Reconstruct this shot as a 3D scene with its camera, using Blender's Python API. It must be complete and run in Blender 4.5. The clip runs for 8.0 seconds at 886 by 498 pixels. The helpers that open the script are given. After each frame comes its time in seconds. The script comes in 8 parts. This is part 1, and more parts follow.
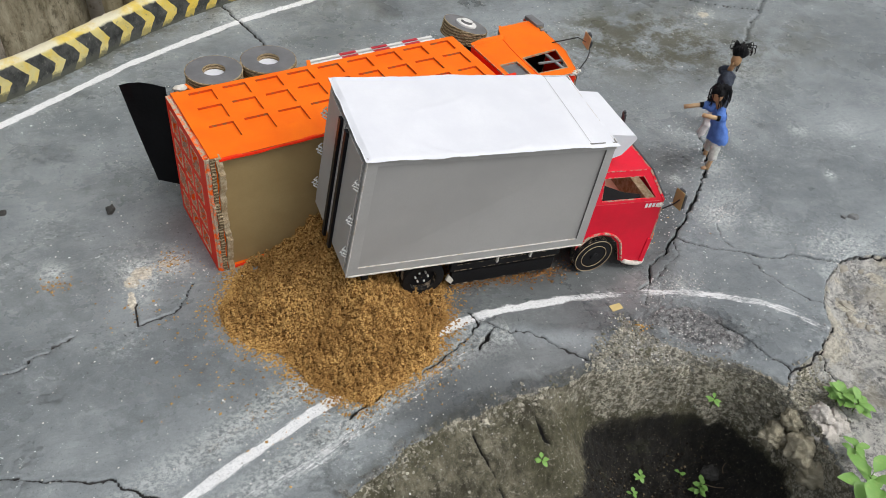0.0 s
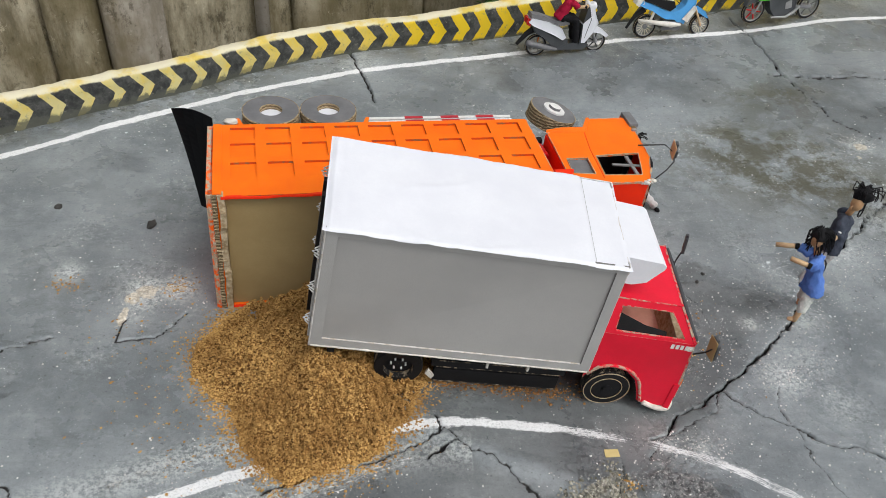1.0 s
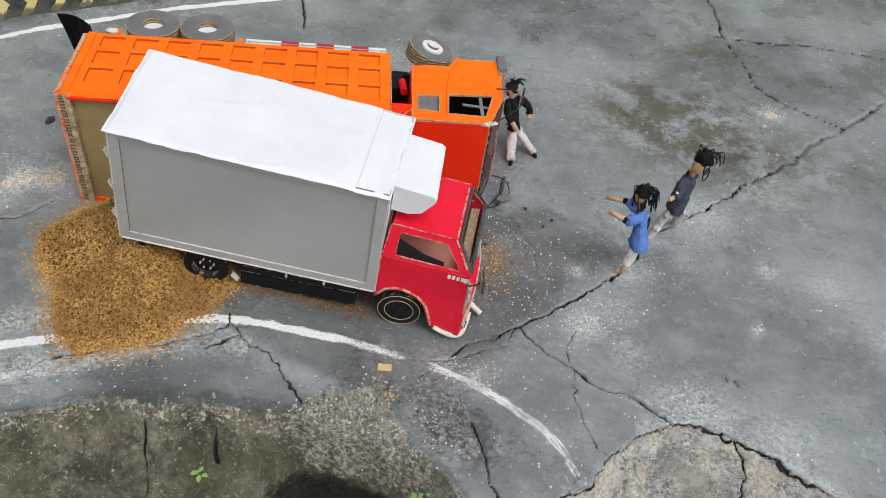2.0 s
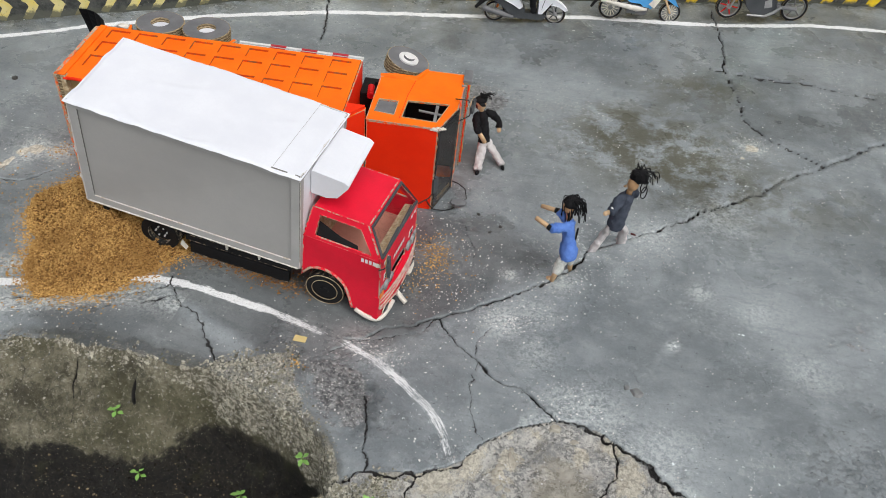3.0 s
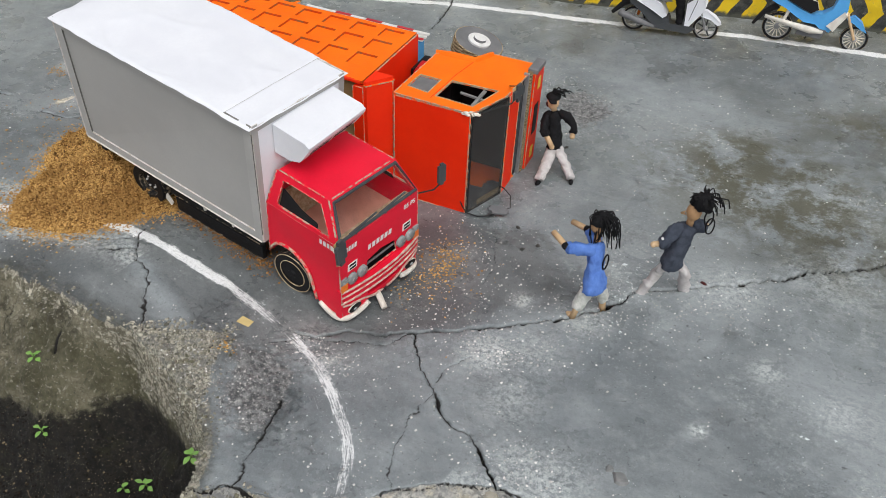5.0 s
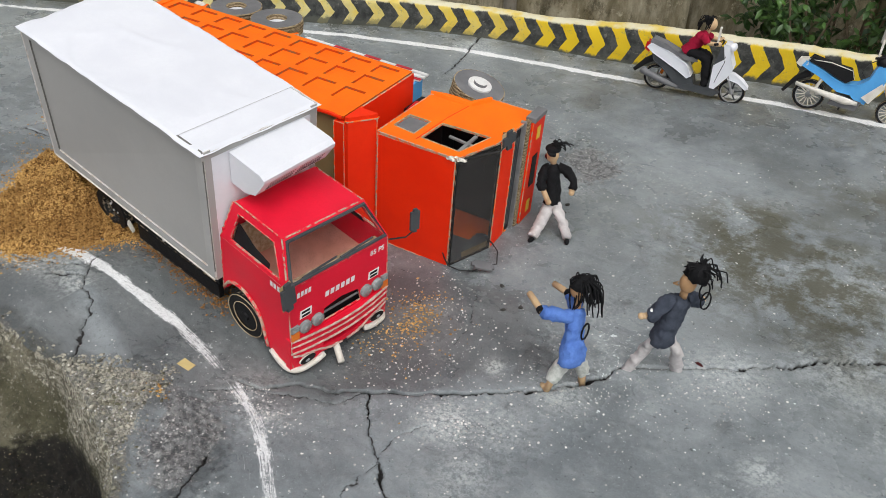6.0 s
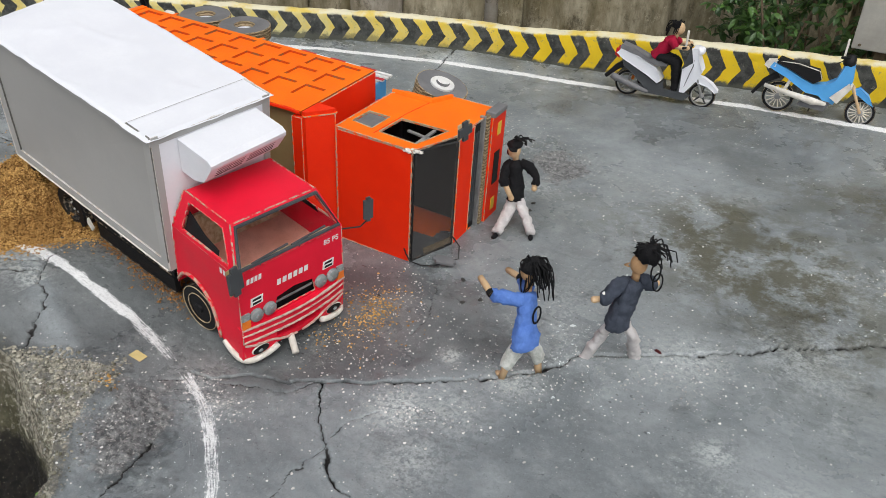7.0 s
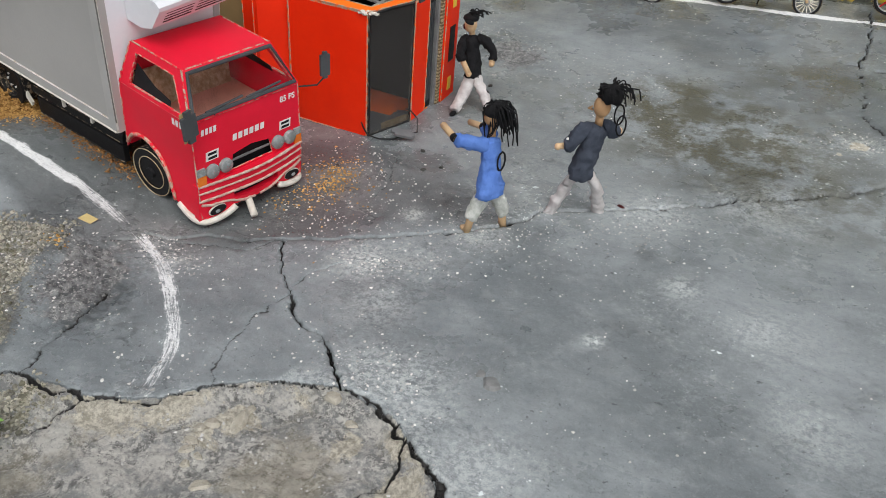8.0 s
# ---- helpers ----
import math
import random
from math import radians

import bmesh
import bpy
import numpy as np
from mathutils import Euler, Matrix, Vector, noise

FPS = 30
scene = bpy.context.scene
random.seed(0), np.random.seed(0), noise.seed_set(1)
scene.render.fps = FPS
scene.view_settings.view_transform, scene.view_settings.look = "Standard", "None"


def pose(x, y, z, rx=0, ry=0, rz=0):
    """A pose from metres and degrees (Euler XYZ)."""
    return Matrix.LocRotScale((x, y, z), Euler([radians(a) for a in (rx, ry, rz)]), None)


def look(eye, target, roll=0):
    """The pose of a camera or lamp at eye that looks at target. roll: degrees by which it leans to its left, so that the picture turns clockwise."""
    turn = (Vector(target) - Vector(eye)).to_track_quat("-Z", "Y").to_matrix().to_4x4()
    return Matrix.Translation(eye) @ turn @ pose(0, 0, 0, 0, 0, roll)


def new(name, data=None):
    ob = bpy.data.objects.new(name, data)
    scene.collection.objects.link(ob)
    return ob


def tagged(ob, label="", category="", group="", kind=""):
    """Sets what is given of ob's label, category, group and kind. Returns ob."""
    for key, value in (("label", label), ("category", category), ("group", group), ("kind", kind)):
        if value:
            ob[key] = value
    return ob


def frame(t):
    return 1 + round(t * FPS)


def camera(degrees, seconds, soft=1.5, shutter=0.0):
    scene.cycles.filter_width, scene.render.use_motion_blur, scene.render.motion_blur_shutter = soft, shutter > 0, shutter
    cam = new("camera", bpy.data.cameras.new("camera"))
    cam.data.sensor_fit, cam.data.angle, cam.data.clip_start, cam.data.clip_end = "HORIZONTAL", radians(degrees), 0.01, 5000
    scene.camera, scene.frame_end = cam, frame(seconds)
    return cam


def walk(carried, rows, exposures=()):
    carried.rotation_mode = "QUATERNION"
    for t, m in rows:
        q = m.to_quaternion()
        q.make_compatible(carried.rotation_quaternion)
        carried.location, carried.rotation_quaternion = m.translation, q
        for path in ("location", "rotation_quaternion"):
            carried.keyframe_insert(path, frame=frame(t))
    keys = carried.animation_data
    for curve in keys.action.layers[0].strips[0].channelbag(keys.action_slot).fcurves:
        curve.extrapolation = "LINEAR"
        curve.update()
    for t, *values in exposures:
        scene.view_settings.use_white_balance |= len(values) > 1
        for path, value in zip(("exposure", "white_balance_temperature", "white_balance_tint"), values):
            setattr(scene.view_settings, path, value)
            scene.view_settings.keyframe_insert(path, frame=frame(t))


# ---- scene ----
import mathutils.geometry

cam = camera(57.9, 8.0, 0.5)
PATH = [
    (0, (0.117, -0.094, 1.122), (0.713, 1.221, -0.262), 4.1),
    (0.5, (0.272, -0.047, 1.109), (0.635, 1.42, -0.201), 3.3),
    (1, (0.478, -0.056, 1.091), (0.622, 1.466, -0.198), 4.3),
    (1.5, (0.699, -0.123, 1.106), (0.696, 1.333, -0.265), 4.6),
    (2, (0.967, -0.14, 1.17), (0.918, 1.276, -0.241), 5.6),
    (2.2, (1.028, -0.139, 1.199), (0.969, 1.28, -0.209), 6.5),
    (3.3, (1.423, -0.227, 1.203), (0.985, 1.19, -0.139), 1.6),
    (3.5, (1.453, -0.216, 1.174), (0.963, 1.192, -0.159), 0.9),
    (4, (1.548, -0.122, 1.104), (0.98, 1.273, -0.211), 0.7),
    (4.2, (1.574, -0.075, 1.07), (0.976, 1.309, -0.244), 0.9),
    (5.3, (1.675, 0.159, 0.911), (0.728, 1.394, -0.345), -0.8),
    (5.5, (1.673, 0.182, 0.888), (0.692, 1.429, -0.33), -0.2),
    (6, (1.696, 0.251, 0.874), (0.711, 1.538, -0.298), 2.0),
    (6.5, (1.76, 0.276, 0.847), (0.756, 1.571, -0.3), 1.9),
    (7, (1.783, 0.271, 0.813), (0.757, 1.589, -0.287), 1.0),
    (7.5, (1.818, 0.235, 0.721), (0.887, 1.609, -0.394), 1.5),
    (8, (1.815, 0.195, 0.658), (0.921, 1.556, -0.503), 2.1),
]
walk(cam, [(t, look(eye, target, roll)) for t, eye, target, roll in PATH])

# ---- light ----
world = bpy.data.worlds.new("overcast_sky")
scene.world = world
world.use_nodes = True
wn = world.node_tree
sky = wn.nodes.new("ShaderNodeTexSky")
sky.sky_type, sky.sun_disc = "NISHITA", False
SUN_UP, SUN_ROUND = radians(58), radians(132)
sky.sun_elevation, sky.sun_rotation = SUN_UP, SUN_ROUND
sky.air_density, sky.dust_density = 1.0, 4.0
veil = wn.nodes.new("ShaderNodeHueSaturation")
veil.inputs["Saturation"].default_value = 0.25
wn.links.new(sky.outputs[0], veil.inputs["Color"])
wn.links.new(veil.outputs[0], wn.nodes["Background"].inputs["Color"])
wn.nodes["Background"].inputs["Strength"].default_value = 0.15

sun = new("sun", bpy.data.lights.new("sun", "SUN"))
sun.data.energy, sun.data.angle, sun.data.color = 0.78, radians(50), (1.0, 0.99, 0.975)
SUN_FROM = Vector((math.sin(SUN_ROUND) * math.cos(SUN_UP), math.cos(SUN_ROUND) * math.cos(SUN_UP), math.sin(SUN_UP)))
sun.matrix_world = look(SUN_FROM * 10, (0, 0, 0))
scene.view_settings.exposure = 0.09


# ---- materials ----
class Shade:
    """A small builder for procedural node materials."""

    def __init__(self, name):
        self.m = bpy.data.materials.new(name)
        self.m.use_nodes = True
        self.t = self.m.node_tree
        self.b = self.t.nodes["Principled BSDF"]
        self.xyz = self.t.nodes.new("ShaderNodeTexCoord").outputs["Object"]

    def put(self, socket, value):
        if isinstance(value, bpy.types.NodeSocket):
            self.t.links.new(value, socket)
        elif isinstance(value, (tuple, list)) and len(value) == 3 and socket.type == "RGBA":
            socket.default_value = (*value, 1)
        else:
            socket.default_value = value

    def noise(self, scale, detail=4, rough=0.6, where=None, stretch=None, kind="Fac"):
        n = self.t.nodes.new("ShaderNodeTexNoise")
        n.inputs["Scale"].default_value, n.inputs["Detail"].default_value, n.inputs["Roughness"].default_value = scale, detail, rough
        at = where or self.xyz
        if stretch:
            s = self.t.nodes.new("ShaderNodeMapping")
            s.inputs["Scale"].default_value = stretch
            self.put(s.inputs["Vector"], at)
            at = s.outputs[0]
        self.put(n.inputs["Vector"], at)
        return n.outputs[kind]

    def cells(self, scale, feature="F1", out="Distance"):
        n = self.t.nodes.new("ShaderNodeTexVoronoi")
        n.feature = feature
        n.inputs["Scale"].default_value = scale
        self.put(n.inputs["Vector"], self.xyz)
        return n.outputs[out]

    def attr(self, name):
        n = self.t.nodes.new("ShaderNodeAttribute")
        n.attribute_name = name
        return n.outputs["Fac"]

    def ramp(self, value, lo, hi, a=0.0, b=1.0):
        n = self.t.nodes.new("ShaderNodeMapRange")
        n.interpolation_type = "SMOOTHSTEP"
        for key, v in (("Value", value), ("From Min", lo), ("From Max", hi), ("To Min", a), ("To Max", b)):
            self.put(n.inputs[key], v)
        return n.outputs[0]

    def math(self, op, a, b=0.0):
        n = self.t.nodes.new("ShaderNodeMath")
        n.operation = op
        self.put(n.inputs[0], a), self.put(n.inputs[1], b)
        return n.outputs[0]

    def mix(self, fac, a, b):
        n = self.t.nodes.new("ShaderNodeMix")
        n.data_type = "RGBA"
        self.put(n.inputs[0], fac), self.put(n.inputs[6], a), self.put(n.inputs[7], b)
        return n.outputs[2]

    def random(self):
        return self.t.nodes.new("ShaderNodeObjectInfo").outputs["Random"]

    def island(self):
        return self.t.nodes.new("ShaderNodeNewGeometry").outputs["Random Per Island"]

    def bump(self, height, depth, strength=1.0):
        n = self.t.nodes.new("ShaderNodeBump")
        n.inputs["Distance"].default_value, n.inputs["Strength"].default_value = depth, strength
        self.put(n.inputs["Height"], height)
        if self.b.inputs["Normal"].is_linked:
            self.t.links.new(self.b.inputs["Normal"].links[0].from_socket, n.inputs["Normal"])
        self.put(self.b.inputs["Normal"], n.outputs[0])

    def done(self, colour, rough, metal=0.0, spec=0.5):
        self.put(self.b.inputs["Base Color"], colour)
        self.put(self.b.inputs["Roughness"], rough)
        self.put(self.b.inputs["Metallic"], metal)
        self.put(self.b.inputs["Specular IOR Level"], spec)
        return self.m


def surface(name, light, dark, rough=0.6, coarse=18, fine=220, bump=0.0004, metal=0.0, spec=0.4, dirt=None, dirt_at=0.62):
    """Paint, card, cloth and the like: two tones at two scales, grain relief, and a little dirt."""
    s = Shade(name)
    big, small = s.noise(coarse, 5), s.noise(fine, 3)
    c = s.mix(s.ramp(big, 0.3, 0.7), dark, light)
    c = s.mix(s.ramp(small, 0.35, 0.8, 0, 0.35), c, dark)
    if dirt:
        c = s.mix(s.ramp(s.noise(coarse * 2.3, 8, 0.7), dirt_at, dirt_at + 0.1, 0, 0.75), c, dirt)
    s.bump(s.noise(fine * 1.7, 3), bump)
    s.bump(s.noise(coarse * 1.5, 3), bump * 4, 0.5)
    return s.done(c, s.ramp(big, 0.2, 0.8, rough - 0.08, rough + 0.1), metal, spec)


KRAFT, CREAM = (0.41, 0.305, 0.145), (0.62, 0.52, 0.36)
M = {}
M["orange"] = surface("orange_poster_paint", (1.0, 0.195, 0.007), (0.94, 0.150, 0.005), 0.55, 14, 260, 0.0003, dirt=(0.60, 0.09, 0.012), dirt_at=0.70, spec=0.2)
M["vermilion"] = surface("orange_red_card", (0.92, 0.034, 0.004), (0.82, 0.026, 0.004), 0.5, 10, 260, 0.0002, dirt=(0.55, 0.05, 0.02), dirt_at=0.72, spec=0.2)
M["red"] = surface("crimson_card", (0.82, 0.011, 0.040), (0.68, 0.008, 0.030), 0.45, 12, 300, 0.0002, spec=0.3)
M["grey_card"] = surface("grey_card", (0.405, 0.400, 0.385), (0.355, 0.351, 0.338), 0.6, 6, 300, 0.0002, dirt=(0.31, 0.295, 0.27), dirt_at=0.7)
M["strip_card"] = surface("grey_card_lath", (0.445, 0.440, 0.425), (0.375, 0.372, 0.360), 0.6, 14, 300, 0.0003, dirt=(0.33, 0.31, 0.28), dirt_at=0.66)
# lath cut sides, darkened to stand in for their soft shadow line
M["strip_edge"] = surface("shaded_lath_edge", (0.20, 0.195, 0.185), (0.12, 0.118, 0.11), 0.8, 60, 400, 0.0004)
M["white_paper"] = surface("white_paper", (0.77, 0.785, 0.82), (0.70, 0.715, 0.76), 0.5, 8, 200, 0.0002)
M["kraft"] = surface("kraft_cardboard", KRAFT, (0.34, 0.245, 0.112), 0.8, 9, 240, 0.0002, spec=0.2, dirt=(0.2, 0.13, 0.06), dirt_at=0.68)
M["raw_edge"] = surface("torn_card_edge", CREAM, (0.38, 0.27, 0.15), 0.9, 120, 700, 0.001, spec=0.1)
M["black_card"] = surface("black_card", (0.014, 0.014, 0.015), (0.008, 0.008, 0.009), 0.55, 20, 300, 0.0003, dirt=(0.05, 0.045, 0.04), dirt_at=0.68, spec=0.22)
M["black_tape"] = surface("black_tape", (0.010, 0.010, 0.012), (0.006, 0.006, 0.007), 0.4, 20, 200, 0.0002, spec=0.22)
M["dark_grey"] = surface("dark_grey_card", (0.07, 0.075, 0.08), (0.045, 0.05, 0.055), 0.5, 20, 260, 0.0003)
M["mid_grey"] = surface("grey_painted_card", (0.20, 0.20, 0.205), (0.13, 0.132, 0.138), 0.55, 25, 260, 0.0004)
M["silver"] = surface("silver_foil", (0.42, 0.42, 0.42), (0.28, 0.28, 0.28), 0.38, 40, 300, 0.0004, metal=0.5)
M["foam"] = surface("white_foam", (0.80, 0.77, 0.70), (0.66, 0.62, 0.54), 0.85, 60, 500, 0.001, spec=0.15)
M["cord"] = surface("cream_cord", (0.70, 0.56, 0.48), (0.52, 0.30, 0.26), 0.9, 90, 500, 0.0012, spec=0.15)
M["white_paint"] = surface("white_paint", (0.80, 0.80, 0.78), (0.68, 0.67, 0.64), 0.6, 80, 500, 0.0004)
M["red_stripe"] = surface("red_stripe_paint", (0.55, 0.03, 0.045), (0.45, 0.02, 0.035), 0.6, 60, 400, 0.0003)
M["sky_blue"] = surface("sky_blue_card", (0.10, 0.40, 0.78), (0.08, 0.34, 0.70), 0.45, 30, 400, 0.0002)
M["green"] = surface("bright_green_card", (0.10, 0.62, 0.04), (0.07, 0.5, 0.03), 0.45, 30, 400, 0.0002)
M["amber"] = surface("amber_film", (0.80, 0.22, 0.02), (0.7, 0.16, 0.02), 0.35, 60, 400, 0.0001)
M["yellow_mark"] = surface("yellow_film", (0.80, 0.55, 0.05), (0.72, 0.45, 0.04), 0.4, 60, 400, 0.0001)
M["tail_red"] = surface("red_film", (0.62, 0.01, 0.015), (0.5, 0.01, 0.01), 0.3, 60, 400, 0.0001)
M["cab_pink"] = surface("rosy_inner_card", (0.66, 0.34, 0.26), (0.54, 0.26, 0.19), 0.8, 16, 260, 0.0003, spec=0.2)
M["wire"] = surface("black_wire", (0.02, 0.02, 0.02), (0.012, 0.012, 0.012), 0.4, 60, 400, 0.0001)
M["skin"] = surface("tan_wood", (0.68, 0.48, 0.29), (0.56, 0.38, 0.21), 0.7, 60, 500, 0.0003, spec=0.3)
M["face"] = surface("brown_clay", (0.47, 0.29, 0.15), (0.38, 0.22, 0.11), 0.7, 60, 500, 0.0003, spec=0.3)
M["yarn"] = surface("black_yarn", (0.012, 0.012, 0.013), (0.006, 0.006, 0.007), 0.8, 90, 900, 0.0006, spec=0.2)
M["blue_cloth"] = surface("blue_cloth", (0.15, 0.29, 0.72), (0.10, 0.21, 0.60), 0.9, 75, 900, 0.0013, spec=0.15)
M["navy_cloth"] = surface("slate_cloth", (0.082, 0.095, 0.125), (0.050, 0.060, 0.082), 0.9, 75, 900, 0.0013, spec=0.15)
M["black_cloth"] = surface("black_cloth", (0.018, 0.018, 0.02), (0.010, 0.010, 0.011), 0.9, 75, 900, 0.0013, spec=0.15)
M["white_cloth"] = surface("off_white_cloth", (0.76, 0.73, 0.72), (0.58, 0.55, 0.54), 0.9, 75, 900, 0.0015, spec=0.15)
M["red_cloth"] = surface("maroon_cloth", (0.42, 0.015, 0.05), (0.32, 0.01, 0.035), 0.9, 75, 900, 0.0013, spec=0.15)
M["dark_scrap"] = surface("dark_red_scrap", (0.10, 0.012, 0.014), (0.05, 0.008, 0.009), 0.7, 90, 600, 0.0006, spec=0.2)
M["net"] = surface("pale_lace", (0.74, 0.75, 0.71), (0.50, 0.53, 0.48), 0.9, 150, 900, 0.001, spec=0.1)
M["stem"] = surface("green_stem", (0.13, 0.20, 0.04), (0.08, 0.13, 0.03), 0.6, 60, 500, 0.0003)


def worn(name, base, edge, rough=0.5, least=0.47):
    """Painted card whose cut edges show the raw board in places."""
    s = Shade(name)
    f = s.ramp(s.noise(90, 6, 0.7), least, least + 0.15)
    s.bump(s.noise(500, 3), 0.0008)
    return s.done(s.mix(f, base, s.mix(s.noise(600, 2), edge, (0.25, 0.17, 0.09))), rough + 0.25, 0, 0.2)


# cut board edges of the ribs, the recesses' shadow line put into the colour
M["rib_edge"] = worn("cut_rib_edge_shade", (0.58, 0.075, 0.010), (0.30, 0.12, 0.05))
M["orange_edge"] = worn("orange_worn_edge", (0.95, 0.13, 0.006), (0.72, 0.62, 0.48), least=0.40)
M["red_edge"] = worn("red_worn_edge", (0.76, 0.011, 0.036), (0.74, 0.62, 0.50), least=0.42)
M["torn_edge"] = worn("torn_orange_edge", (0.70, 0.52, 0.36), (0.85, 0.16, 0.03))
M["grey_edge"] = worn("grey_worn_edge", (0.62, 0.60, 0.58), (0.72, 0.69, 0.62))
M["black_edge"] = worn("black_worn_edge", (0.02, 0.02, 0.02), (0.50, 0.43, 0.33))


def corrugated(name):
    """Cut edge of stacked corrugated board: kraft liners with dark flutes between them."""
    s = Shade(name)
    w = s.t.nodes.new("ShaderNodeTexWave")
    w.wave_type, w.bands_direction = "BANDS", "Y"
    w.inputs["Scale"].default_value, w.inputs["Distortion"].default_value = 46, 4
    w.inputs["Detail"].default_value, w.inputs["Detail Scale"].default_value = 2, 4
    s.put(w.inputs["Vector"], s.xyz)
    f = s.ramp(w.outputs["Fac"], 0.35, 0.62)
    c = s.mix(f, (0.20, 0.145, 0.085), s.mix(s.noise(150, 3), (0.55, 0.44, 0.28), (0.34, 0.25, 0.14)))
    s.bump(w.outputs["Fac"], 0.002)
    return s.done(c, 0.9, 0, 0.1)


M["tread"] = corrugated("corrugated_tread")


def glass(name, tint, alpha):
    """Thin clear film with smears."""
    s = Shade(name)
    s.put(s.b.inputs["Alpha"], s.ramp(s.noise(30, 6), 0.35, 0.8, alpha, min(1, alpha + 0.08)))
    return s.done(s.mix(s.noise(50, 5), tint, tuple(0.05 + 1.6 * v for v in tint)), 0.14, 0, 0.25)


M["film"] = glass("clear_film", (0.10, 0.07, 0.065), 0.0)
M["dark_film"] = glass("smoky_film", (0.026, 0.024, 0.022), 0.34)
M["lens"] = surface("grey_lens", (0.32, 0.34, 0.34), (0.22, 0.24, 0.24), 0.25, 80, 400, 0.0003, spec=0.6)


def leaf_paint():
    s = Shade("leaf_green")
    c = s.mix(s.island(), (0.22, 0.42, 0.09), (0.12, 0.27, 0.06))
    c = s.mix(s.ramp(s.noise(90, 4), 0.5, 0.75), c, (0.25, 0.40, 0.10))
    s.bump(s.noise(300, 3), 0.0005)
    return s.done(c, 0.45, 0, 0.45)


def bush_paint():
    s = Shade("bush_leaf")
    c = s.mix(s.island(), (0.016, 0.050, 0.010), (0.075, 0.165, 0.030))
    s.bump(s.noise(150, 3), 0.001)
    return s.done(c, 0.4, 0, 0.5)


M["leaf"], M["bush"] = leaf_paint(), bush_paint()


# base sheet kept dark, so shade between the grains is in its colour
def sand_paint():
    s = Shade("wet_sand_gaps")
    c = s.mix(s.ramp(s.noise(190, 6, 0.78), 0.36, 0.62), (0.060, 0.028, 0.008), (0.33, 0.168, 0.045))
    c = s.mix(s.ramp(s.noise(9, 5), 0.35, 0.7, 0, 0.55), c, (0.26, 0.13, 0.036))
    s.bump(s.noise(420, 4, 0.7), 0.0022)
    return s.done(c, 0.85, 0, 0.25)


def crumb_paint():
    s = Shade("sand_crumb")
    c = s.mix(s.island(), (0.29, 0.155, 0.045), (0.76, 0.475, 0.165))
    c = s.mix(s.ramp(s.noise(10, 6, 0.7), 0.42, 0.60, 0, 0.62), c, (0.29, 0.148, 0.042))
    s.bump(s.noise(700, 3), 0.001)
    return s.done(c, 0.85, 0, 0.2)


# darker copy of the sand crumb, the lorry's shade put into its colour
def shaded_crumb_paint():
    s = Shade("shaded_sand_crumb")
    s.bump(s.noise(700, 3), 0.001)
    return s.done(s.mix(s.island(), (0.15, 0.066, 0.020), (0.44, 0.225, 0.070)), 0.7, 0, 0.3)


def chip_paint():
    s = Shade("pale_grit")
    c = s.mix(s.island(), (0.34, 0.335, 0.32), (0.82, 0.81, 0.78))
    s.bump(s.noise(600, 3), 0.001)
    return s.done(c, 0.85, 0, 0.2)


def litter_paint():
    s = Shade("dead_leaf_litter")
    c = s.mix(s.ramp(s.island(), 0.70, 1.0), (0.014, 0.011, 0.008), (0.26, 0.20, 0.12))
    s.bump(s.noise(500, 3), 0.001)
    return s.done(c, 0.8, 0, 0.25)


def edge_stone_paint():
    s = Shade("crushed_edge_stone")
    c = s.mix(s.island(), (0.10, 0.097, 0.078), (0.50, 0.475, 0.39))
    c = s.mix(s.ramp(s.noise(24, 6, 0.7), 0.46, 0.62, 0, 0.6), c, (0.15, 0.142, 0.085))
    s.bump(s.noise(600, 3), 0.001)
    return s.done(c, 0.85, 0, 0.2)


M["litter"], M["edge_stone"] = litter_paint(), edge_stone_paint()
M["sand"], M["crumb"], M["chip"], M["shaded_crumb"] = sand_paint(), crumb_paint(), chip_paint(), shaded_crumb_paint()


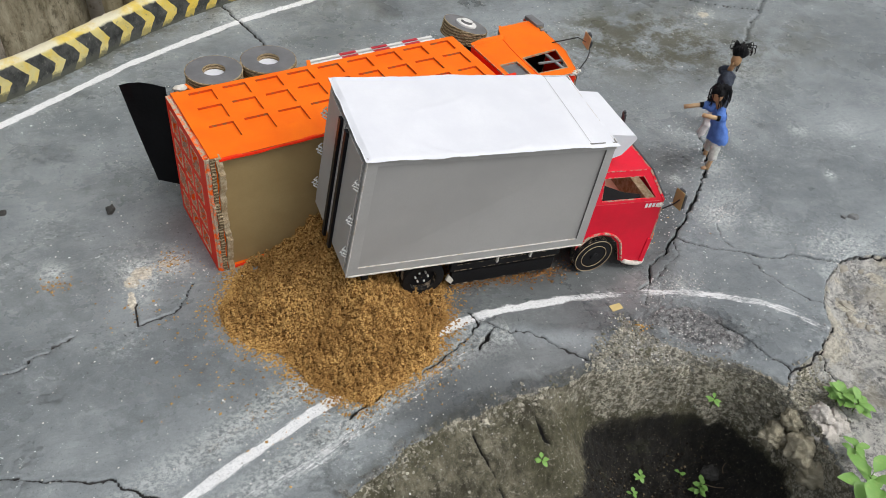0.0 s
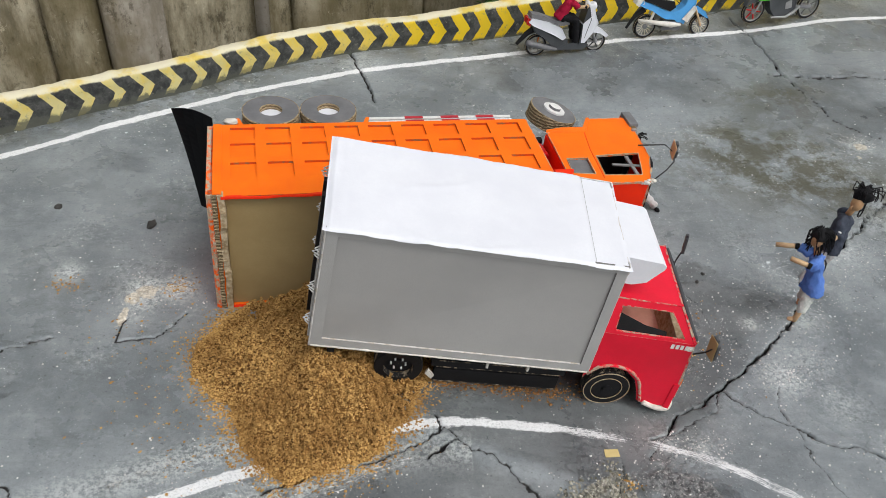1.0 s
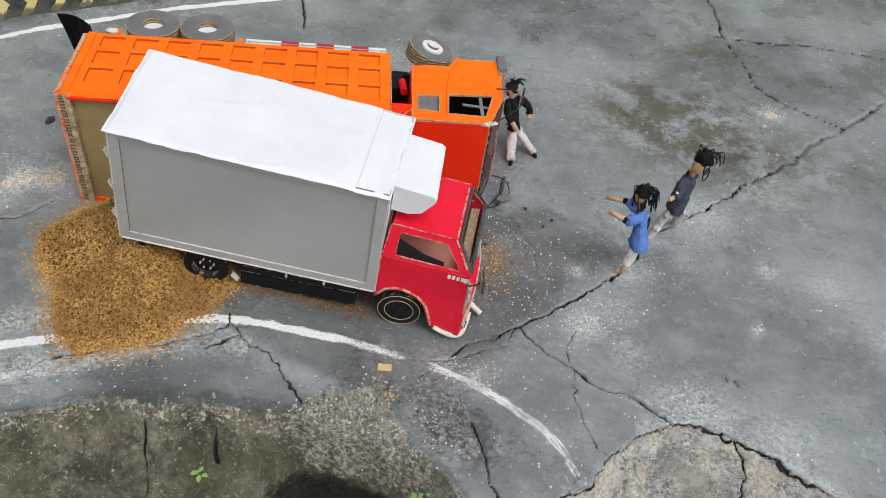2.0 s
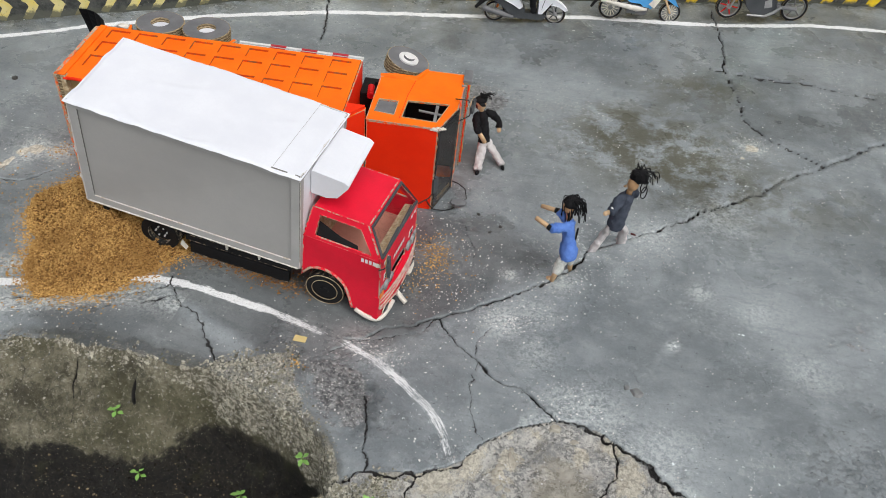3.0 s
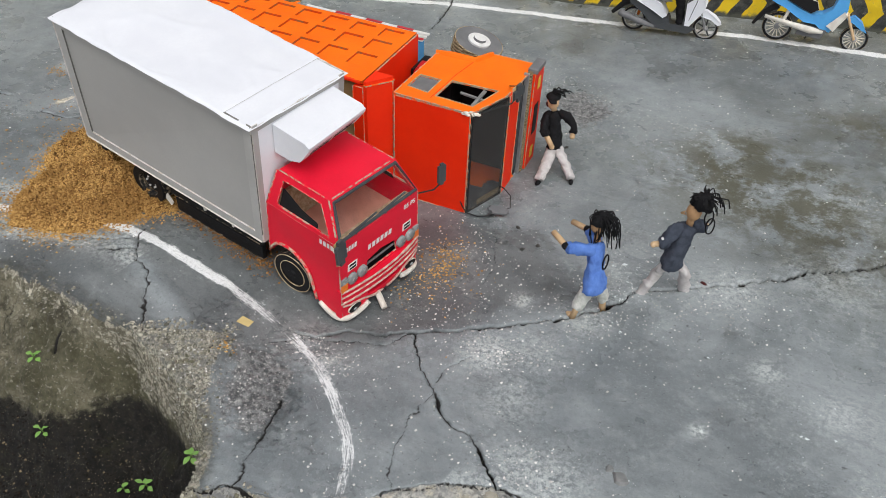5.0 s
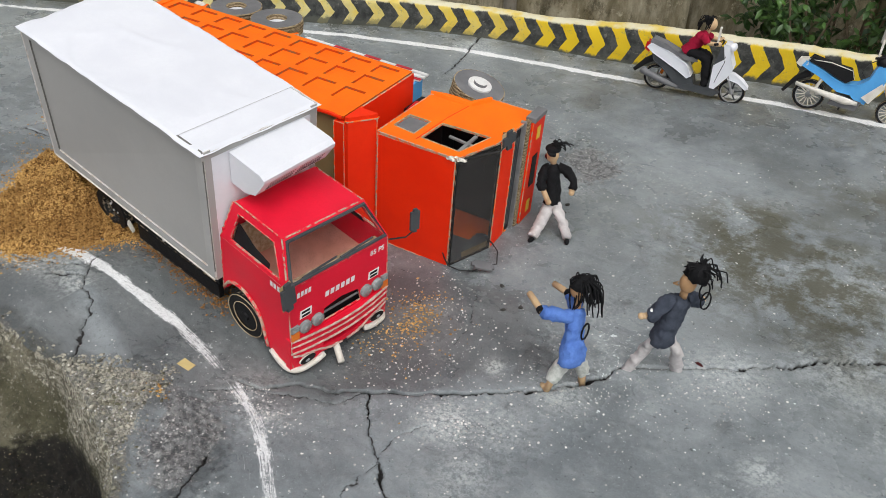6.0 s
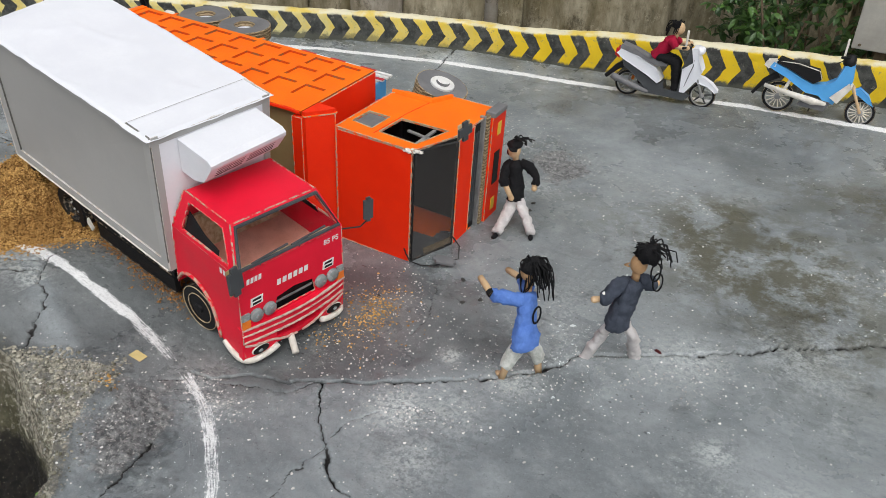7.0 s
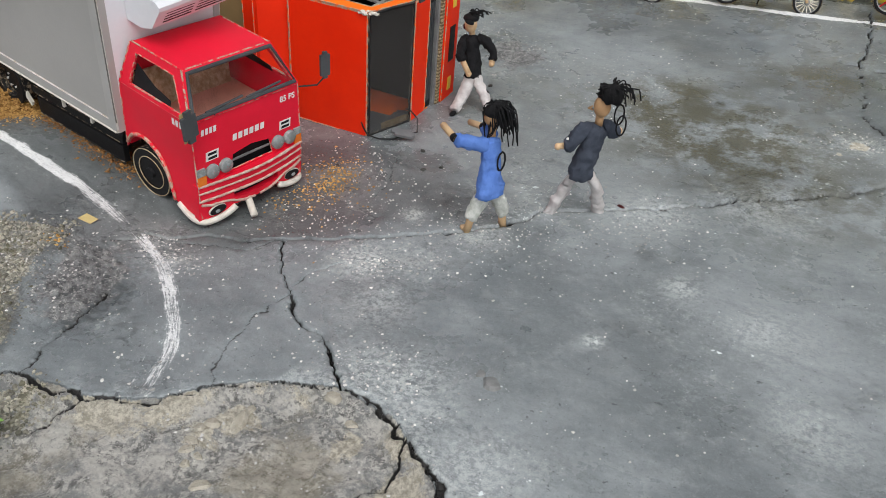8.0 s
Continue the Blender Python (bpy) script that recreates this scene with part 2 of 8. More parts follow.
def ground_paint():
    """Worn dark cement road, with white line paint, gravel, bare concrete, soil and moss by its own masks."""
    s = Shade("worn_cement_road")
    a = {k: s.attr(k) for k in ("paint", "rough", "gravel", "crack", "bare", "cream", "soil", "moss", "wall", "dust", "lip", "run", "off", "damp")}

    def edge(mask, scale, amount, lo=0.42, hi=0.56):
        """A mask with a ragged border."""
        return s.ramp(s.math("ADD", mask, s.math("MULTIPLY", s.math("SUBTRACT", s.noise(scale, 9, 0.8), 0.5), amount)), lo, hi)

    def over(c, mask, colour, part=1.0):
        return s.mix(s.math("MULTIPLY", mask, part), c, colour)

    cloud, mid = s.noise(2.6, 12, 0.7), s.noise(17, 9, 0.7)
    c = s.mix(s.ramp(cloud, 0.38, 0.62), (0.158, 0.165, 0.169), (0.285, 0.291, 0.293))
    c = over(c, s.ramp(mid, 0.50, 0.70), (0.38, 0.383, 0.380), 0.45)
    # brush strokes of the cement wash, damp darker clouds
    c = over(c, s.ramp(s.noise(9, 9, 0.75, stretch=(1.0, 5.0, 1.0)), 0.50, 0.70), (0.135, 0.141, 0.146), 0.5)
    c = over(c, s.ramp(s.noise(1.7, 9, 0.7), 0.52, 0.64), (0.128, 0.136, 0.142), 0.6)
    # rough scabs where the wash has come off
    scab = s.math("MULTIPLY", s.ramp(s.noise(4.5, 9, 0.75), 0.53, 0.61), s.ramp(s.noise(85, 8, 0.8), 0.44, 0.60))
    c = over(c, scab, (0.112, 0.117, 0.120), 0.15)
    c = over(c, s.ramp(s.noise(140, 6, 0.85), 0.53, 0.66), (0.105, 0.109, 0.112), 0.38)
    c = over(c, s.ramp(s.noise(200, 6, 0.85), 0.55, 0.66), (0.40, 0.40, 0.395), 0.32)
    c = over(c, s.ramp(s.noise(330, 5, 0.75), 0.52, 0.68), (0.42, 0.418, 0.405), 0.20)
    c = over(c, s.ramp(s.noise(560, 3, 0.7), 0.58, 0.68), (0.085, 0.088, 0.090), 0.36)
    # lime bloom and flecks, thick in some places and scarce in others
    bloom = s.ramp(s.noise(5.5, 10, 0.75), 0.50, 0.66)
    c = over(c, s.math("MULTIPLY", bloom, s.ramp(s.noise(110, 8, 0.85), 0.46, 0.62)), (0.53, 0.53, 0.50), 0.52)
    thick = s.math("ADD", s.ramp(s.noise(4.2, 8, 0.75), 0.38, 0.66, 0, 0.095), s.math("MULTIPLY", bloom, 0.035))
    for size, least in ((62, 0.775), (105, 0.762), (190, 0.750)):
        cut = s.math("SUBTRACT", least, thick)
        c = over(c, s.ramp(s.math("SUBTRACT", s.noise(size, 4, 0.6), cut), 0.0, 0.02), (0.80, 0.80, 0.78), 0.95)
    for size in (95, 210):
        c = over(c, s.ramp(s.noise(size, 4, 0.6), 0.670, 0.700), (0.050, 0.052, 0.054), 0.7)
    c = over(c, s.math("MULTIPLY", a["dust"], s.ramp(s.noise(130, 8, 0.82), 0.42, 0.58)), (0.68, 0.67, 0.64))
    n = s.t.nodes.new("ShaderNodeMix")
    n.data_type, n.blend_type = "RGBA", "MULTIPLY"
    s.put(n.inputs[0], 1.0), s.put(n.inputs[6], c), s.put(n.inputs[7], (0.990, 1.070, 1.100))
    c = n.outputs[2]
    # browner damp road, with shade under and beside the box lorry painted in
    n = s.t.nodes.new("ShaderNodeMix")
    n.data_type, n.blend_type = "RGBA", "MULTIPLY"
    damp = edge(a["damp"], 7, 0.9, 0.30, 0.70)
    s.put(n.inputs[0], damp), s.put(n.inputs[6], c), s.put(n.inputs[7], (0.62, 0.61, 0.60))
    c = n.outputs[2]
    # coarse grey places: clods, with shade painted into their hollows
    clod = s.noise(75, 8, 0.78)
    coarse = s.mix(s.ramp(clod, 0.40, 0.60), (0.095, 0.098, 0.101), (0.32, 0.323, 0.32))
    coarse = over(coarse, s.ramp(s.noise(170, 5, 0.8), 0.54, 0.62), (0.60, 0.59, 0.56), 0.85)
    c = s.mix(edge(a["rough"], 26, 1.7), c, coarse)

    def chips(scale, dark, light, deep):
        """Crushed stone: uneven pale and dark grains, the shade of deep gaps painted between."""
        k = s.mix(s.ramp(s.noise(scale, 2, 0.6), 0.42, 0.58), dark, light)
        k = over(k, s.ramp(s.noise(scale * 0.62, 3, 0.7), 0.53, 0.60), deep, 0.9)
        return over(k, s.ramp(s.noise(scale * 1.5, 3, 0.7), 0.58, 0.64), tuple(min(0.85, 1.2 * v) for v in light), 0.85)

    gravel = s.mix(s.ramp(s.noise(60, 7, 0.8), 0.42, 0.6), chips(170, (0.26, 0.25, 0.205), (0.74, 0.70, 0.58), (0.10, 0.094, 0.075)), chips(300, (0.27, 0.26, 0.215), (0.68, 0.65, 0.55), (0.14, 0.132, 0.108)))
    gravel = over(gravel, s.ramp(s.noise(14, 8, 0.75), 0.42, 0.56), (0.21, 0.212, 0.20), 0.75)
    c = s.mix(edge(s.math("MULTIPLY", a["gravel"], 0.78), 30, 1.6), c, gravel)
    # bare aggregate concrete
    bare = s.mix(s.ramp(s.noise(14, 11, 0.78), 0.43, 0.57), (0.30, 0.305, 0.30), (0.66, 0.645, 0.59))
    bare = s.mix(s.ramp(s.noise(30, 8, 0.8), 0.44, 0.56, 0, 0.85), bare, chips(130, (0.27, 0.268, 0.255), (0.70, 0.685, 0.63), (0.16, 0.158, 0.148)))
    bare = over(bare, s.ramp(s.noise(60, 9, 0.85), 0.55, 0.61), (0.085, 0.083, 0.076), 0.75)
    bare = over(bare, s.ramp(s.noise(210, 5, 0.8), 0.56, 0.66), (0.74, 0.72, 0.66), 0.8)
    bare = over(bare, s.ramp(s.noise(6, 8, 0.72), 0.54, 0.64), (0.36, 0.32, 0.225), 0.5)
    c = s.mix(edge(a["bare"], 30, 1.0), c, bare)
    c = s.mix(edge(a["cream"], 24, 2.0), c, s.mix(s.ramp(s.noise(140, 7, 0.8), 0.40, 0.60), (0.42, 0.385, 0.30), (0.78, 0.74, 0.63)))
    # pit wall, and near-black soil that also stands for the lower wall's shade
    wall = s.mix(s.ramp(s.noise(11, 12, 0.82), 0.42, 0.60), (0.062, 0.056, 0.034), (0.31, 0.285, 0.20))
    wall = over(wall, s.ramp(s.noise(5, 8, 0.7), 0.46, 0.60), (0.105, 0.100, 0.048), 0.65)
    wall = over(wall, s.ramp(s.noise(45, 8, 0.8), 0.56, 0.68), (0.46, 0.43, 0.34), 0.7)
    wall = over(wall, s.ramp(s.noise(100, 8, 0.85), 0.54, 0.63), (0.055, 0.050, 0.034), 0.75)
    wall = over(wall, s.ramp(s.noise(150, 3, 0.75), 0.58, 0.64), (0.52, 0.49, 0.40), 0.65)
    c = s.mix(edge(a["wall"], 40, 0.8, 0.4, 0.55), c, wall)
    crag = chips(120, (0.30, 0.275, 0.20), (0.76, 0.71, 0.58), (0.14, 0.125, 0.09))
    crag = over(crag, s.ramp(s.noise(150, 7, 0.8), 0.52, 0.64), (0.085, 0.076, 0.052), 0.7)
    c = s.mix(edge(a["lip"], 30, 1.9, 0.52, 0.66), c, crag)
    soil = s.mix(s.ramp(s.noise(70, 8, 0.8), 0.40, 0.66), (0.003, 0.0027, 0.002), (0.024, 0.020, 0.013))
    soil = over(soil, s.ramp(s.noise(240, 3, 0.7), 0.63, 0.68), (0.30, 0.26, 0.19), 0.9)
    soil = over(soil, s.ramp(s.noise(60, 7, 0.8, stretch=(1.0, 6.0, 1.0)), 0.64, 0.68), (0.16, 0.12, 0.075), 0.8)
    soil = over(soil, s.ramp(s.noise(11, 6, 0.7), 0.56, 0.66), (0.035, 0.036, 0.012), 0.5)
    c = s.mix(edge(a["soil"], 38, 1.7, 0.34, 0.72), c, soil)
    green = s.math("MULTIPLY", a["moss"], s.ramp(s.noise(13, 10, 0.8), 0.42, 0.56))
    c = over(c, green, (0.072, 0.066, 0.034), 0.80)
    # road line paint, brushed on and rubbed through
    n = s.t.nodes.new("ShaderNodeCombineXYZ")
    s.put(n.inputs[0], a["run"]), s.put(n.inputs[1], s.math("MULTIPLY", a["off"], 14.0))
    streak = s.noise(22, 6, 0.72, where=n.outputs[0])
    ragged = s.math("ADD", s.math("MULTIPLY", s.math("SUBTRACT", streak, 0.5), 1.5), s.math("MULTIPLY", s.math("SUBTRACT", s.noise(120, 8, 0.85), 0.5), 1.2))
    line = s.ramp(s.math("ADD", a["paint"], ragged), 0.44, 0.70)
    c = s.mix(s.math("MULTIPLY", line, s.ramp(s.noise(300, 6, 0.8), 0.30, 0.55, 0.45, 1.0)), c, (0.82, 0.83, 0.83))
    # near-black colour along the cracks
    c = s.mix(s.ramp(a["crack"], 0.22, 0.62), c, (0.012, 0.011, 0.010))
    loose = s.math("ADD", s.math("ADD", a["rough"], a["gravel"]), s.math("ADD", a["bare"], a["wall"]))
    s.bump(s.noise(200, 7, 0.8), 0.0007, 0.9)
    s.bump(s.math("MULTIPLY", clod, s.ramp(s.math("ADD", loose, s.math("MULTIPLY", scab, 0.25)), 0, 1, 0.12, 1)), 0.012, 0.95)
    wet = s.ramp(s.noise(3.5, 7, 0.65), 0.42, 0.60, 0.48, 0.16)
    dull = s.math("MAXIMUM", loose, s.math("MAXIMUM", a["soil"], line))
    return s.done(c, s.math("ADD", wet, s.math("MULTIPLY", s.ramp(dull, 0, 1), 0.38)), 0, 0.55)


M["ground"] = ground_paint()


def kerb_paint():
    """Yellow and black chevrons on the face, a pale yellow cap, worn to the cement."""
    s = Shade("chevron_kerb")
    along, up = s.math("SUBTRACT", s.attr("along"), 3.5847), s.attr("up")
    bend = s.math("SUBTRACT", 1.0, s.math("ABSOLUTE", s.math("SUBTRACT", s.math("MULTIPLY", up, 2.0), 1.0)))
    wob = s.math("MULTIPLY", s.math("SUBTRACT", s.noise(14, 3), 0.5), 0.018)
    turn = s.math("FRACT", s.math("DIVIDE", s.math("ADD", s.math("SUBTRACT", along, s.math("MULTIPLY", bend, 0.028)), wob), 0.0730))
    pale = s.ramp(s.math("ADD", along, s.math("MULTIPLY", s.noise(3, 4), 0.8)), 2.5, 3.4, 1, 0)
    worn_side = s.math("ADD", turn, s.math("MULTIPLY", pale, s.ramp(s.noise(9, 4), 0.3, 0.7, 0.06, 0.16)))
    stripe = s.math("MULTIPLY", s.ramp(turn, 0.0, 0.02), s.ramp(worn_side, 0.50, 0.52, 1, 0))
    yellow = s.mix(s.math("MULTIPLY", pale, s.ramp(s.noise(30, 6, 0.7), 0.3, 0.6, 0.5, 1)), (0.82, 0.57, 0.020), (0.68, 0.60, 0.27))
    black = s.mix(s.ramp(s.noise(40, 6, 0.7), 0.35, 0.7), (0.035, 0.037, 0.036), (0.095, 0.098, 0.09))
    cement = s.mix(s.noise(60, 6), (0.15, 0.145, 0.12), (0.30, 0.29, 0.24))
    face = s.mix(stripe, black, yellow)
    face = s.mix(s.ramp(s.noise(55, 8, 0.78), 0.56, 0.68, 0, 0.8), face, cement)
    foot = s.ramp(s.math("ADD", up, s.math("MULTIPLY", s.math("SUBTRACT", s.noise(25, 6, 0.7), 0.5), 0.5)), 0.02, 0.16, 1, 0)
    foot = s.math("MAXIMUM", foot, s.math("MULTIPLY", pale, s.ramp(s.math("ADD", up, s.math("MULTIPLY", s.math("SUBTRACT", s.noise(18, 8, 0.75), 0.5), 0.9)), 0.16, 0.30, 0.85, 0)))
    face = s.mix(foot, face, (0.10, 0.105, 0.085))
    cap = s.mix(s.ramp(s.noise(9, 5), 0.46, 0.66), (0.74, 0.69, 0.50), (0.72, 0.55, 0.12))
    cap = s.mix(s.ramp(s.noise(70, 7, 0.75), 0.58, 0.7, 0, 0.7), cap, (0.42, 0.38, 0.24))
    edge = s.ramp(s.math("ADD", up, s.math("MULTIPLY", s.math("SUBTRACT", s.noise(35, 5, 0.7), 0.5), 0.05)), 0.965, 0.985)
    s.bump(s.noise(120, 7, 0.75), 0.003)
    return s.done(s.mix(edge, face, cap), 0.75, 0, 0.3)


M["kerb"] = kerb_paint()


def stained_wall(name, pale, dark):
    s = Shade(name)
    streak = s.noise(5, 7, 0.7, stretch=(2.2, 2.2, 0.6))
    c = s.mix(s.ramp(streak, 0.34, 0.66), dark, pale)
    c = s.mix(s.ramp(s.noise(30, 7, 0.75), 0.5, 0.72, 0, 0.6), c, tuple(v * 0.45 for v in dark))
    c = s.mix(s.ramp(s.noise(2.2, 5), 0.42, 0.62, 0, 0.65), c, (0.165, 0.132, 0.060))
    c = s.mix(s.ramp(s.noise(7, 10, 0.8, stretch=(1.6, 1.6, 0.8)), 0.53, 0.63, 0, 0.7), c, (0.062, 0.052, 0.030))
    c = s.mix(s.ramp(s.noise(16, 9, 0.8), 0.58, 0.66, 0, 0.6), c, tuple(min(0.7, 1.25 * v) for v in pale))
    s.bump(s.noise(90, 6, 0.7), 0.003)
    s.bump(s.noise(12, 5), 0.012, 0.6)
    return s.done(c, 0.85, 0, 0.25)


M["wall"] = stained_wall("stained_concrete", (0.50, 0.45, 0.33), (0.165, 0.142, 0.088))
M["pillar"] = stained_wall("pale_concrete", (0.46, 0.42, 0.36), (0.26, 0.23, 0.18))
M["pvc"] = surface("grey_pipe", (0.44, 0.41, 0.36), (0.30, 0.27, 0.22), 0.6, 12, 120, 0.0005, dirt=(0.15, 0.12, 0.08), dirt_at=0.55)
M["board"] = surface("weathered_board", (0.46, 0.45, 0.41), (0.33, 0.32, 0.29), 0.75, 7, 100, 0.0008, dirt=(0.22, 0.2, 0.16), dirt_at=0.6)
M["rock"] = surface("pale_limestone", (0.80, 0.76, 0.71), (0.58, 0.54, 0.48), 0.9, 40, 300, 0.003, spec=0.15, dirt=(0.28, 0.25, 0.19), dirt_at=0.6)
M["brown_rock"] = surface("brown_rubble", (0.50, 0.46, 0.35), (0.24, 0.215, 0.15), 0.9, 40, 300, 0.003, spec=0.15)
M["dark_rock"] = surface("dark_stone", (0.10, 0.098, 0.092), (0.045, 0.044, 0.040), 0.8, 60, 300, 0.002, spec=0.2)
M["flake"] = surface("pale_concrete_flake", (0.58, 0.545, 0.46), (0.36, 0.33, 0.27), 0.9, 60, 320, 0.002, spec=0.15, dirt=(0.22, 0.2, 0.16), dirt_at=0.6)
M["grey_flake"] = surface("grey_cement_flake", (0.27, 0.275, 0.27), (0.17, 0.175, 0.175), 0.8, 60, 320, 0.001, spec=0.2)
M["slip"] = surface("yellow_card_chip", (0.62, 0.50, 0.22), (0.55, 0.43, 0.18), 0.7, 60, 400, 0.0003)
M["twig"] = surface("dry_twig", (0.20, 0.15, 0.10), (0.11, 0.08, 0.05), 0.85, 60, 400, 0.0006)


# ---- building helpers ----
def link(name, bm, materials, parent=None, label="", smooth=False):
    me = bpy.data.meshes.new(name)
    bmesh.ops.recalc_face_normals(bm, faces=bm.faces)
    bm.to_mesh(me)
    bm.free()
    for m in materials if isinstance(materials, (list, tuple)) else [materials]:
        me.materials.append(m)
    if smooth:
        me.polygons.foreach_set("use_smooth", [True] * len(me.polygons))
    ob = new(name, me)
    ob.parent = parent
    return tagged(ob, label)


def part(name, bm, material, parent, label="", smooth=False):
    return link(name, bm, material, parent, label, smooth)


def thing(name, label, category, m=None, group=""):
    ob = new(name)
    ob.empty_display_size = 0.02
    ob.matrix_basis = m or Matrix()
    return tagged(ob, label, category, group)


def box(x0, x1, y0, y1, z0, z1, bevel=0.0, bm=None, edge_mat=0):
    bm = bm or bmesh.new()
    v = [bm.verts.new((x, y, z)) for x in (x0, x1) for y in (y0, y1) for z in (z0, z1)]
    fs = [bm.faces.new([v[i] for i in q]) for q in ((0, 1, 3, 2), (4, 6, 7, 5), (0, 4, 5, 1), (2, 3, 7, 6), (0, 2, 6, 4), (1, 5, 7, 3))]
    if bevel:
        made = bmesh.ops.bevel(bm, geom=list({e for f in fs for e in f.edges}), offset=bevel, segments=2, profile=0.6, affect="EDGES")
        for f in made["faces"]:
            f.material_index = edge_mat
    return bm


def prism(outer, depth, place, holes=(), bm=None, side=1):
    """A board cut from a flat outline with holes; place(u, v, w) lays it out, w from 0 to depth. Cut sides take material 1."""
    bm = bm or bmesh.new()
    loops = [list(outer), *[list(h) for h in holes]]
    flat = [p for loop in loops for p in loop]
    tris = mathutils.geometry.tessellate_polygon([[Vector((u, v, 0)) for u, v in loop] for loop in loops])
    front = [bm.verts.new(place(u, v, 0)) for u, v in flat]
    back = [bm.verts.new(place(u, v, depth)) for u, v in flat]
    for t in tris:
        for ring, way in ((front, 1), (back, -1)):
            try:
                bm.faces.new([ring[i] for i in t][::way])
            except ValueError:
                pass
    n = 0
    for loop in loops:
        k = len(loop)
        for i in range(k):
            a, b = n + i, n + (i + 1) % k
            bm.faces.new((front[a], front[b], back[b], back[a])).material_index = side
        n += k
    return bm


def side_xz(y, way=1):
    return lambda u, v, w: Vector((u, y + way * w, v))


def face_yz(x, way=1):
    return lambda u, v, w: Vector((x + way * w, u, v))


def top_xy(z, way=1):
    return lambda u, v, w: Vector((u, v, z + way * w))


def tube(points, radius, sides=8, bm=None, mat=0, taper=None, flat=1.0):
    """A round rod along points; radius may be one number or one for each point."""
    bm = bm or bmesh.new()
    pts = [Vector(p) for p in points]
    radii = list(radius) if isinstance(radius, (list, tuple)) else [radius] * len(pts)
    rings, up = [], Vector((0.13, 0.21, 0.97))
    for i, p in enumerate(pts):
        d = (pts[min(i + 1, len(pts) - 1)] - pts[max(i - 1, 0)]).normalized()
        if abs(d.dot(up)) > 0.95:
            up = Vector((0.97, 0.13, 0.21))
        a = d.cross(up).normalized()
        b = d.cross(a).normalized()
        rings.append([bm.verts.new(p + radii[i] * (math.cos(t) * a + flat * math.sin(t) * b)) for t in (2 * math.pi * k / sides for k in range(sides))])
    for r, s in zip(rings, rings[1:]):
        for k in range(sides):
            bm.faces.new((r[k], r[(k + 1) % sides], s[(k + 1) % sides], s[k])).material_index = mat
    bm.faces.new(rings[0][::-1]).material_index = mat
    bm.faces.new(rings[-1]).material_index = mat
    return bm


def lathe(profile, sides=32, bm=None, mats=None, m=None):
    """A turned shape round the y axis from (radius, y) pairs; mats gives the material of each band."""
    bm, m = bm or bmesh.new(), m or Matrix()
    rings = [[bm.verts.new(m @ Vector((r * math.cos(t), y, r * math.sin(t)))) for t in (2 * math.pi * k / sides for k in range(sides))] for r, y in profile]
    for i, (r, s) in enumerate(zip(rings, rings[1:])):
        for k in range(sides):
            bm.faces.new((r[k], r[(k + 1) % sides], s[(k + 1) % sides], s[k])).material_index = mats[i] if mats else 0
    return bm


def ball(centre, radii, bm=None, mat=0, seg=14, rings=9, rough=0.0, seed=0):
    bm = bm or bmesh.new()
    made = bmesh.ops.create_uvsphere(bm, u_segments=seg, v_segments=rings, radius=1.0)["verts"]
    for v in made:
        k = 1 + rough * (noise.noise(v.co * 1.7 + Vector((seed * 3.1, seed, 0))) + 0.5 * noise.noise(v.co * 4.1 + Vector((0, seed, seed))))
        v.co = Vector((centre[i] + radii[i] * v.co[i] * k for i in range(3)))
    for f in {f for v in made for f in v.link_faces}:
        f.material_index = mat
    return bm


# ---- lie of the land ----
TABLE = np.random.default_rng(7).random((256, 256))


def value_noise(x, y, size, shift=0):
    u, v = x / size + 37.3 * shift, y / size + 11.7 * shift
    i, j = np.floor(u).astype(int), np.floor(v).astype(int)
    f, g = u - i, v - j
    f, g = f * f * (3 - 2 * f), g * g * (3 - 2 * g)
    a, b = TABLE[i % 256, j % 256], TABLE[(i + 1) % 256, j % 256]
    c, d = TABLE[i % 256, (j + 1) % 256], TABLE[(i + 1) % 256, (j + 1) % 256]
    return (a * (1 - f) + b * f) * (1 - g) + (c * (1 - f) + d * f) * g - 0.5


def fractal(x, y, size, steps=4, shift=0):
    return sum(value_noise(x, y, size / 2**k, shift + k) / 1.8**k for k in range(steps))


def smooth(v, lo, hi):
    t = np.clip((v - lo) / (hi - lo), 0, 1)
    return t * t * (3 - 2 * t)


def line_distance(x, y, points):
    """Distance to a polyline, the side (positive: left of its way) and the length along it."""
    best, side, along, run = np.full(x.shape, 1e9), np.zeros(x.shape), np.zeros(x.shape), 0.0
    for (ax, ay), (bx, by) in zip(points, points[1:]):
        dx, dy = bx - ax, by - ay
        n = math.hypot(dx, dy)
        t = np.clip(((x - ax) * dx + (y - ay) * dy) / n**2, 0, 1)
        d = np.hypot(x - ax - t * dx, y - ay - t * dy)
        near = d < best
        side = np.where(near, dx * (y - ay) - dy * (x - ax), side)
        along = np.where(near, run + t * n, along)
        best = np.minimum(best, d)
        run += n
    return best, side, along


def inside(x, y, points):
    hit = np.zeros(x.shape, bool)
    for (ax, ay), (bx, by) in zip(points, points[1:] + points[:1]):
        if ay != by:
            hit ^= ((ay > y) != (by > y)) & (x < (bx - ax) * (y - ay) / (by - ay) + ax)
    return hit


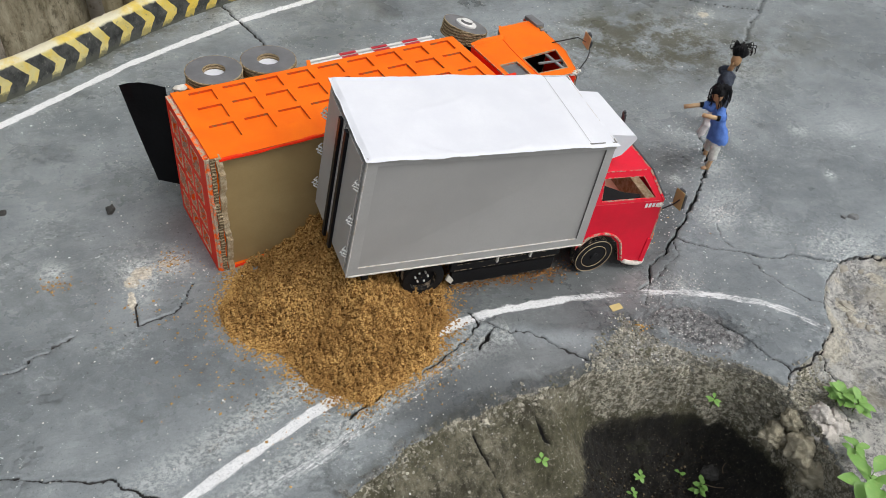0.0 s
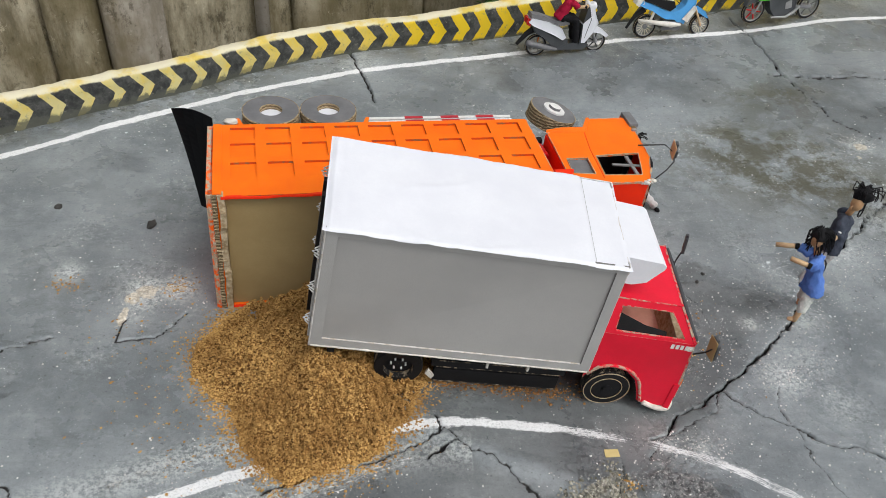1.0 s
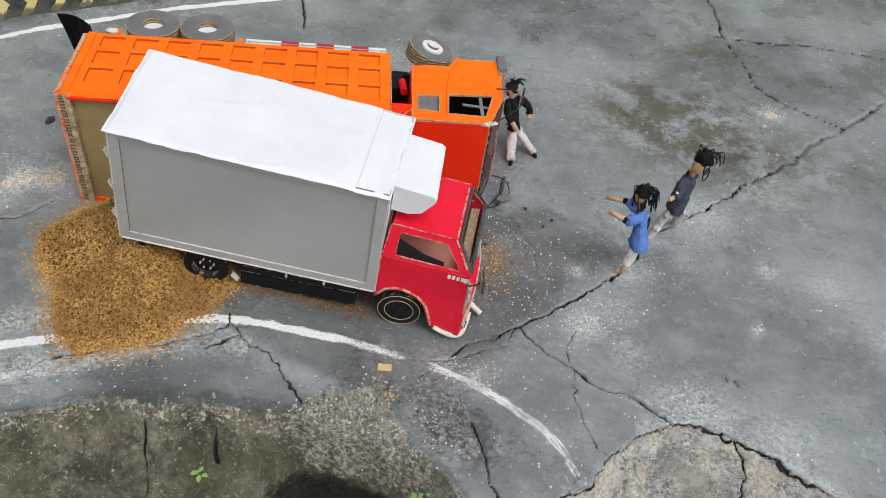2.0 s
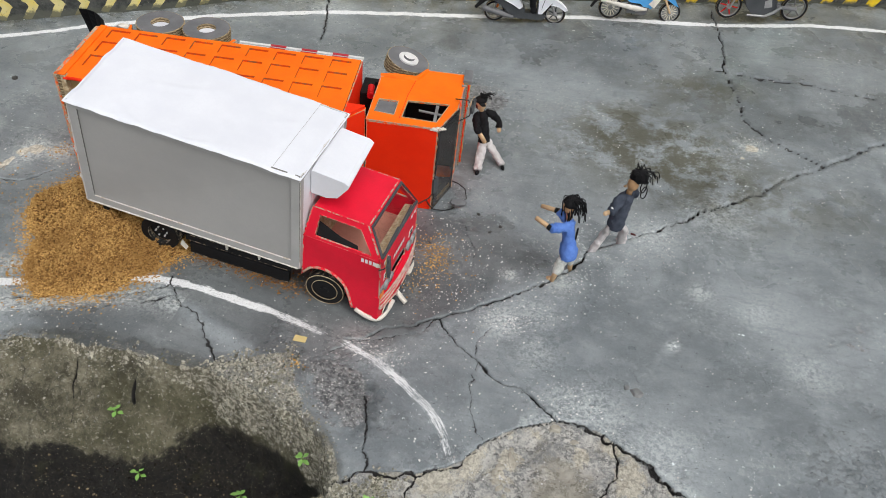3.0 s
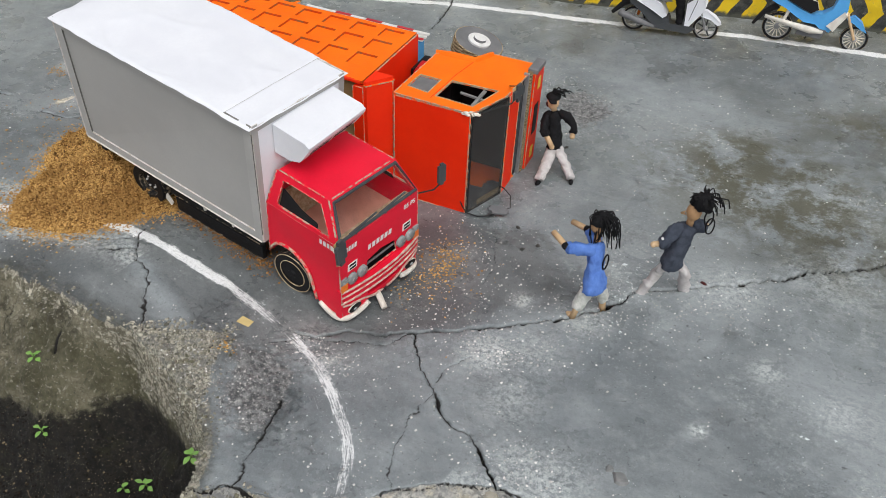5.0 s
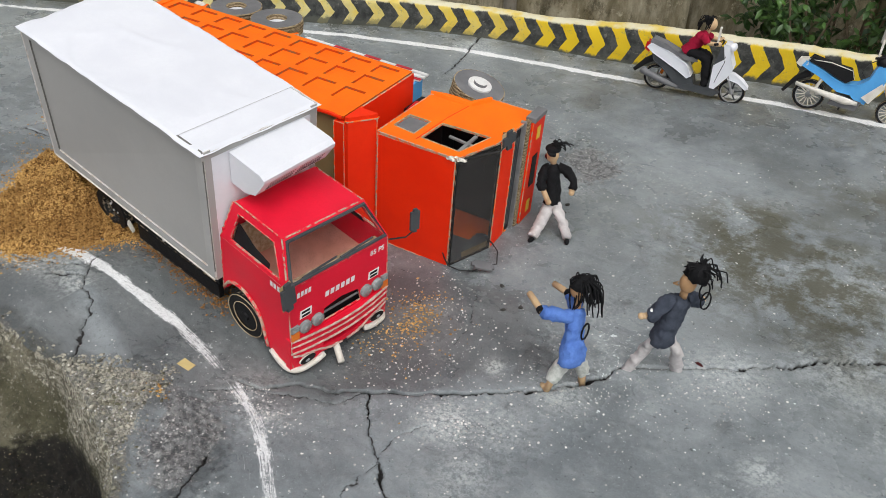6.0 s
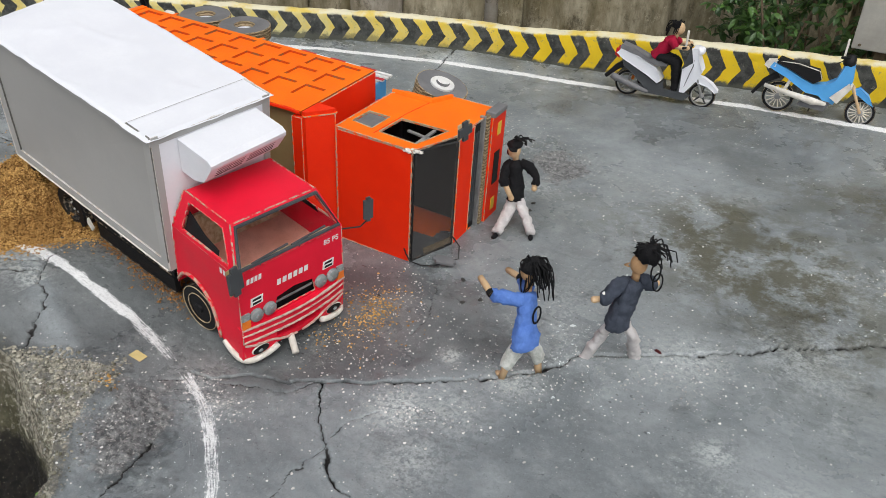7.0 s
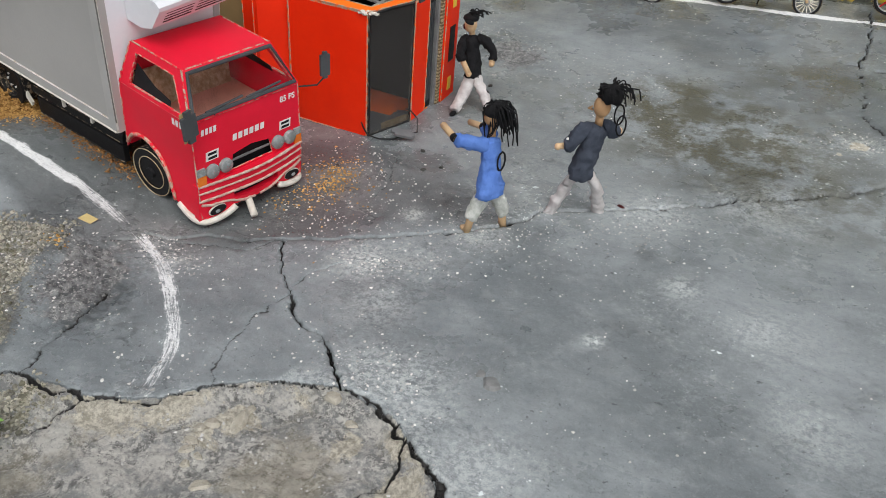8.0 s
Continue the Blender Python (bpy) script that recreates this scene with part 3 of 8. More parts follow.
def rounded(points, step=0.02):
    """A smooth polyline through the points."""
    out = []
    p = [points[0], *points, points[-1]]
    for a, b, c, d in zip(p, p[1:], p[2:], p[3:]):
        n = max(2, int(math.dist(b, c) / step))
        for k in range(n):
            t = k / n
            out.append(tuple(0.5 * (2 * b[i] + (c[i] - a[i]) * t + (2 * a[i] - 5 * b[i] + 4 * c[i] - d[i]) * t * t + (3 * b[i] - a[i] - 3 * c[i] + d[i]) * t**3) for i in (0, 1)))
    return [*out, points[-1]]


NEAR_LINE = rounded([(-0.9, 0.02), (-0.4, 0.33), (0.042, 0.553), (0.21, 0.634), (0.295, 0.670), (0.442, 0.724), (0.556, 0.744), (0.667, 0.754), (0.765, 0.760), (0.843, 0.756), (0.925, 0.742), (1.010, 0.716), (1.095, 0.664), (1.164, 0.605), (1.205, 0.537)])
FAR_LINE = rounded([(-1.6, 0.75), (-0.9, 1.20), (-0.55, 1.42), (-0.349, 1.537), (-0.07, 1.752), (0.134, 1.895), (0.40, 2.030), (0.63, 2.105), (0.89, 2.176), (1.20, 2.258), (1.60, 2.303), (1.86, 2.352), (2.12, 2.40), (3.2, 2.58), (6, 2.9)])
KERB = rounded([(-5.0, -1.1), (-3.2, -0.05), (-1.9, 0.70), (-1.1, 1.16), (-0.395, 1.622), (-0.264, 1.708), (-0.148, 1.783), (-0.036, 1.868), (0.074, 1.956), (0.191, 2.037), (0.316, 2.108), (0.437, 2.158), (0.58, 2.196), (0.74, 2.236), (0.90, 2.285), (1.10, 2.352), (1.30, 2.398), (1.47, 2.434), (1.87, 2.52), (2.6, 2.66), (4.5, 2.95), (7, 3.2)])
RIM = [(-2.0, -0.35), (-0.9, 0.03), (-0.3, 0.25), (0.0, 0.365), (0.15, 0.438), (0.242, 0.488), (0.365, 0.545), (0.472, 0.568), (0.565, 0.577), (0.644, 0.580), (0.728, 0.586), (0.795, 0.580), (0.87, 0.560), (0.935, 0.538), (0.985, 0.505), (1.018, 0.462), (1.032, 0.41), (1.03, 0.35), (1.02, 0.28), (1.0, 0.15), (1.02, -0.25), (0.96, -0.60), (0.75, -0.85), (0.40, -0.98), (-0.2, -1.05), (-0.9, -1.0), (-1.5, -0.86), (-1.9, -0.62), (-2.0, -0.35)]
SLAB_EDGE = [(1.028, 0.435), (1.070, 0.472), (1.155, 0.493), (1.222, 0.538), (1.257, 0.598), (1.302, 0.641), (1.369, 0.677), (1.440, 0.676), (1.478, 0.654), (1.525, 0.629), (1.60, 0.58), (1.75, 0.47), (2.1, 0.2)]
SLAB = [*SLAB_EDGE, (2.35, -0.1), (2.2, -0.5), (1.8, -0.75), (1.4, -0.85), (1.1, -0.7), (0.98, -0.45), (1.0, 0.15), (1.035, 0.36)]
# these two areas darken the road for the box lorry's shade and damp
LORRY_DAMP_SHADE = [(0.48, 0.80), (0.60, 0.775), (0.78, 0.772), (0.93, 0.752), (1.03, 0.74), (1.09, 0.86), (1.20, 1.0), (1.27, 1.10), (1.14, 1.22), (1.04, 1.20), (0.92, 1.12), (0.60, 0.98)]
SIDE_DAMP_SHADE = [(0.50, 0.82), (0.55, 0.715), (0.75, 0.650), (0.90, 0.60), (0.98, 0.70), (0.99, 0.92), (0.60, 0.94)]
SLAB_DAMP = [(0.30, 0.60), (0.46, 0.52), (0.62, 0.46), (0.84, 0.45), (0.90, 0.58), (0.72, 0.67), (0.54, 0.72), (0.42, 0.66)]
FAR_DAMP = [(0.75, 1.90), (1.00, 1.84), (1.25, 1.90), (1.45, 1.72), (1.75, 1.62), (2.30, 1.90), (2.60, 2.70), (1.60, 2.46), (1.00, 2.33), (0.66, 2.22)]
BROKEN = [(0.873, 0.675), (0.94, 0.70), (1.005, 0.685), (1.030, 0.624), (1.041, 0.545), (1.008, 0.535), (0.925, 0.590)]
SCRAPE = [(0.05, 0.505), (0.13, 0.536), (0.231, 0.562), (0.35, 0.612), (0.454, 0.653), (0.52, 0.675)]
CORNER = [(1.03, 0.43), (1.09, 0.475), (1.15, 0.485), (1.14, 0.40), (1.06, 0.34), (1.02, 0.36)]
GRAVEL = [(0.735, 0.585), (0.745, 0.615), (0.80, 0.66), (0.852, 0.690), (0.88, 0.65), (0.90, 0.61), (0.936, 0.553), (0.985, 0.511), (1.016, 0.474), (1.036, 0.42), (1.02, 0.40), (0.98, 0.49), (0.93, 0.53), (0.85, 0.56)]
# points, half width, depth
CRACKS = [
    ([(0.93, 0.746), (0.965, 0.762), (0.997, 0.812), (1.045, 0.828), (1.095, 0.872), (1.150, 0.905), (1.21, 0.961), (1.292, 1.036), (1.335, 1.10), (1.372, 1.178), (1.43, 1.222), (1.497, 1.28), (1.56, 1.325), (1.624, 1.391), (1.746, 1.491), (1.80, 1.56), (1.90, 1.637), (2.1, 1.83), (2.4, 2.05)], 0.0034, 0.014),
    ([(1.095, 0.872), (1.120, 0.835), (1.145, 0.812), (1.201, 0.762)], 0.0017, 0.007),
    ([(1.201, 0.762), (1.245, 0.738), (1.294, 0.727), (1.330, 0.705), (1.369, 0.677)], 0.0034, 0.012),
    ([(1.369, 0.677), (1.440, 0.676), (1.478, 0.654), (1.525, 0.629), (1.60, 0.58), (1.75, 0.47)], 0.0030, 0.009),
    ([(1.028, 0.435), (1.070, 0.472), (1.110, 0.478), (1.155, 0.493), (1.222, 0.538)], 0.0021, 0.006),
    ([(1.222, 0.538), (1.257, 0.598), (1.302, 0.641), (1.369, 0.677)], 0.0011, 0.004),
    ([(1.155, 0.493), (1.150, 0.462), (1.147, 0.428)], 0.0018, 0.006),
    ([(0.565, 0.765), (0.572, 0.742), (0.600, 0.715), (0.621, 0.700), (0.650, 0.690), (0.679, 0.670), (0.700, 0.640), (0.722, 0.618), (0.746, 0.598)], 0.0016, 0.007),
    ([(0.572, 0.742), (0.545, 0.705), (0.519, 0.694), (0.46, 0.675), (0.40, 0.664), (0.30, 0.62)], 0.0026, 0.010),
    ([(0.600, 0.716), (0.575, 0.695), (0.551, 0.682)], 0.0036, 0.012),
    ([(1.020, 0.630), (1.040, 0.570), (1.052, 0.545), (1.070, 0.472)], 0.0018, 0.007),
    ([(0.919, 0.709), (0.964, 0.758), (0.985, 0.770), (1.045, 0.803), (1.070, 0.820), (1.095, 0.872)], 0.0010, 0.004),
    ([(1.192, 0.762), (1.200, 0.712), (1.212, 0.660), (1.226, 0.622), (1.252, 0.592)], 0.0009, 0.003),
    ([(1.192, 0.762), (1.185, 0.80), (1.184, 0.835), (1.20, 0.87)], 0.0012, 0.005),
    ([(-0.35, 0.80), (-0.203, 0.868), (-0.17, 0.880), (-0.138, 0.900), (-0.10, 0.93)], 0.0024, 0.008),
    ([(-0.35, 0.74), (-0.199, 0.666), (-0.16, 0.645), (-0.127, 0.636), (-0.054, 0.612), (-0.02, 0.58), (0.03, 0.555)], 0.0024, 0.008),
    ([(0.010, 0.985), (0.012, 0.932), (0.063, 0.940), (0.082, 0.952), (0.097, 0.976), (0.12, 1.02)], 0.0022, 0.007),
    ([(0.360, 2.16), (0.372, 2.119), (0.400, 2.03), (0.419, 1.979), (0.438, 1.90), (0.445, 1.855)], 0.0045, 0.012),
    ([(1.600, 2.40), (1.615, 2.307), (1.640, 2.18), (1.645, 2.053), (1.69, 1.90), (1.71, 1.786), (1.78, 1.72), (1.844, 1.678), (1.90, 1.637)], 0.0030, 0.009),
    ([(1.60, 2.045), (1.76, 2.024), (1.85, 2.02), (1.923, 2.011), (2.2, 1.98), (2.6, 2.0)], 0.0040, 0.010),
    ([(1.062, 1.19), (1.09, 1.13), (1.12, 1.09), (1.12, 1.03)], 0.0010, 0.003),
    ([(0.866, 0.700), (0.872, 0.694), (0.868, 0.672), (0.862, 0.650), (0.850, 0.632)], 0.0014, 0.005),
    ([(1.475, 0.655), (1.49, 0.60), (1.46, 0.55), (1.44, 0.50)], 0.0026, 0.008),
]


def lie(x, y):
    """The gentle dish of the road and the swell by the pit."""
    u, v = np.clip(x - 1, -1.2, 0.9), np.clip(y - 1.2, -0.7, 1.1)
    z = -0.0217 - 0.006 * u - 0.0226 * v + 0.0353 * u * u + 0.0256 * u * v + 0.0361 * v * v
    z = z - 0.014 * np.exp(-((x - 1.0) ** 2 + (y - 0.85) ** 2) / (2 * 0.11**2))
    return z + 0.036 * np.exp(-((x - 0.57) ** 2 + (y - 0.735) ** 2) / (2 * 0.12**2))


def land(x, y):
    """Height and surface masks of the ground at x, y."""
    z = lie(x, y)
    k = {}
    wx, wy = x + 0.012 * fractal(x, y, 0.05, 3, 3), y + 0.012 * fractal(x, y, 0.05, 3, 5)
    # road lines
    paint = np.zeros(x.shape)
    for line, half in ((NEAR_LINE, 0.0125), (FAR_LINE, 0.0130)):
        d, _, along = line_distance(x, y, line)
        d = d + 0.004 * fractal(x, y, 0.03, 3, 9)
        paint = np.maximum(paint, 1 - smooth(d, half * 0.30, half * 1.45))
    thin = line_distance(x, y, [(1.04, 0.676), (1.074, 0.649), (1.13, 0.599), (1.160, 0.562), (1.191, 0.529)])[0]
    paint = np.maximum(paint, 0.55 * (1 - smooth(thin, 0.002, 0.012)))
    thin = line_distance(x, y, [(1.068, 0.650), (1.100, 0.661)])[0]
    paint = np.maximum(paint, 0.50 * (1 - smooth(thin, 0.001, 0.006)))
    d_near, near_side, near_along = line_distance(x, y, NEAR_LINE)
    k["run"], k["off"] = near_along, np.sign(near_side) * d_near
    wear = 0.97 - 0.20 * smooth(x, 0.40, 0.55) - 0.24 * smooth(x, 0.80, 0.98) - 0.30 * np.exp(-(((x - 0.905) / 0.03) ** 2))
    scrape = 0.47 * np.exp(-(line_distance(x, y, SCRAPE)[0] / 0.024) ** 2)
    paint = np.maximum(paint, scrape)
    k["paint"] = paint * np.where(y < 1.2, wear + 0.35 * fractal(x, y, 0.10, 3, 2), 1.0)
    # pit
    pit = inside(wx, wy, RIM)
    d_rim, _, _ = line_distance(wx, wy, RIM)
    deep = np.where(pit, d_rim, 0.0)
    east = smooth(x, 0.60, 0.80)
    slope = np.interp(deep, [0, 0.012, 0.05, 0.10, 0.14, 0.17, 0.21, 0.3, 2], [0, 0.012, 0.044, 0.082, 0.112, 0.180, 0.240, 0.255, 0.27])
    steep = np.interp(deep, [0, 0.006, 0.020, 0.038, 0.10, 0.3, 2], [0, 0.020, 0.105, 0.190, 0.235, 0.255, 0.27])
    drop = slope * (1 - east) + steep * east
    wall = smooth(deep, 0.002, 0.010)
    # grows with depth: floor soil, and the steep wall's shade painted with it
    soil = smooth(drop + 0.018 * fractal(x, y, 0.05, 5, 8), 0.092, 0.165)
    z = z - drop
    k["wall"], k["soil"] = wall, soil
    k["lip"] = np.where(pit, np.exp(-((deep - 0.010) / 0.020) ** 2) * (0.55 + 0.28 * east), 0.0)
    # broken road edge
    near_rim = np.where(pit, 1.0, np.exp(-(d_rim / 0.018) ** 2))

    def patch(points, soft):
        d = line_distance(x, y, [*points, points[0]])[0]
        return np.where(inside(wx, wy, points), 0.5 + 0.5 * smooth(d, 0, soft), 0.5 * (1 - smooth(d, 0, soft)))

    broken, k["gravel"] = patch(BROKEN, 0.03), np.clip(np.maximum(patch(GRAVEL, 0.025), patch(CORNER, 0.02)) + 0.35 * near_rim * (x > 0.4), 0, 1) * np.where(pit, np.exp(-((deep / 0.012) ** 2)), 1.0)
    # dark road mask: damp places, and shade painted round the box lorry
    k["damp"] = np.max([0.75 * patch(SIDE_DAMP_SHADE, 0.05), 0.85 * patch(SLAB_DAMP, 0.06), patch(LORRY_DAMP_SHADE, 0.06), 0.50 * patch(FAR_DAMP, 0.10), 0.30 * patch([(-0.6, 0.70), (0.10, 0.66), (0.22, 0.74), (0.16, 0.95), (0.14, 1.15), (-0.05, 1.45), (-0.5, 1.25)], 0.12)], axis=0)
    broken = np.maximum(broken, 0.85 * patch([(0.90, 1.66), (1.02, 1.62), (1.10, 1.70), (1.02, 1.80), (0.92, 1.78)], 0.05))
    broken = np.maximum(broken, 0.60 * patch([(1.86, 1.00), (1.93, 0.98), (1.96, 1.08), (1.90, 1.13)], 0.04))
    band = np.exp(-((d_near - 0.055) / 0.03) ** 2) * (x < 0.62) * (y < 0.74) * smooth(x, -0.3, 0.15)
    k["rough"] = np.clip(np.maximum(broken * 0.80, 0.45 * near_rim), 0, 1)
    in_slab = inside(wx * 0.3 + x * 0.7, wy * 0.3 + y * 0.7, SLAB) & ~pit
    d_slab = line_distance(x, y, SLAB_EDGE)[0]
    rock = smooth(fractal(x, y, 0.12, 3, 6), -0.15, 0.25)
    cream = np.where(in_slab, np.exp(-(d_slab / 0.045) ** 2) * (0.25 + 0.6 * rock), 0)
    for cx, cy, rx, ry in ((1.30, 0.575, 0.03, 0.03), (1.285, 0.535, 0.03, 0.03), (1.505, 0.60, 0.035, 0.05), (1.42, 0.62, 0.03, 0.03)):
        cream = np.maximum(cream, 0.75 * np.exp(-((x - cx) / rx) ** 2 - ((y - cy) / ry) ** 2))
    for cx, cy, rx, ry in ((0.030, 1.068, 0.030, 0.022), (0.082, 1.084, 0.034, 0.012), (0.010, 1.045, 0.018, 0.020), (0.006, 1.000, 0.008, 0.030), (1.722, 1.676, 0.024, 0.018), (1.700, 1.628, 0.010, 0.008)):
        cream = np.maximum(cream, 0.85 * np.exp(-((x - cx) / rx) ** 2 - ((y - cy) / ry) ** 2))
    k["cream"] = cream
    k["bare"] = np.clip(np.where(in_slab, 0.95, 0) + 0.42 * band, 0, 1)
    z = z - np.where(in_slab, 0.004 + 0.010 * smooth(d_slab, 0, 0.03) * (1 - smooth(d_slab, 0.05, 0.2)), 0)
    # grain of the surface
    z = z + 0.0022 * fractal(x, y, 0.11, 3, 21) + 0.0010 * fractal(x, y, 0.018, 3, 31)
    z = z + (0.010 * np.maximum(k["rough"] * 0.8, wall) + 0.008 * in_slab * smooth(d_slab, 0.0, 0.02)) * fractal(x, y, 0.035, 5, 41) - 0.008 * in_slab * smooth(d_slab, 0.0, 0.02) * np.abs(fractal(x, y, 0.07, 5, 43))
    z = z + wall * 0.014 * fractal(x, y, 0.16, 3, 51) * smooth(deep, 0.02, 0.08) + wall * (1 - soil) * (0.010 + 0.012 * east) * fractal(x, y, 0.03, 4, 55) + soil * 0.026 * fractal(x, y, 0.05, 5, 61)
    loose = np.clip(np.maximum(k["gravel"] * 1.1, np.maximum(broken, 0.9 * wall * (1 - soil))), 0, 1)
    z = z + loose * (0.0105 * np.abs(fractal(x, y, 0.020, 4, 161)) + 0.0040 * fractal(x, y, 0.008, 2, 171) - 0.0012)
    z = z + np.where(pit, 0.0, 0.007 * np.exp(-((d_rim / 0.012) ** 2)) * smooth(x, 0.60, 0.80) * (y > 0.3) * (0.6 + 1.2 * fractal(x, y, 0.03, 3, 191)))
    # cracks
    crack = np.zeros(x.shape)
    for points, half, depth in CRACKS:
        xs, ys = [p[0] for p in points], [p[1] for p in points]
        zone = (x > min(xs) - 0.05) & (x < max(xs) + 0.05) & (y > min(ys) - 0.05) & (y < max(ys) + 0.05)
        if not zone.any():
            continue
        px, py = x[zone], y[zone]
        jx, jy = px + 0.010 * fractal(px, py, 0.024, 5, 71), py + 0.010 * fractal(px, py, 0.024, 5, 81)
        d = line_distance(jx, jy, points)[0]
        w = np.maximum(half * (0.62 + 1.0 * fractal(px, py, 0.05, 4, 91)), 0.0002)
        c = (1 - smooth(d, w * 0.6, w + 0.0010)) * min(1.0, 0.25 + half / 0.0028)
        z[zone] -= depth * c
        z[zone] += 0.0007 * np.exp(-((d - 0.010) / 0.010) ** 2)
        crack[zone] = np.maximum(crack[zone], c)
    k["crack"] = crack * (1 - soil)
    # slits in the pit wall
    for points in ([(0.475, 0.60), (0.49, 0.52), (0.51, 0.45)], [(0.602, 0.555), (0.606, 0.515)]):
        d = line_distance(wx, wy, points)[0]
        c = (1 - smooth(d + 0.004 * fractal(x, y, 0.03, 3, 95), 0.0004, 0.0036)) * wall
        z = z - 0.014 * c
        k["crack"] = np.maximum(k["crack"], c)
    # lime dust by the cracks, moss on the far side
    dust = np.zeros(x.shape)
    for cx, cy, r, a in ((1.205, 1.037, 0.018, 1.2), (1.222, 0.895, 0.045, 0.8), (1.28, 0.93, 0.05, 0.45), (1.723, 1.68, 0.034, 1.3), (1.75, 1.06, 0.06, 0.3), (1.84, 0.91, 0.05, 0.3), (0.03, 1.070, 0.040, 1.3), (0.085, 1.083, 0.035, 1.3), (0.03, 1.035, 0.03, 0.9), (-0.12, 1.108, 0.025, 0.9), (0.02, 1.00, 0.03, 0.5), (1.32, 1.05, 0.04, 0.55), (1.50, 1.26, 0.06, 0.5), (1.65, 1.38, 0.08, 0.45), (1.38, 0.72, 0.05, 0.6), (1.46, 0.70, 0.05, 0.5), (1.55, 0.66, 0.06, 0.5), (1.01, 0.735, 0.04, 0.6), (0.95, 0.755, 0.04, 0.6), (0.55, 0.72, 0.05, 0.5), (0.40, 2.06, 0.06, 0.6), (0.72, 1.80, 0.07, 0.35), (1.00, 1.73, 0.06, 0.35), (1.02, 1.60, 0.05, 0.3), (1.27, 1.30, 0.06, 0.25), (1.62, 1.60, 0.09, 0.35), (1.563, 0.926, 0.012, 1.1), (1.226, 0.90, 0.03, 0.9), (1.824, 0.919, 0.045, 0.4), (1.732, 1.065, 0.04, 0.5), (1.614, 1.098, 0.03, 0.6), (1.42, 0.72, 0.06, 0.6), (1.30, 0.83, 0.05, 0.4)):
        dust = np.maximum(dust, a * np.exp(-((x - cx) ** 2 + (y - cy) ** 2) / r**2))
    edge_dust = 0.5 * np.exp(-((d_slab - 0.012) / 0.014) ** 2) * ~in_slab * (x > 1.3)
    k["dust"] = np.clip(np.maximum(np.maximum(dust, edge_dust), 0.80 * band), 0, 1)
    moss = 1.25 * np.exp(-((x - 1.47) / 0.24) ** 2 - ((y - 1.62) / 0.17) ** 2) + 0.8 * np.exp(-((x - 1.57) / 0.16) ** 2 - ((y - 1.93) / 0.08) ** 2) + 0.7 * np.exp(-((x - 1.37) / 0.08) ** 2 - ((y - 1.72) / 0.06) ** 2) + np.exp(-((x - 1.75) / 0.3) ** 2 - ((y - 1.45) / 0.12) ** 2) * 0.6
    k_d, k_side, _ = line_distance(x, y, KERB)
    moss = moss + 0.8 * np.exp(-(k_d / 0.05) ** 2) + 0.5 * near_rim * (1 - soil)
    k["moss"] = np.clip(moss * (1 - k["cream"]), 0, 1)
    # low ground behind the kerb
    behind = (k_side > 0) & (k_d > 0.02)
    z = np.where(behind, z - 0.62 * smooth(k_d, 0.02, 0.05), z)
    k["soil"] = np.where(behind, 0.8, k["soil"])
    return z, k


def axis(marks, far):
    """Grid lines: (from, to, step) stretches, then ever wider out to far."""
    out = [marks[0][0]]
    for lo, hi, step in marks:
        n = max(1, round((hi - out[-1]) / step))
        out += list(np.linspace(out[-1], hi, n + 1)[1:])
    step = marks[-1][2]
    while out[-1] < far:
        step *= 1.22
        out.append(out[-1] + step)
    step = marks[0][2]
    while out[0] > -far:
        step *= 1.22
        out.insert(0, out[0] - step)
    return np.array(out)


def sheet(name, xs, ys, height, material, masks=None, keep=None):
    """A height field over a grid, with float masks on its points."""
    x, y = np.meshgrid(xs, ys)
    nx, ny = len(xs), len(ys)
    i = (np.arange(ny - 1)[:, None] * nx + np.arange(nx - 1)[None, :]).ravel()
    quads = np.stack([i, i + 1, i + nx + 1, i + nx], 1)
    if keep is not None:
        quads = quads[keep.ravel()[quads].any(1)]
    me = bpy.data.meshes.new(name)
    me.vertices.add(nx * ny)
    me.vertices.foreach_set("co", np.stack([x, y, height], -1).astype(np.float32).ravel())
    me.loops.add(quads.size)
    me.loops.foreach_set("vertex_index", quads.astype(np.int32).ravel())
    me.polygons.add(len(quads))
    me.polygons.foreach_set("loop_start", np.arange(0, quads.size, 4, dtype=np.int32))
    me.polygons.foreach_set("use_smooth", np.ones(len(quads), bool))
    me.update(calc_edges=True)
    for key, v in (masks or {}).items():
        me.attributes.new(key, "FLOAT", "POINT").data.foreach_set("value", v.astype(np.float32).ravel())
    me.materials.append(material)
    return new(name, me)


XS = axis([(-0.6, -0.05, 0.004), (-0.05, 0.45, 0.003), (0.45, 1.65, 0.002), (1.65, 2.2, 0.006)], 40)
YS = axis([(0.15, 0.36, 0.006), (0.36, 1.0, 0.002), (1.0, 1.32, 0.003), (1.32, 2.45, 0.008)], 40)
gx, gy = np.meshgrid(XS, YS)
height, masks = land(gx, gy)
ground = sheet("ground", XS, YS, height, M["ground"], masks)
tagged(ground, "worn dark grey cement road with cracks and white edge lines", "road", kind="structure")


def rest(x, y):
    """Height of the ground at one place."""
    return float(land(np.array([[x]], float), np.array([[y]], float))[0][0, 0])


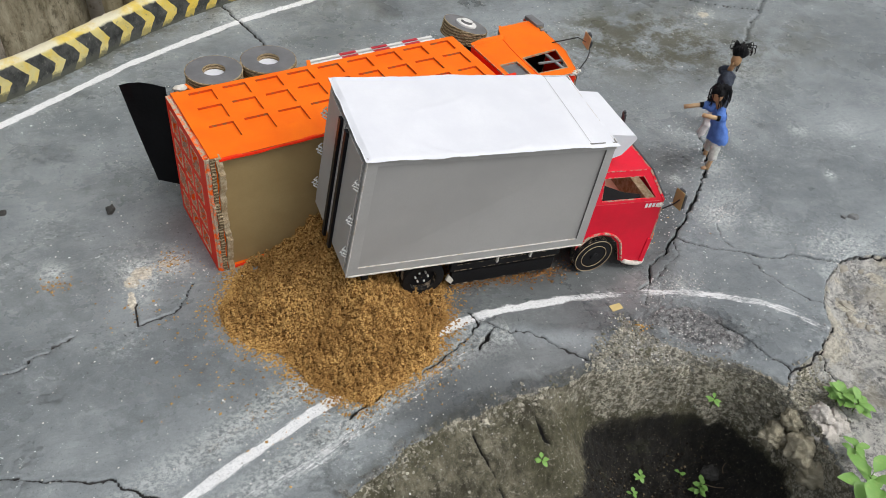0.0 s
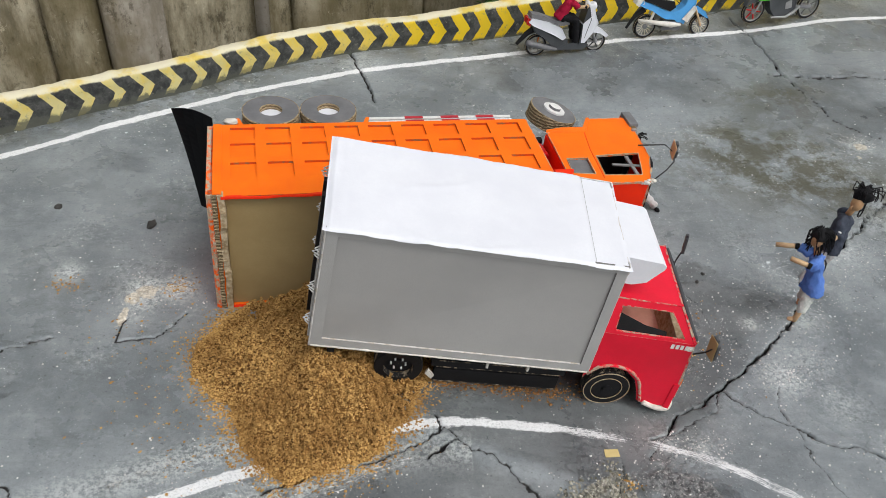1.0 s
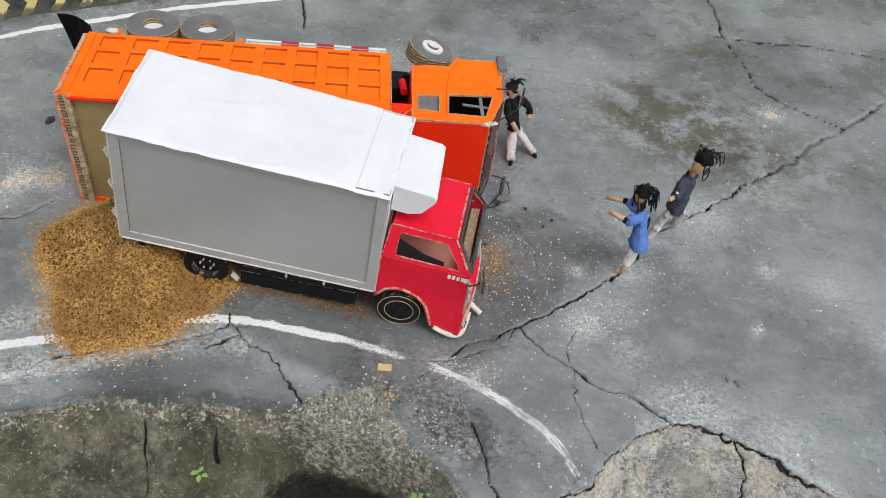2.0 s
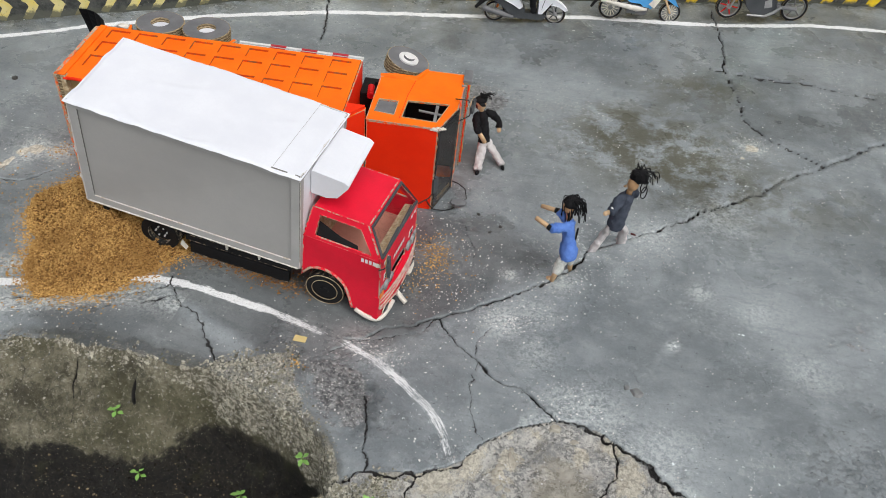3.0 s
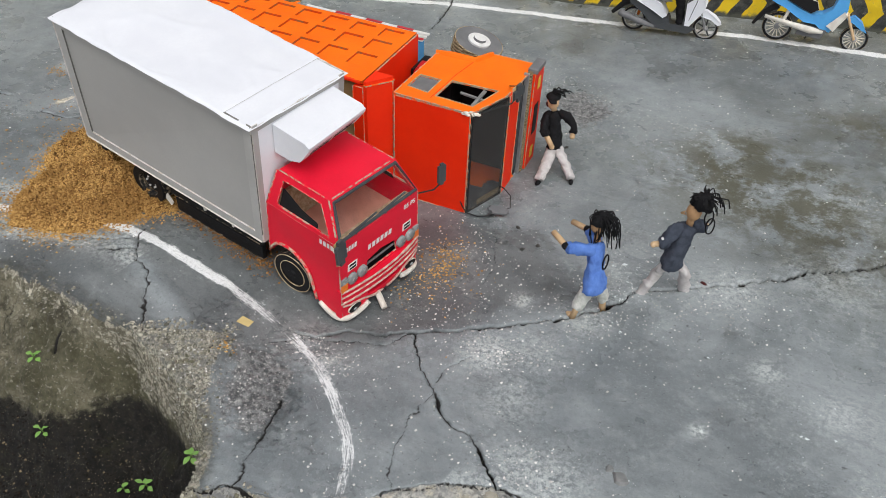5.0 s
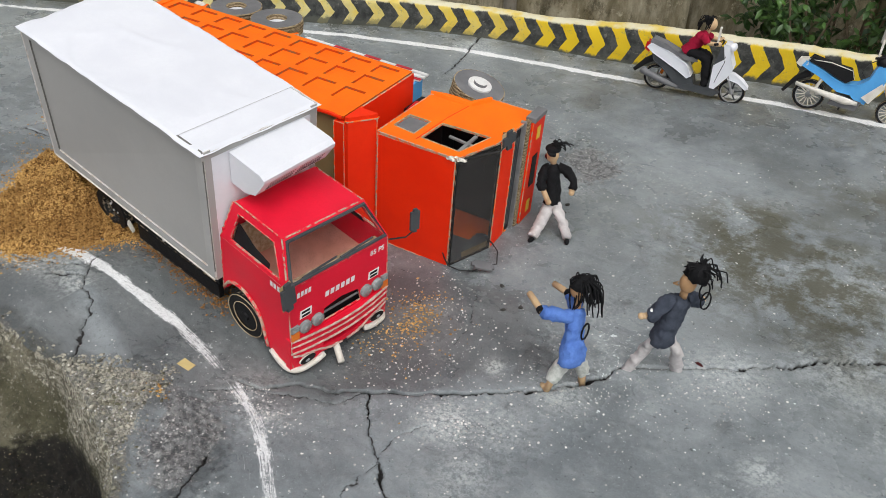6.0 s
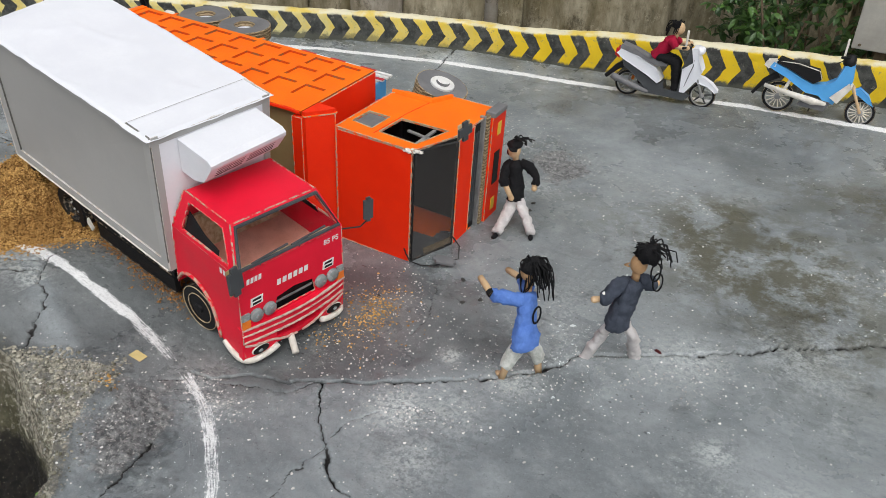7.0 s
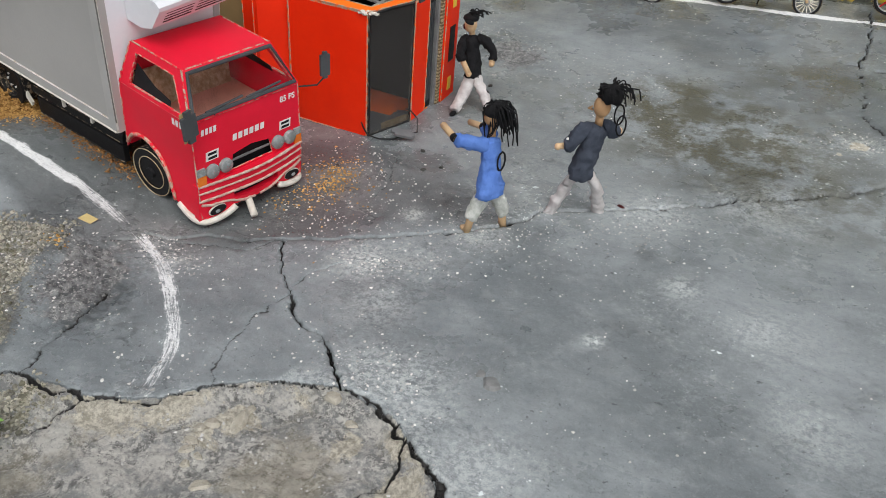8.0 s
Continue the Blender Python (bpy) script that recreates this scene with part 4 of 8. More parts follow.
# ---- kerb and wall ----
def sweep(path, section, name, material, jitter=0.0, every=0.01, taller=0.0):
    """A profile of (out, up, mark) drawn along a path; keeps length and mark as masks."""
    pts, run = [path[0]], [0.0]
    for a, b in zip(path, path[1:]):
        n = max(1, int(math.dist(a, b) / every))
        for k in range(1, n + 1):
            p = (a[0] + (b[0] - a[0]) * k / n, a[1] + (b[1] - a[1]) * k / n)
            run.append(run[-1] + math.dist(pts[-1], p))
            pts.append(p)
    P = np.array(pts)
    T = np.gradient(P, axis=0)
    T /= np.linalg.norm(T, axis=1)[:, None]
    N = np.stack([-T[:, 1], T[:, 0]], 1)
    S = np.array(section)
    base = lie(P[:, 0], P[:, 1])
    grow = 1 + taller * smooth(P[:, 0], 0.45, 0.90)
    co = np.zeros((len(P), len(S), 3))
    wob = jitter * fractal(np.array(run), np.array(run) * 0, 0.25, 4, 13)
    for j, (o, u, _) in enumerate(S):
        fine = jitter * 0.7 * fractal(np.array(run), np.full(len(P), u * 7.0), 0.04, 4, 17)
        co[:, j, :2] = P + N * (o + (wob + fine) * (u < 0.2))[:, None]
        co[:, j, 2] = base + u * grow + (fine * 0.8 + wob * 0.5) * (u > 0.02)
    n, m = len(P), len(S)
    i = (np.arange(n - 1)[:, None] * m + np.arange(m - 1)[None, :]).ravel()
    me = bpy.data.meshes.new(name)
    me.from_pydata(co.reshape(-1, 3).tolist(), [], np.stack([i, i + m, i + m + 1, i + 1], 1).tolist())
    me.polygons.foreach_set("use_smooth", [True] * len(me.polygons))
    for key, v in (("along", np.repeat(run, m)), ("up", np.tile(S[:, 2], n))):
        me.attributes.new(key, "FLOAT", "POINT").data.foreach_set("value", np.asarray(v, np.float32))
    me.materials.append(material)
    return new(name, me)


FACE = [(0.000, -0.04, -0.4)] + [(0.000 + 0.004 * k / 8, 0.074 * k / 8, k / 8 * 0.96) for k in range(9)]
CAP = [(0.007, 0.080, 0.985), (0.012, 0.083, 1.0), (0.022, 0.085, 1.0), (0.034, 0.084, 1.0), (0.042, 0.079, 1.0), (0.046, 0.066, 1.0), (0.046, 0.0, 1.0), (0.046, -0.75, 1.0)]
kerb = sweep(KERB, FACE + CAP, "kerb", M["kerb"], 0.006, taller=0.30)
tagged(kerb, "low cement kerb with yellow and black chevrons, pale yellow top", "kerb", kind="structure")

WALL = rounded([(-3.5, 0.9), (-2.0, 1.75), (-1.0, 2.30), (-0.45, 2.62), (0.0, 2.88), (0.6, 3.10), (1.3, 3.28), (2.4, 3.45), (5.0, 3.7)], 0.05)
wall_back = sweep(WALL, [(0.02, -0.9, 0), (0.02, 1.6, 0), (0.22, 1.6, 0), (0.22, -0.9, 0)], "wall_back", M["wall"], 0.0, 0.05)
tagged(wall_back, "tall stained concrete wall behind the kerb", "wall", kind="structure")


def wall_place(s):
    """Place and heading of the wall's face, s metres along it."""
    run = 0.0
    for a, b in zip(WALL, WALL[1:]):
        d = math.dist(a, b)
        if run + d >= s:
            t = (s - run) / d
            return a[0] + (b[0] - a[0]) * t, a[1] + (b[1] - a[1]) * t, math.degrees(math.atan2(b[1] - a[1], b[0] - a[0]))
        run += d
    return (*WALL[-1], 0)


def wall_panel(s0, s1, proud, material):
    bm = bmesh.new()
    n = 8
    rows = [-0.9 + 2.5 * k / 20 for k in range(21)]
    front = []
    for i in range(n + 1):
        x, y, a = wall_place(s0 + (s1 - s0) * i / n)
        nx, ny = math.sin(radians(a)), -math.cos(radians(a))
        front.append([bm.verts.new((x + nx * (proud + 0.006 * noise.noise((x * 4, y * 4, z * 4))), y + ny * (proud + 0.006 * noise.noise((x * 4, y * 4, z * 4))), z)) for z in rows])
    for a, b in zip(front, front[1:]):
        for j in range(len(rows) - 1):
            bm.faces.new((a[j], b[j], b[j + 1], a[j + 1]))
    for e in (front[0], front[-1]):
        x, y, a = wall_place(s0 if e is front[0] else s1)
        nx, ny = math.sin(radians(a)), -math.cos(radians(a))
        back = [bm.verts.new((x - nx * 0.02, y - ny * 0.02, z)) for z in rows]
        for j in range(len(rows) - 1):
            bm.faces.new((e[j], back[j], back[j + 1], e[j + 1]))
    return part("panel", bm, material, wall_back, "", True)


def wall_reach(x):
    run = 0.0
    for a, b in zip(WALL, WALL[1:]):
        if b[0] >= x:
            return run + math.dist(a, b) * (x - a[0]) / (b[0] - a[0])
        run += math.dist(a, b)
    return run


CUTS = [-3.2, -2.2, -1.5, -1.05, -0.66, -0.50]
for a, b in zip(CUTS, CUTS[1:]):
    wall_panel(wall_reach(a) + 0.007, wall_reach(b) - 0.007, 0.012, M["wall"])
wall_panel(wall_reach(-0.50), wall_reach(-0.33), 0.055, M["pillar"])
CUTS = [-0.33, 0.10, 0.62, 1.2, 1.9, 3.0, 4.6]
for a, b in zip(CUTS, CUTS[1:]):
    wall_panel(wall_reach(a) + 0.007, wall_reach(b) - 0.007, 0.012, M["wall"])
x, y, a = wall_place(wall_reach(-0.015))
drain = link("drain_pipe", tube([(x + 0.02, y - 0.04, -0.85), (x + 0.022, y - 0.042, 0.3), (x + 0.02, y - 0.04, 1.55)], 0.026, 16), M["pvc"], None, "", True)
tagged(drain, "dirty grey plastic drain pipe standing against the concrete wall", "pipe")


# ---- sand ----
HEAP = [(0.24, 1.09), (0.185, 1.015), (0.150, 0.93), (0.165, 0.851), (0.222, 0.780), (0.262, 0.700), (0.325, 0.640), (0.389, 0.658), (0.466, 0.676), (0.525, 0.755), (0.548, 0.84), (0.585, 0.93), (0.62, 1.20), (0.26, 1.20)]


def heap_height(x, y):
    wx, wy = x + 0.02 * fractal(x, y, 0.07, 4, 101), y + 0.02 * fractal(x, y, 0.07, 4, 111)
    d = np.where(inside(wx, wy, HEAP), line_distance(wx, wy, HEAP)[0], 0.0)
    h = 0.010 * fractal(x, y, 0.035, 2, 151) * smooth(d, 0.01, 0.04) + np.interp(d, [0, 0.01, 0.05, 0.12, 0.20, 0.5], [0, 0.006, 0.024, 0.068, 0.112, 0.135])
    h = h * (1 - 0.30 * smooth(x, 0.42, 0.60)) * (1 - 0.80 * (1 - smooth(x, 0.22, 0.36)) * smooth(y, 0.92, 1.03)) + 0.022 * fractal(x, y, 0.12, 3, 121) * smooth(d, 0, 0.05)
    h = h * (1 - 0.85 * np.exp(-(((x - 0.515) / 0.055) ** 2 + ((y - 0.80) / 0.05) ** 2)))
    clod = np.abs(fractal(x, y, 0.016, 3, 131)) + 0.6 * np.abs(fractal(x, y, 0.008, 2, 141))
    return h + 0.030 * (clod - 0.28) * smooth(d, 0, 0.02), d


hx, hy = np.arange(0.09, 0.66, 0.0022), np.arange(0.60, 1.14, 0.0022)
sx, sy = np.meshgrid(hx, hy)
h, d = heap_height(sx, sy)
sand_pile = sheet("sand_pile", hx, hy, np.where(d > 0, lie(sx, sy) + h, lie(sx, sy) - 0.02), M["sand"], keep=d > 0)
tagged(sand_pile, "heap of damp brown sand spilled from the tipped truck", "sand", kind="stuff")


GRAIN = np.array([(1, 0, 0), (-1, 0, 0), (0, 1, 0), (0, -1, 0), (0, 0, 1), (0, 0, -1)], float)
GRAIN_FACES = np.array([(0, 2, 4), (2, 1, 4), (1, 3, 4), (3, 0, 4), (2, 0, 5), (1, 2, 5), (3, 1, 5), (0, 3, 5)])


def crumbs(name, places, size, material, label, category, flat=0.7, fine=False):
    """Many small lumps in one mesh: places are (x, y, z); fine ones are plain eight-sided grains."""
    rng = np.random.default_rng(len(places))
    shape, tri = GRAIN * 1.15, GRAIN_FACES
    if not fine:
        ico = bmesh.new()
        bmesh.ops.create_icosphere(ico, subdivisions=1, radius=1)
        shape = np.array([v.co[:] for v in ico.verts])
        tri = np.array([[v.index for v in f.verts] for f in ico.faces])
        ico.free()
    n, k = len(places), len(shape)
    s = size * (0.45 + 1.3 * rng.random((n, 1, 1)) ** 2)
    v = shape[None] * s * (0.62 + 0.65 * rng.random((n, k, 1)))
    v[:, :, 0] *= 0.8 + 0.7 * rng.random((n, 1))
    v[:, :, 2] *= flat
    a = rng.random(n) * 6.283
    c, q = np.cos(a)[:, None], np.sin(a)[:, None]
    v = np.stack([v[:, :, 0] * c - v[:, :, 1] * q, v[:, :, 0] * q + v[:, :, 1] * c, v[:, :, 2]], -1) + np.array(places)[:, None, :]
    f = (tri[None] + k * np.arange(n)[:, None, None]).reshape(-1, 3)
    me = bpy.data.meshes.new(name)
    me.from_pydata(v.reshape(-1, 3).tolist(), [], f.tolist())
    me.materials.append(material)
    return tagged(new(name, me), label, category, kind="stuff")


def strew(n, centre, spread, seed):
    rng = np.random.default_rng(seed)
    x, y = rng.normal(centre[0], spread[0], n), rng.normal(centre[1], spread[1], n)
    return x, y


rng = np.random.default_rng(3)
# crumbs on and round the heap
x, y = rng.uniform(0.06, 0.66, 170000), rng.uniform(0.58, 1.13, 170000)
h, d = heap_height(x, y)
edge = line_distance(x, y, HEAP)[0]
on = (d > 0) | (rng.random(len(x)) < 0.5 * np.exp(-edge / 0.012))
x, y, h = x[on], y[on], np.where(d[on] > 0, h[on], 0)
crumbs("sand_crumbs", np.stack([x, y, land(x[None], y[None])[0][0] * (h <= 0) + lie(x, y) * (h > 0) + h + 0.0004 + 0.0036 * rng.random(len(x)) ** 2 * (h > 0)], 1), 0.00135, M["crumb"], "loose crumbs of damp brown sand on the heap and road", "sand", 0.8, True)
# trails of sand under the lorry and before its cab
def trail(name, spots, size, material, label):
    px, py = [], []
    for n, c, spread in spots:
        x, y = strew(n, c, spread, n)
        px.append(x), py.append(y)
    x, y = np.concatenate(px), np.concatenate(py)
    crumbs(name, np.stack([x, y, land(x[None], y[None])[0][0] + 0.001], 1), size, material, label, "sand", 0.8, True)


# grains under the lorry take the crumb colour with its shade painted in
trail("damp_sand", ((520, (0.66, 0.858), (0.06, 0.016)), (480, (0.75, 0.852), (0.05, 0.017)), (220, (0.60, 0.852), (0.04, 0.014))), 0.0017, M["shaded_crumb"], "damp reddish brown sand under the box lorry, its shade put into the colour")
trail("scattered_sand", ((200, (1.045, 1.035), (0.016, 0.022)), (170, (1.02, 1.07), (0.022, 0.022)), (130, (1.035, 0.985), (0.025, 0.03)), (131, (1.05, 1.03), (0.05, 0.06)), (30, (0.868, 0.655), (0.012, 0.010)), (90, (-0.115, 1.07), (0.016, 0.012)), (120, (0.09, 1.09), (0.02, 0.02)), (60, (0.03, 0.95), (0.05, 0.05)), (110, (0.12, 0.80), (0.05, 0.06)), (80, (0.2, 0.68), (0.05, 0.04))), 0.0014, M["crumb"], "scattered golden brown sand on the road by the lorries")
# dead leaves and crumbs on the pit floor
x, y = rng.uniform(0.45, 1.04, 5200), rng.uniform(0.12, 0.50, 5200)
z, k = land(x[None], y[None])
ok = (k["soil"][0] > 0.7) & (value_noise(x, y, 0.09, 8) + 0.35 * rng.random(len(x)) > 0.05)
crumbs("soil_litter", np.stack([x, y, z[0] + 0.0015], 1)[ok], 0.0017, M["litter"], "dark crumbs and dead leaf bits on the pit floor", "litter", 0.5)
# pale grit all over the road
x, y = rng.uniform(-0.5, 2.1, 5200), rng.uniform(0.42, 2.25, 5200)
keep = value_noise(x, y, 0.16, 5) + value_noise(x, y, 0.05, 6) * 0.7 + 0.25 * rng.random(len(x)) > 0.10
x, y = x[keep], y[keep]
px, py = [x], [y]
for n, c, s in ((500, (0.89, 0.60), (0.07, 0.06)), (260, (1.0, 0.74), (0.05, 0.02)), (200, (1.225, 0.895), (0.03, 0.025)), (160, (1.38, 0.72), (0.05, 0.03)), (200, (0.05, 1.06), (0.05, 0.04)), (240, (1.02, 1.06), (0.08, 0.1)), (260, (0.3, 0.62), (0.12, 0.04)), (160, (0.73, 1.80), (0.05, 0.05)), (150, (1.72, 1.68), (0.04, 0.03)), (200, (1.3, 1.05), (0.1, 0.06)), (220, (1.3, 0.55), (0.1, 0.05)), (200, (1.2, 1.0), (0.10, 0.08)), (150, (1.36, 1.10), (0.10, 0.06)), (120, (1.1, 0.95), (0.06, 0.06)), (230, (1.5, 1.22), (0.08, 0.05)), (130, (1.06, 1.16), (0.07, 0.08)), (330, (1.15, 1.70), (0.14, 0.07)), (180, (0.80, 1.80), (0.08, 0.05))):
    a, b = strew(n, c, s, n + 7)
    px.append(a), py.append(b)
x, y = np.concatenate(px), np.concatenate(py)
z, k = land(x[None], y[None])
ok = (k["soil"][0] < 0.3) & (k["crack"][0] < 0.3)
crumbs("road_grit", np.stack([x, y, z[0] + 0.0006], 1)[ok], 0.0012, M["chip"], "pale grit scattered over the cement road", "gravel", 0.6)


# crushed stone of the broken road edge and the pit wall
x, y = rng.uniform(0.10, 1.16, 150000), rng.uniform(0.30, 0.72, 150000)
z, k = land(x[None], y[None])
odds = np.maximum(0.34 * k["gravel"][0] ** 2, np.maximum(0.20 * k["lip"][0], 0.004 * k["wall"][0])) * (1 - k["soil"][0]) * (k["crack"][0] < 0.3)
odds = odds * (0.35 + 1.5 * smooth(fractal(x, y, 0.05, 3, 181), -0.1, 0.3))
ok = rng.random(len(x)) < odds
crumbs("edge_gravel", np.stack([x, y, z[0] + 0.0004], 1)[ok], 0.0021, M["edge_stone"], "crushed pale stone set in the broken road edge", "gravel", 0.75)


# ---- lettering ----
def marks(name, parent, place, width, tall, count, material):
    """A row of plain bars that stands for lettering; place(u, v) lies on the panel."""
    bm = bmesh.new()
    step = width / count
    for i in range(count):
        u = i * step
        q = [place(u + 0.1 * step, 0), place(u + 0.82 * step, 0), place(u + 0.82 * step, tall), place(u + 0.1 * step, tall)]
        bm.faces.new([bm.verts.new(p) for p in q])
    return part(name, bm, material, parent)


def words(name, text, size, m, material, parent):
    cu = bpy.data.curves.new(name, "FONT")
    cu.body, cu.size, cu.extrude = text, size, 0.0003
    cu.offset = size * 0.012
    temp = bpy.data.objects.new(name, cu)
    me = bpy.data.meshes.new_from_object(temp)
    bpy.data.objects.remove(temp)
    me.transform(m)
    me.materials.clear()
    me.materials.append(material)
    ob = new(name, me)
    ob.parent = parent
    return ob


# ---- box lorry ----
box_truck = thing("box_truck", "model box lorry of card, crimson cab and grey cargo box", "truck", pose(0.359, 0.8205, 0.1466, 2, 6.3, 0))
L, W, H, B = 0.462, 0.222, 0.241, -0.008
cargo = part("cargo_box", box(0, L, 0.004, W, B, H - 0.003, 0.0015, edge_mat=1), [M["grey_card"], M["grey_edge"]], box_truck, "light grey card cargo box")


def strip(u0, v0, u1, v1, wide, place, thick=0.0032):
    """A flat lath from one point of a panel to another."""
    d = Vector((u1 - u0, v1 - v0)).normalized() * wide
    n = Vector((-d.y, d.x))
    a, b = Vector((u0, v0)), Vector((u1, v1))
    return prism([a, b, b + n, a + n], thick, place)


near_side = side_xz(0.004, -1)
for u0, v0, u1, v1, w in ((0, B, L, B, 0.018), (L, H, 0, H, 0.015), (0.019, B + 0.018, 0.019, H - 0.015, 0.019), (L, B + 0.018, L, H - 0.015, 0.017)):
    part("corner_strip", strip(u0, v0, u1, v1, w, near_side), [M["strip_card"], M["grey_edge"] if v0 == v1 == B else M["strip_edge"]], cargo)
far_side = side_xz(W, 1)
for u0, v0, u1, v1, w in ((0, B, L, B, 0.018), (L, H, 0, H, 0.015), (0.019, B + 0.018, 0.019, H - 0.015, 0.019), (L, B + 0.018, L, H - 0.015, 0.017)):
    part("corner_strip", strip(u0, v0, u1, v1, w, far_side), [M["grey_card"], M["grey_edge"]], cargo)
front_face = face_yz(L, 1)
for u0, v0, u1, v1, w in ((0.003, H, 0.003, B, 0.012), (W - 0.012, H, W - 0.012, B, 0.012), (W, H - 0.004, 0, H - 0.004, 0.010)):
    part("corner_strip", strip(u0, v0, u1, v1, w, front_face, 0.002), [M["grey_card"], M["grey_edge"]], cargo)
part("front_skin", box(L + 0.0002, L + 0.0012, 0.012, W - 0.013, B + 0.004, H - 0.012), M["white_paper"], cargo, "white paper front skin")
# back doors
for y0, y1 in ((0.012, 0.108), (0.116, W - 0.008)):
    part("back_door", box(-0.004, -0.0005, y0, y1, B + 0.010, H - 0.014, 0.0012, edge_mat=1), [M["grey_card"], M["grey_edge"]], cargo)
for y0 in (0.088, 0.124):
    part("door_bar", box(-0.010, -0.004, y0, y0 + 0.012, B - 0.002, H - 0.012, 0.001), M["black_tape"], cargo, "black door bar")
for y0 in (0.012, W - 0.006):
    for z0 in (0.035, 0.105, 0.175):
        bm = bmesh.new()
        for k in range(3):
            tube([(-0.004, y0 - 0.005, z0 + 0.006 * k), (-0.011 - 0.003 * (k == 1), y0, z0 + 0.006 * k + 0.003), (-0.003, y0 + 0.006, z0 + 0.006 * k + 0.004)], 0.0014, 6, bm)
        part("hinge_tie", bm, M["white_paint"], cargo, "twisted white paper hinge tie", True)


def paper_lid():
    """Thin paper glued over the roof: waved edges, folds and blisters."""
    nx, ny = 120, 60
    bm = bmesh.new()
    grid = []
    for i in range(nx + 1):
        row = []
        for j in range(ny + 1):
            u, v = i / nx, j / ny
            x, y = -0.005 + u * (L + 0.010), -0.006 + v * (W + 0.014)
            e = min(u, 1 - u, v, 1 - v)
            z = H + 0.0015 + 0.0022 * noise.noise((x * 7, y * 9, 0.3)) + 0.0009 * noise.noise((x * 22, y * 16, 1.3))
            fold = abs(noise.noise((x * 5 + 2, y * 11, 4.2)))
            z += 0.0012 * max(0, 0.12 - fold) / 0.12 * (u < 0.85)
            z += 0.0010 * noise.noise((x * 60, y * 10, 2.0)) * (e < 0.06)
            y += 0.0025 * noise.noise((x * 18, 0.2, 3.0)) * (v < 0.03 or v > 0.97)
            if x > 0.408:
                z -= 0.0016
            if e < 0.009:
                z -= 0.0035 + 0.002 * noise.noise((x * 30, y * 30, 0))
            row.append(bm.verts.new((x, y, z)))
        grid.append(row)
    for a, b in zip(grid, grid[1:]):
        for j in range(ny):
            bm.faces.new((a[j], b[j], b[j + 1], a[j + 1]))
    return bm


part("roof_sheet", paper_lid(), M["white_paper"], cargo, "creased white paper roof sheet", True)

# cooling unit
cooler = part("cooling_unit", prism([(0, 0.160), (0.030, 0.157), (0.052, 0.164), (0.072, 0.194), (0.073, 0.200), (0.065, 0.206), (0, 0.214)], 0.140, lambda u, v, w: Vector((L + 0.002 + u, 0.042 + w, v)), side=0), M["white_paper"], box_truck, "white paper cooling unit over the cab")
for y0 in (0.058, 0.116):
    for k in range(4):
        t = 0.16 + 0.17 * k
        x0, z0 = L + 0.002 + 0.052 + 0.020 * t, 0.164 + 0.032 * t
        bm = prism([(0, 0), (0.050, 0), (0.050, 0.0020), (0, 0.0020)], 0.0008, lambda u, v, w: Vector((x0 + 0.53 * v + 0.85 * w, y0 + u, z0 + 0.85 * v - 0.53 * w)), side=0)
        part("vent_slot", bm, M["black_card"], cooler)


def wheel(parent, x, y, z, r, wide, way, tread, deep=0.0, rings=(0.66,)):
    """A wheel of stacked card discs, its outer face at y and turned to way (-1 or 1)."""
    m = Matrix.Translation((x, y, z))
    b = -way
    rim_r = r * 0.62
    prof = [(rim_r, b * deep), (rim_r, b * 0.0), (r * 0.96, 0.0), (r, b * 0.003), (r, b * (wide - 0.003)), (r * 0.96, b * wide), (0.004, b * wide)]
    tyre = part("wheel", lathe(prof, 40, mats=[1, 0, 2, 3, 2, 0], m=m), [M["black_card"], M["black_edge"], M["black_card"], tread], parent)
    disc = part("rim", lathe([(0.0005, b * deep - b * 0.004), (r * 0.20, b * deep - b * 0.004), (r * 0.22, b * deep), (rim_r + 0.0005, b * deep + b * 0.0008)], 32, m=m), M["black_card"], tyre)
    for q in rings:
        part("ring", lathe([(r * q - 0.0007, b * 0.0004), (r * q - 0.0005, -b * 0.0010), (r * q + 0.0005, -b * 0.0010), (r * q + 0.0007, b * 0.0004)], 40, m=m), M["raw_edge"], tyre)
    if deep > 0.004:
        for k in range(6):
            t = 2 * math.pi * k / 6
            part("bolt", box(x + 0.3 * r * math.cos(t) - 0.0014, x + 0.3 * r * math.cos(t) + 0.0014, y + b * deep - b * 0.005, y + b * deep + b * 0.001, z + 0.3 * r * math.sin(t) - 0.0014, z + 0.3 * r * math.sin(t) + 0.0014), M["white_paint"], tyre)
    return tyre


wheel(box_truck, 0.513, 0.006, -0.060, 0.0410, 0.026, -1, M["black_edge"], 0.0, (0.66, 0.97))
wheel(box_truck, 0.527, 0.205, -0.064, 0.0410, 0.026, 1, M["black_edge"], 0.0, (0.66, 0.97))
# rear treads black instead of bare card: shade under the box painted in
wheel(box_truck, 0.150, 0.010, -0.052, 0.0410, 0.040, -1, M["black_edge"], 0.012, ())
wheel(box_truck, 0.150, W - 0.010, -0.052, 0.0410, 0.040, 1, M["black_edge"], 0.012, ())
part("axle", tube([(0.150, 0.03, -0.052), (0.150, W - 0.03, -0.052)], 0.006, 10), M["black_card"], box_truck)
part("axle", tube([(0.512, 0.02, -0.060), (0.526, 0.19, -0.063)], 0.006, 10), M["black_card"], box_truck)
for y0 in (0.066, 0.136):
    part("frame_rail", box(0.01, 0.60, y0, y0 + 0.014, -0.040, -0.012, 0.001), M["black_card"], box_truck)
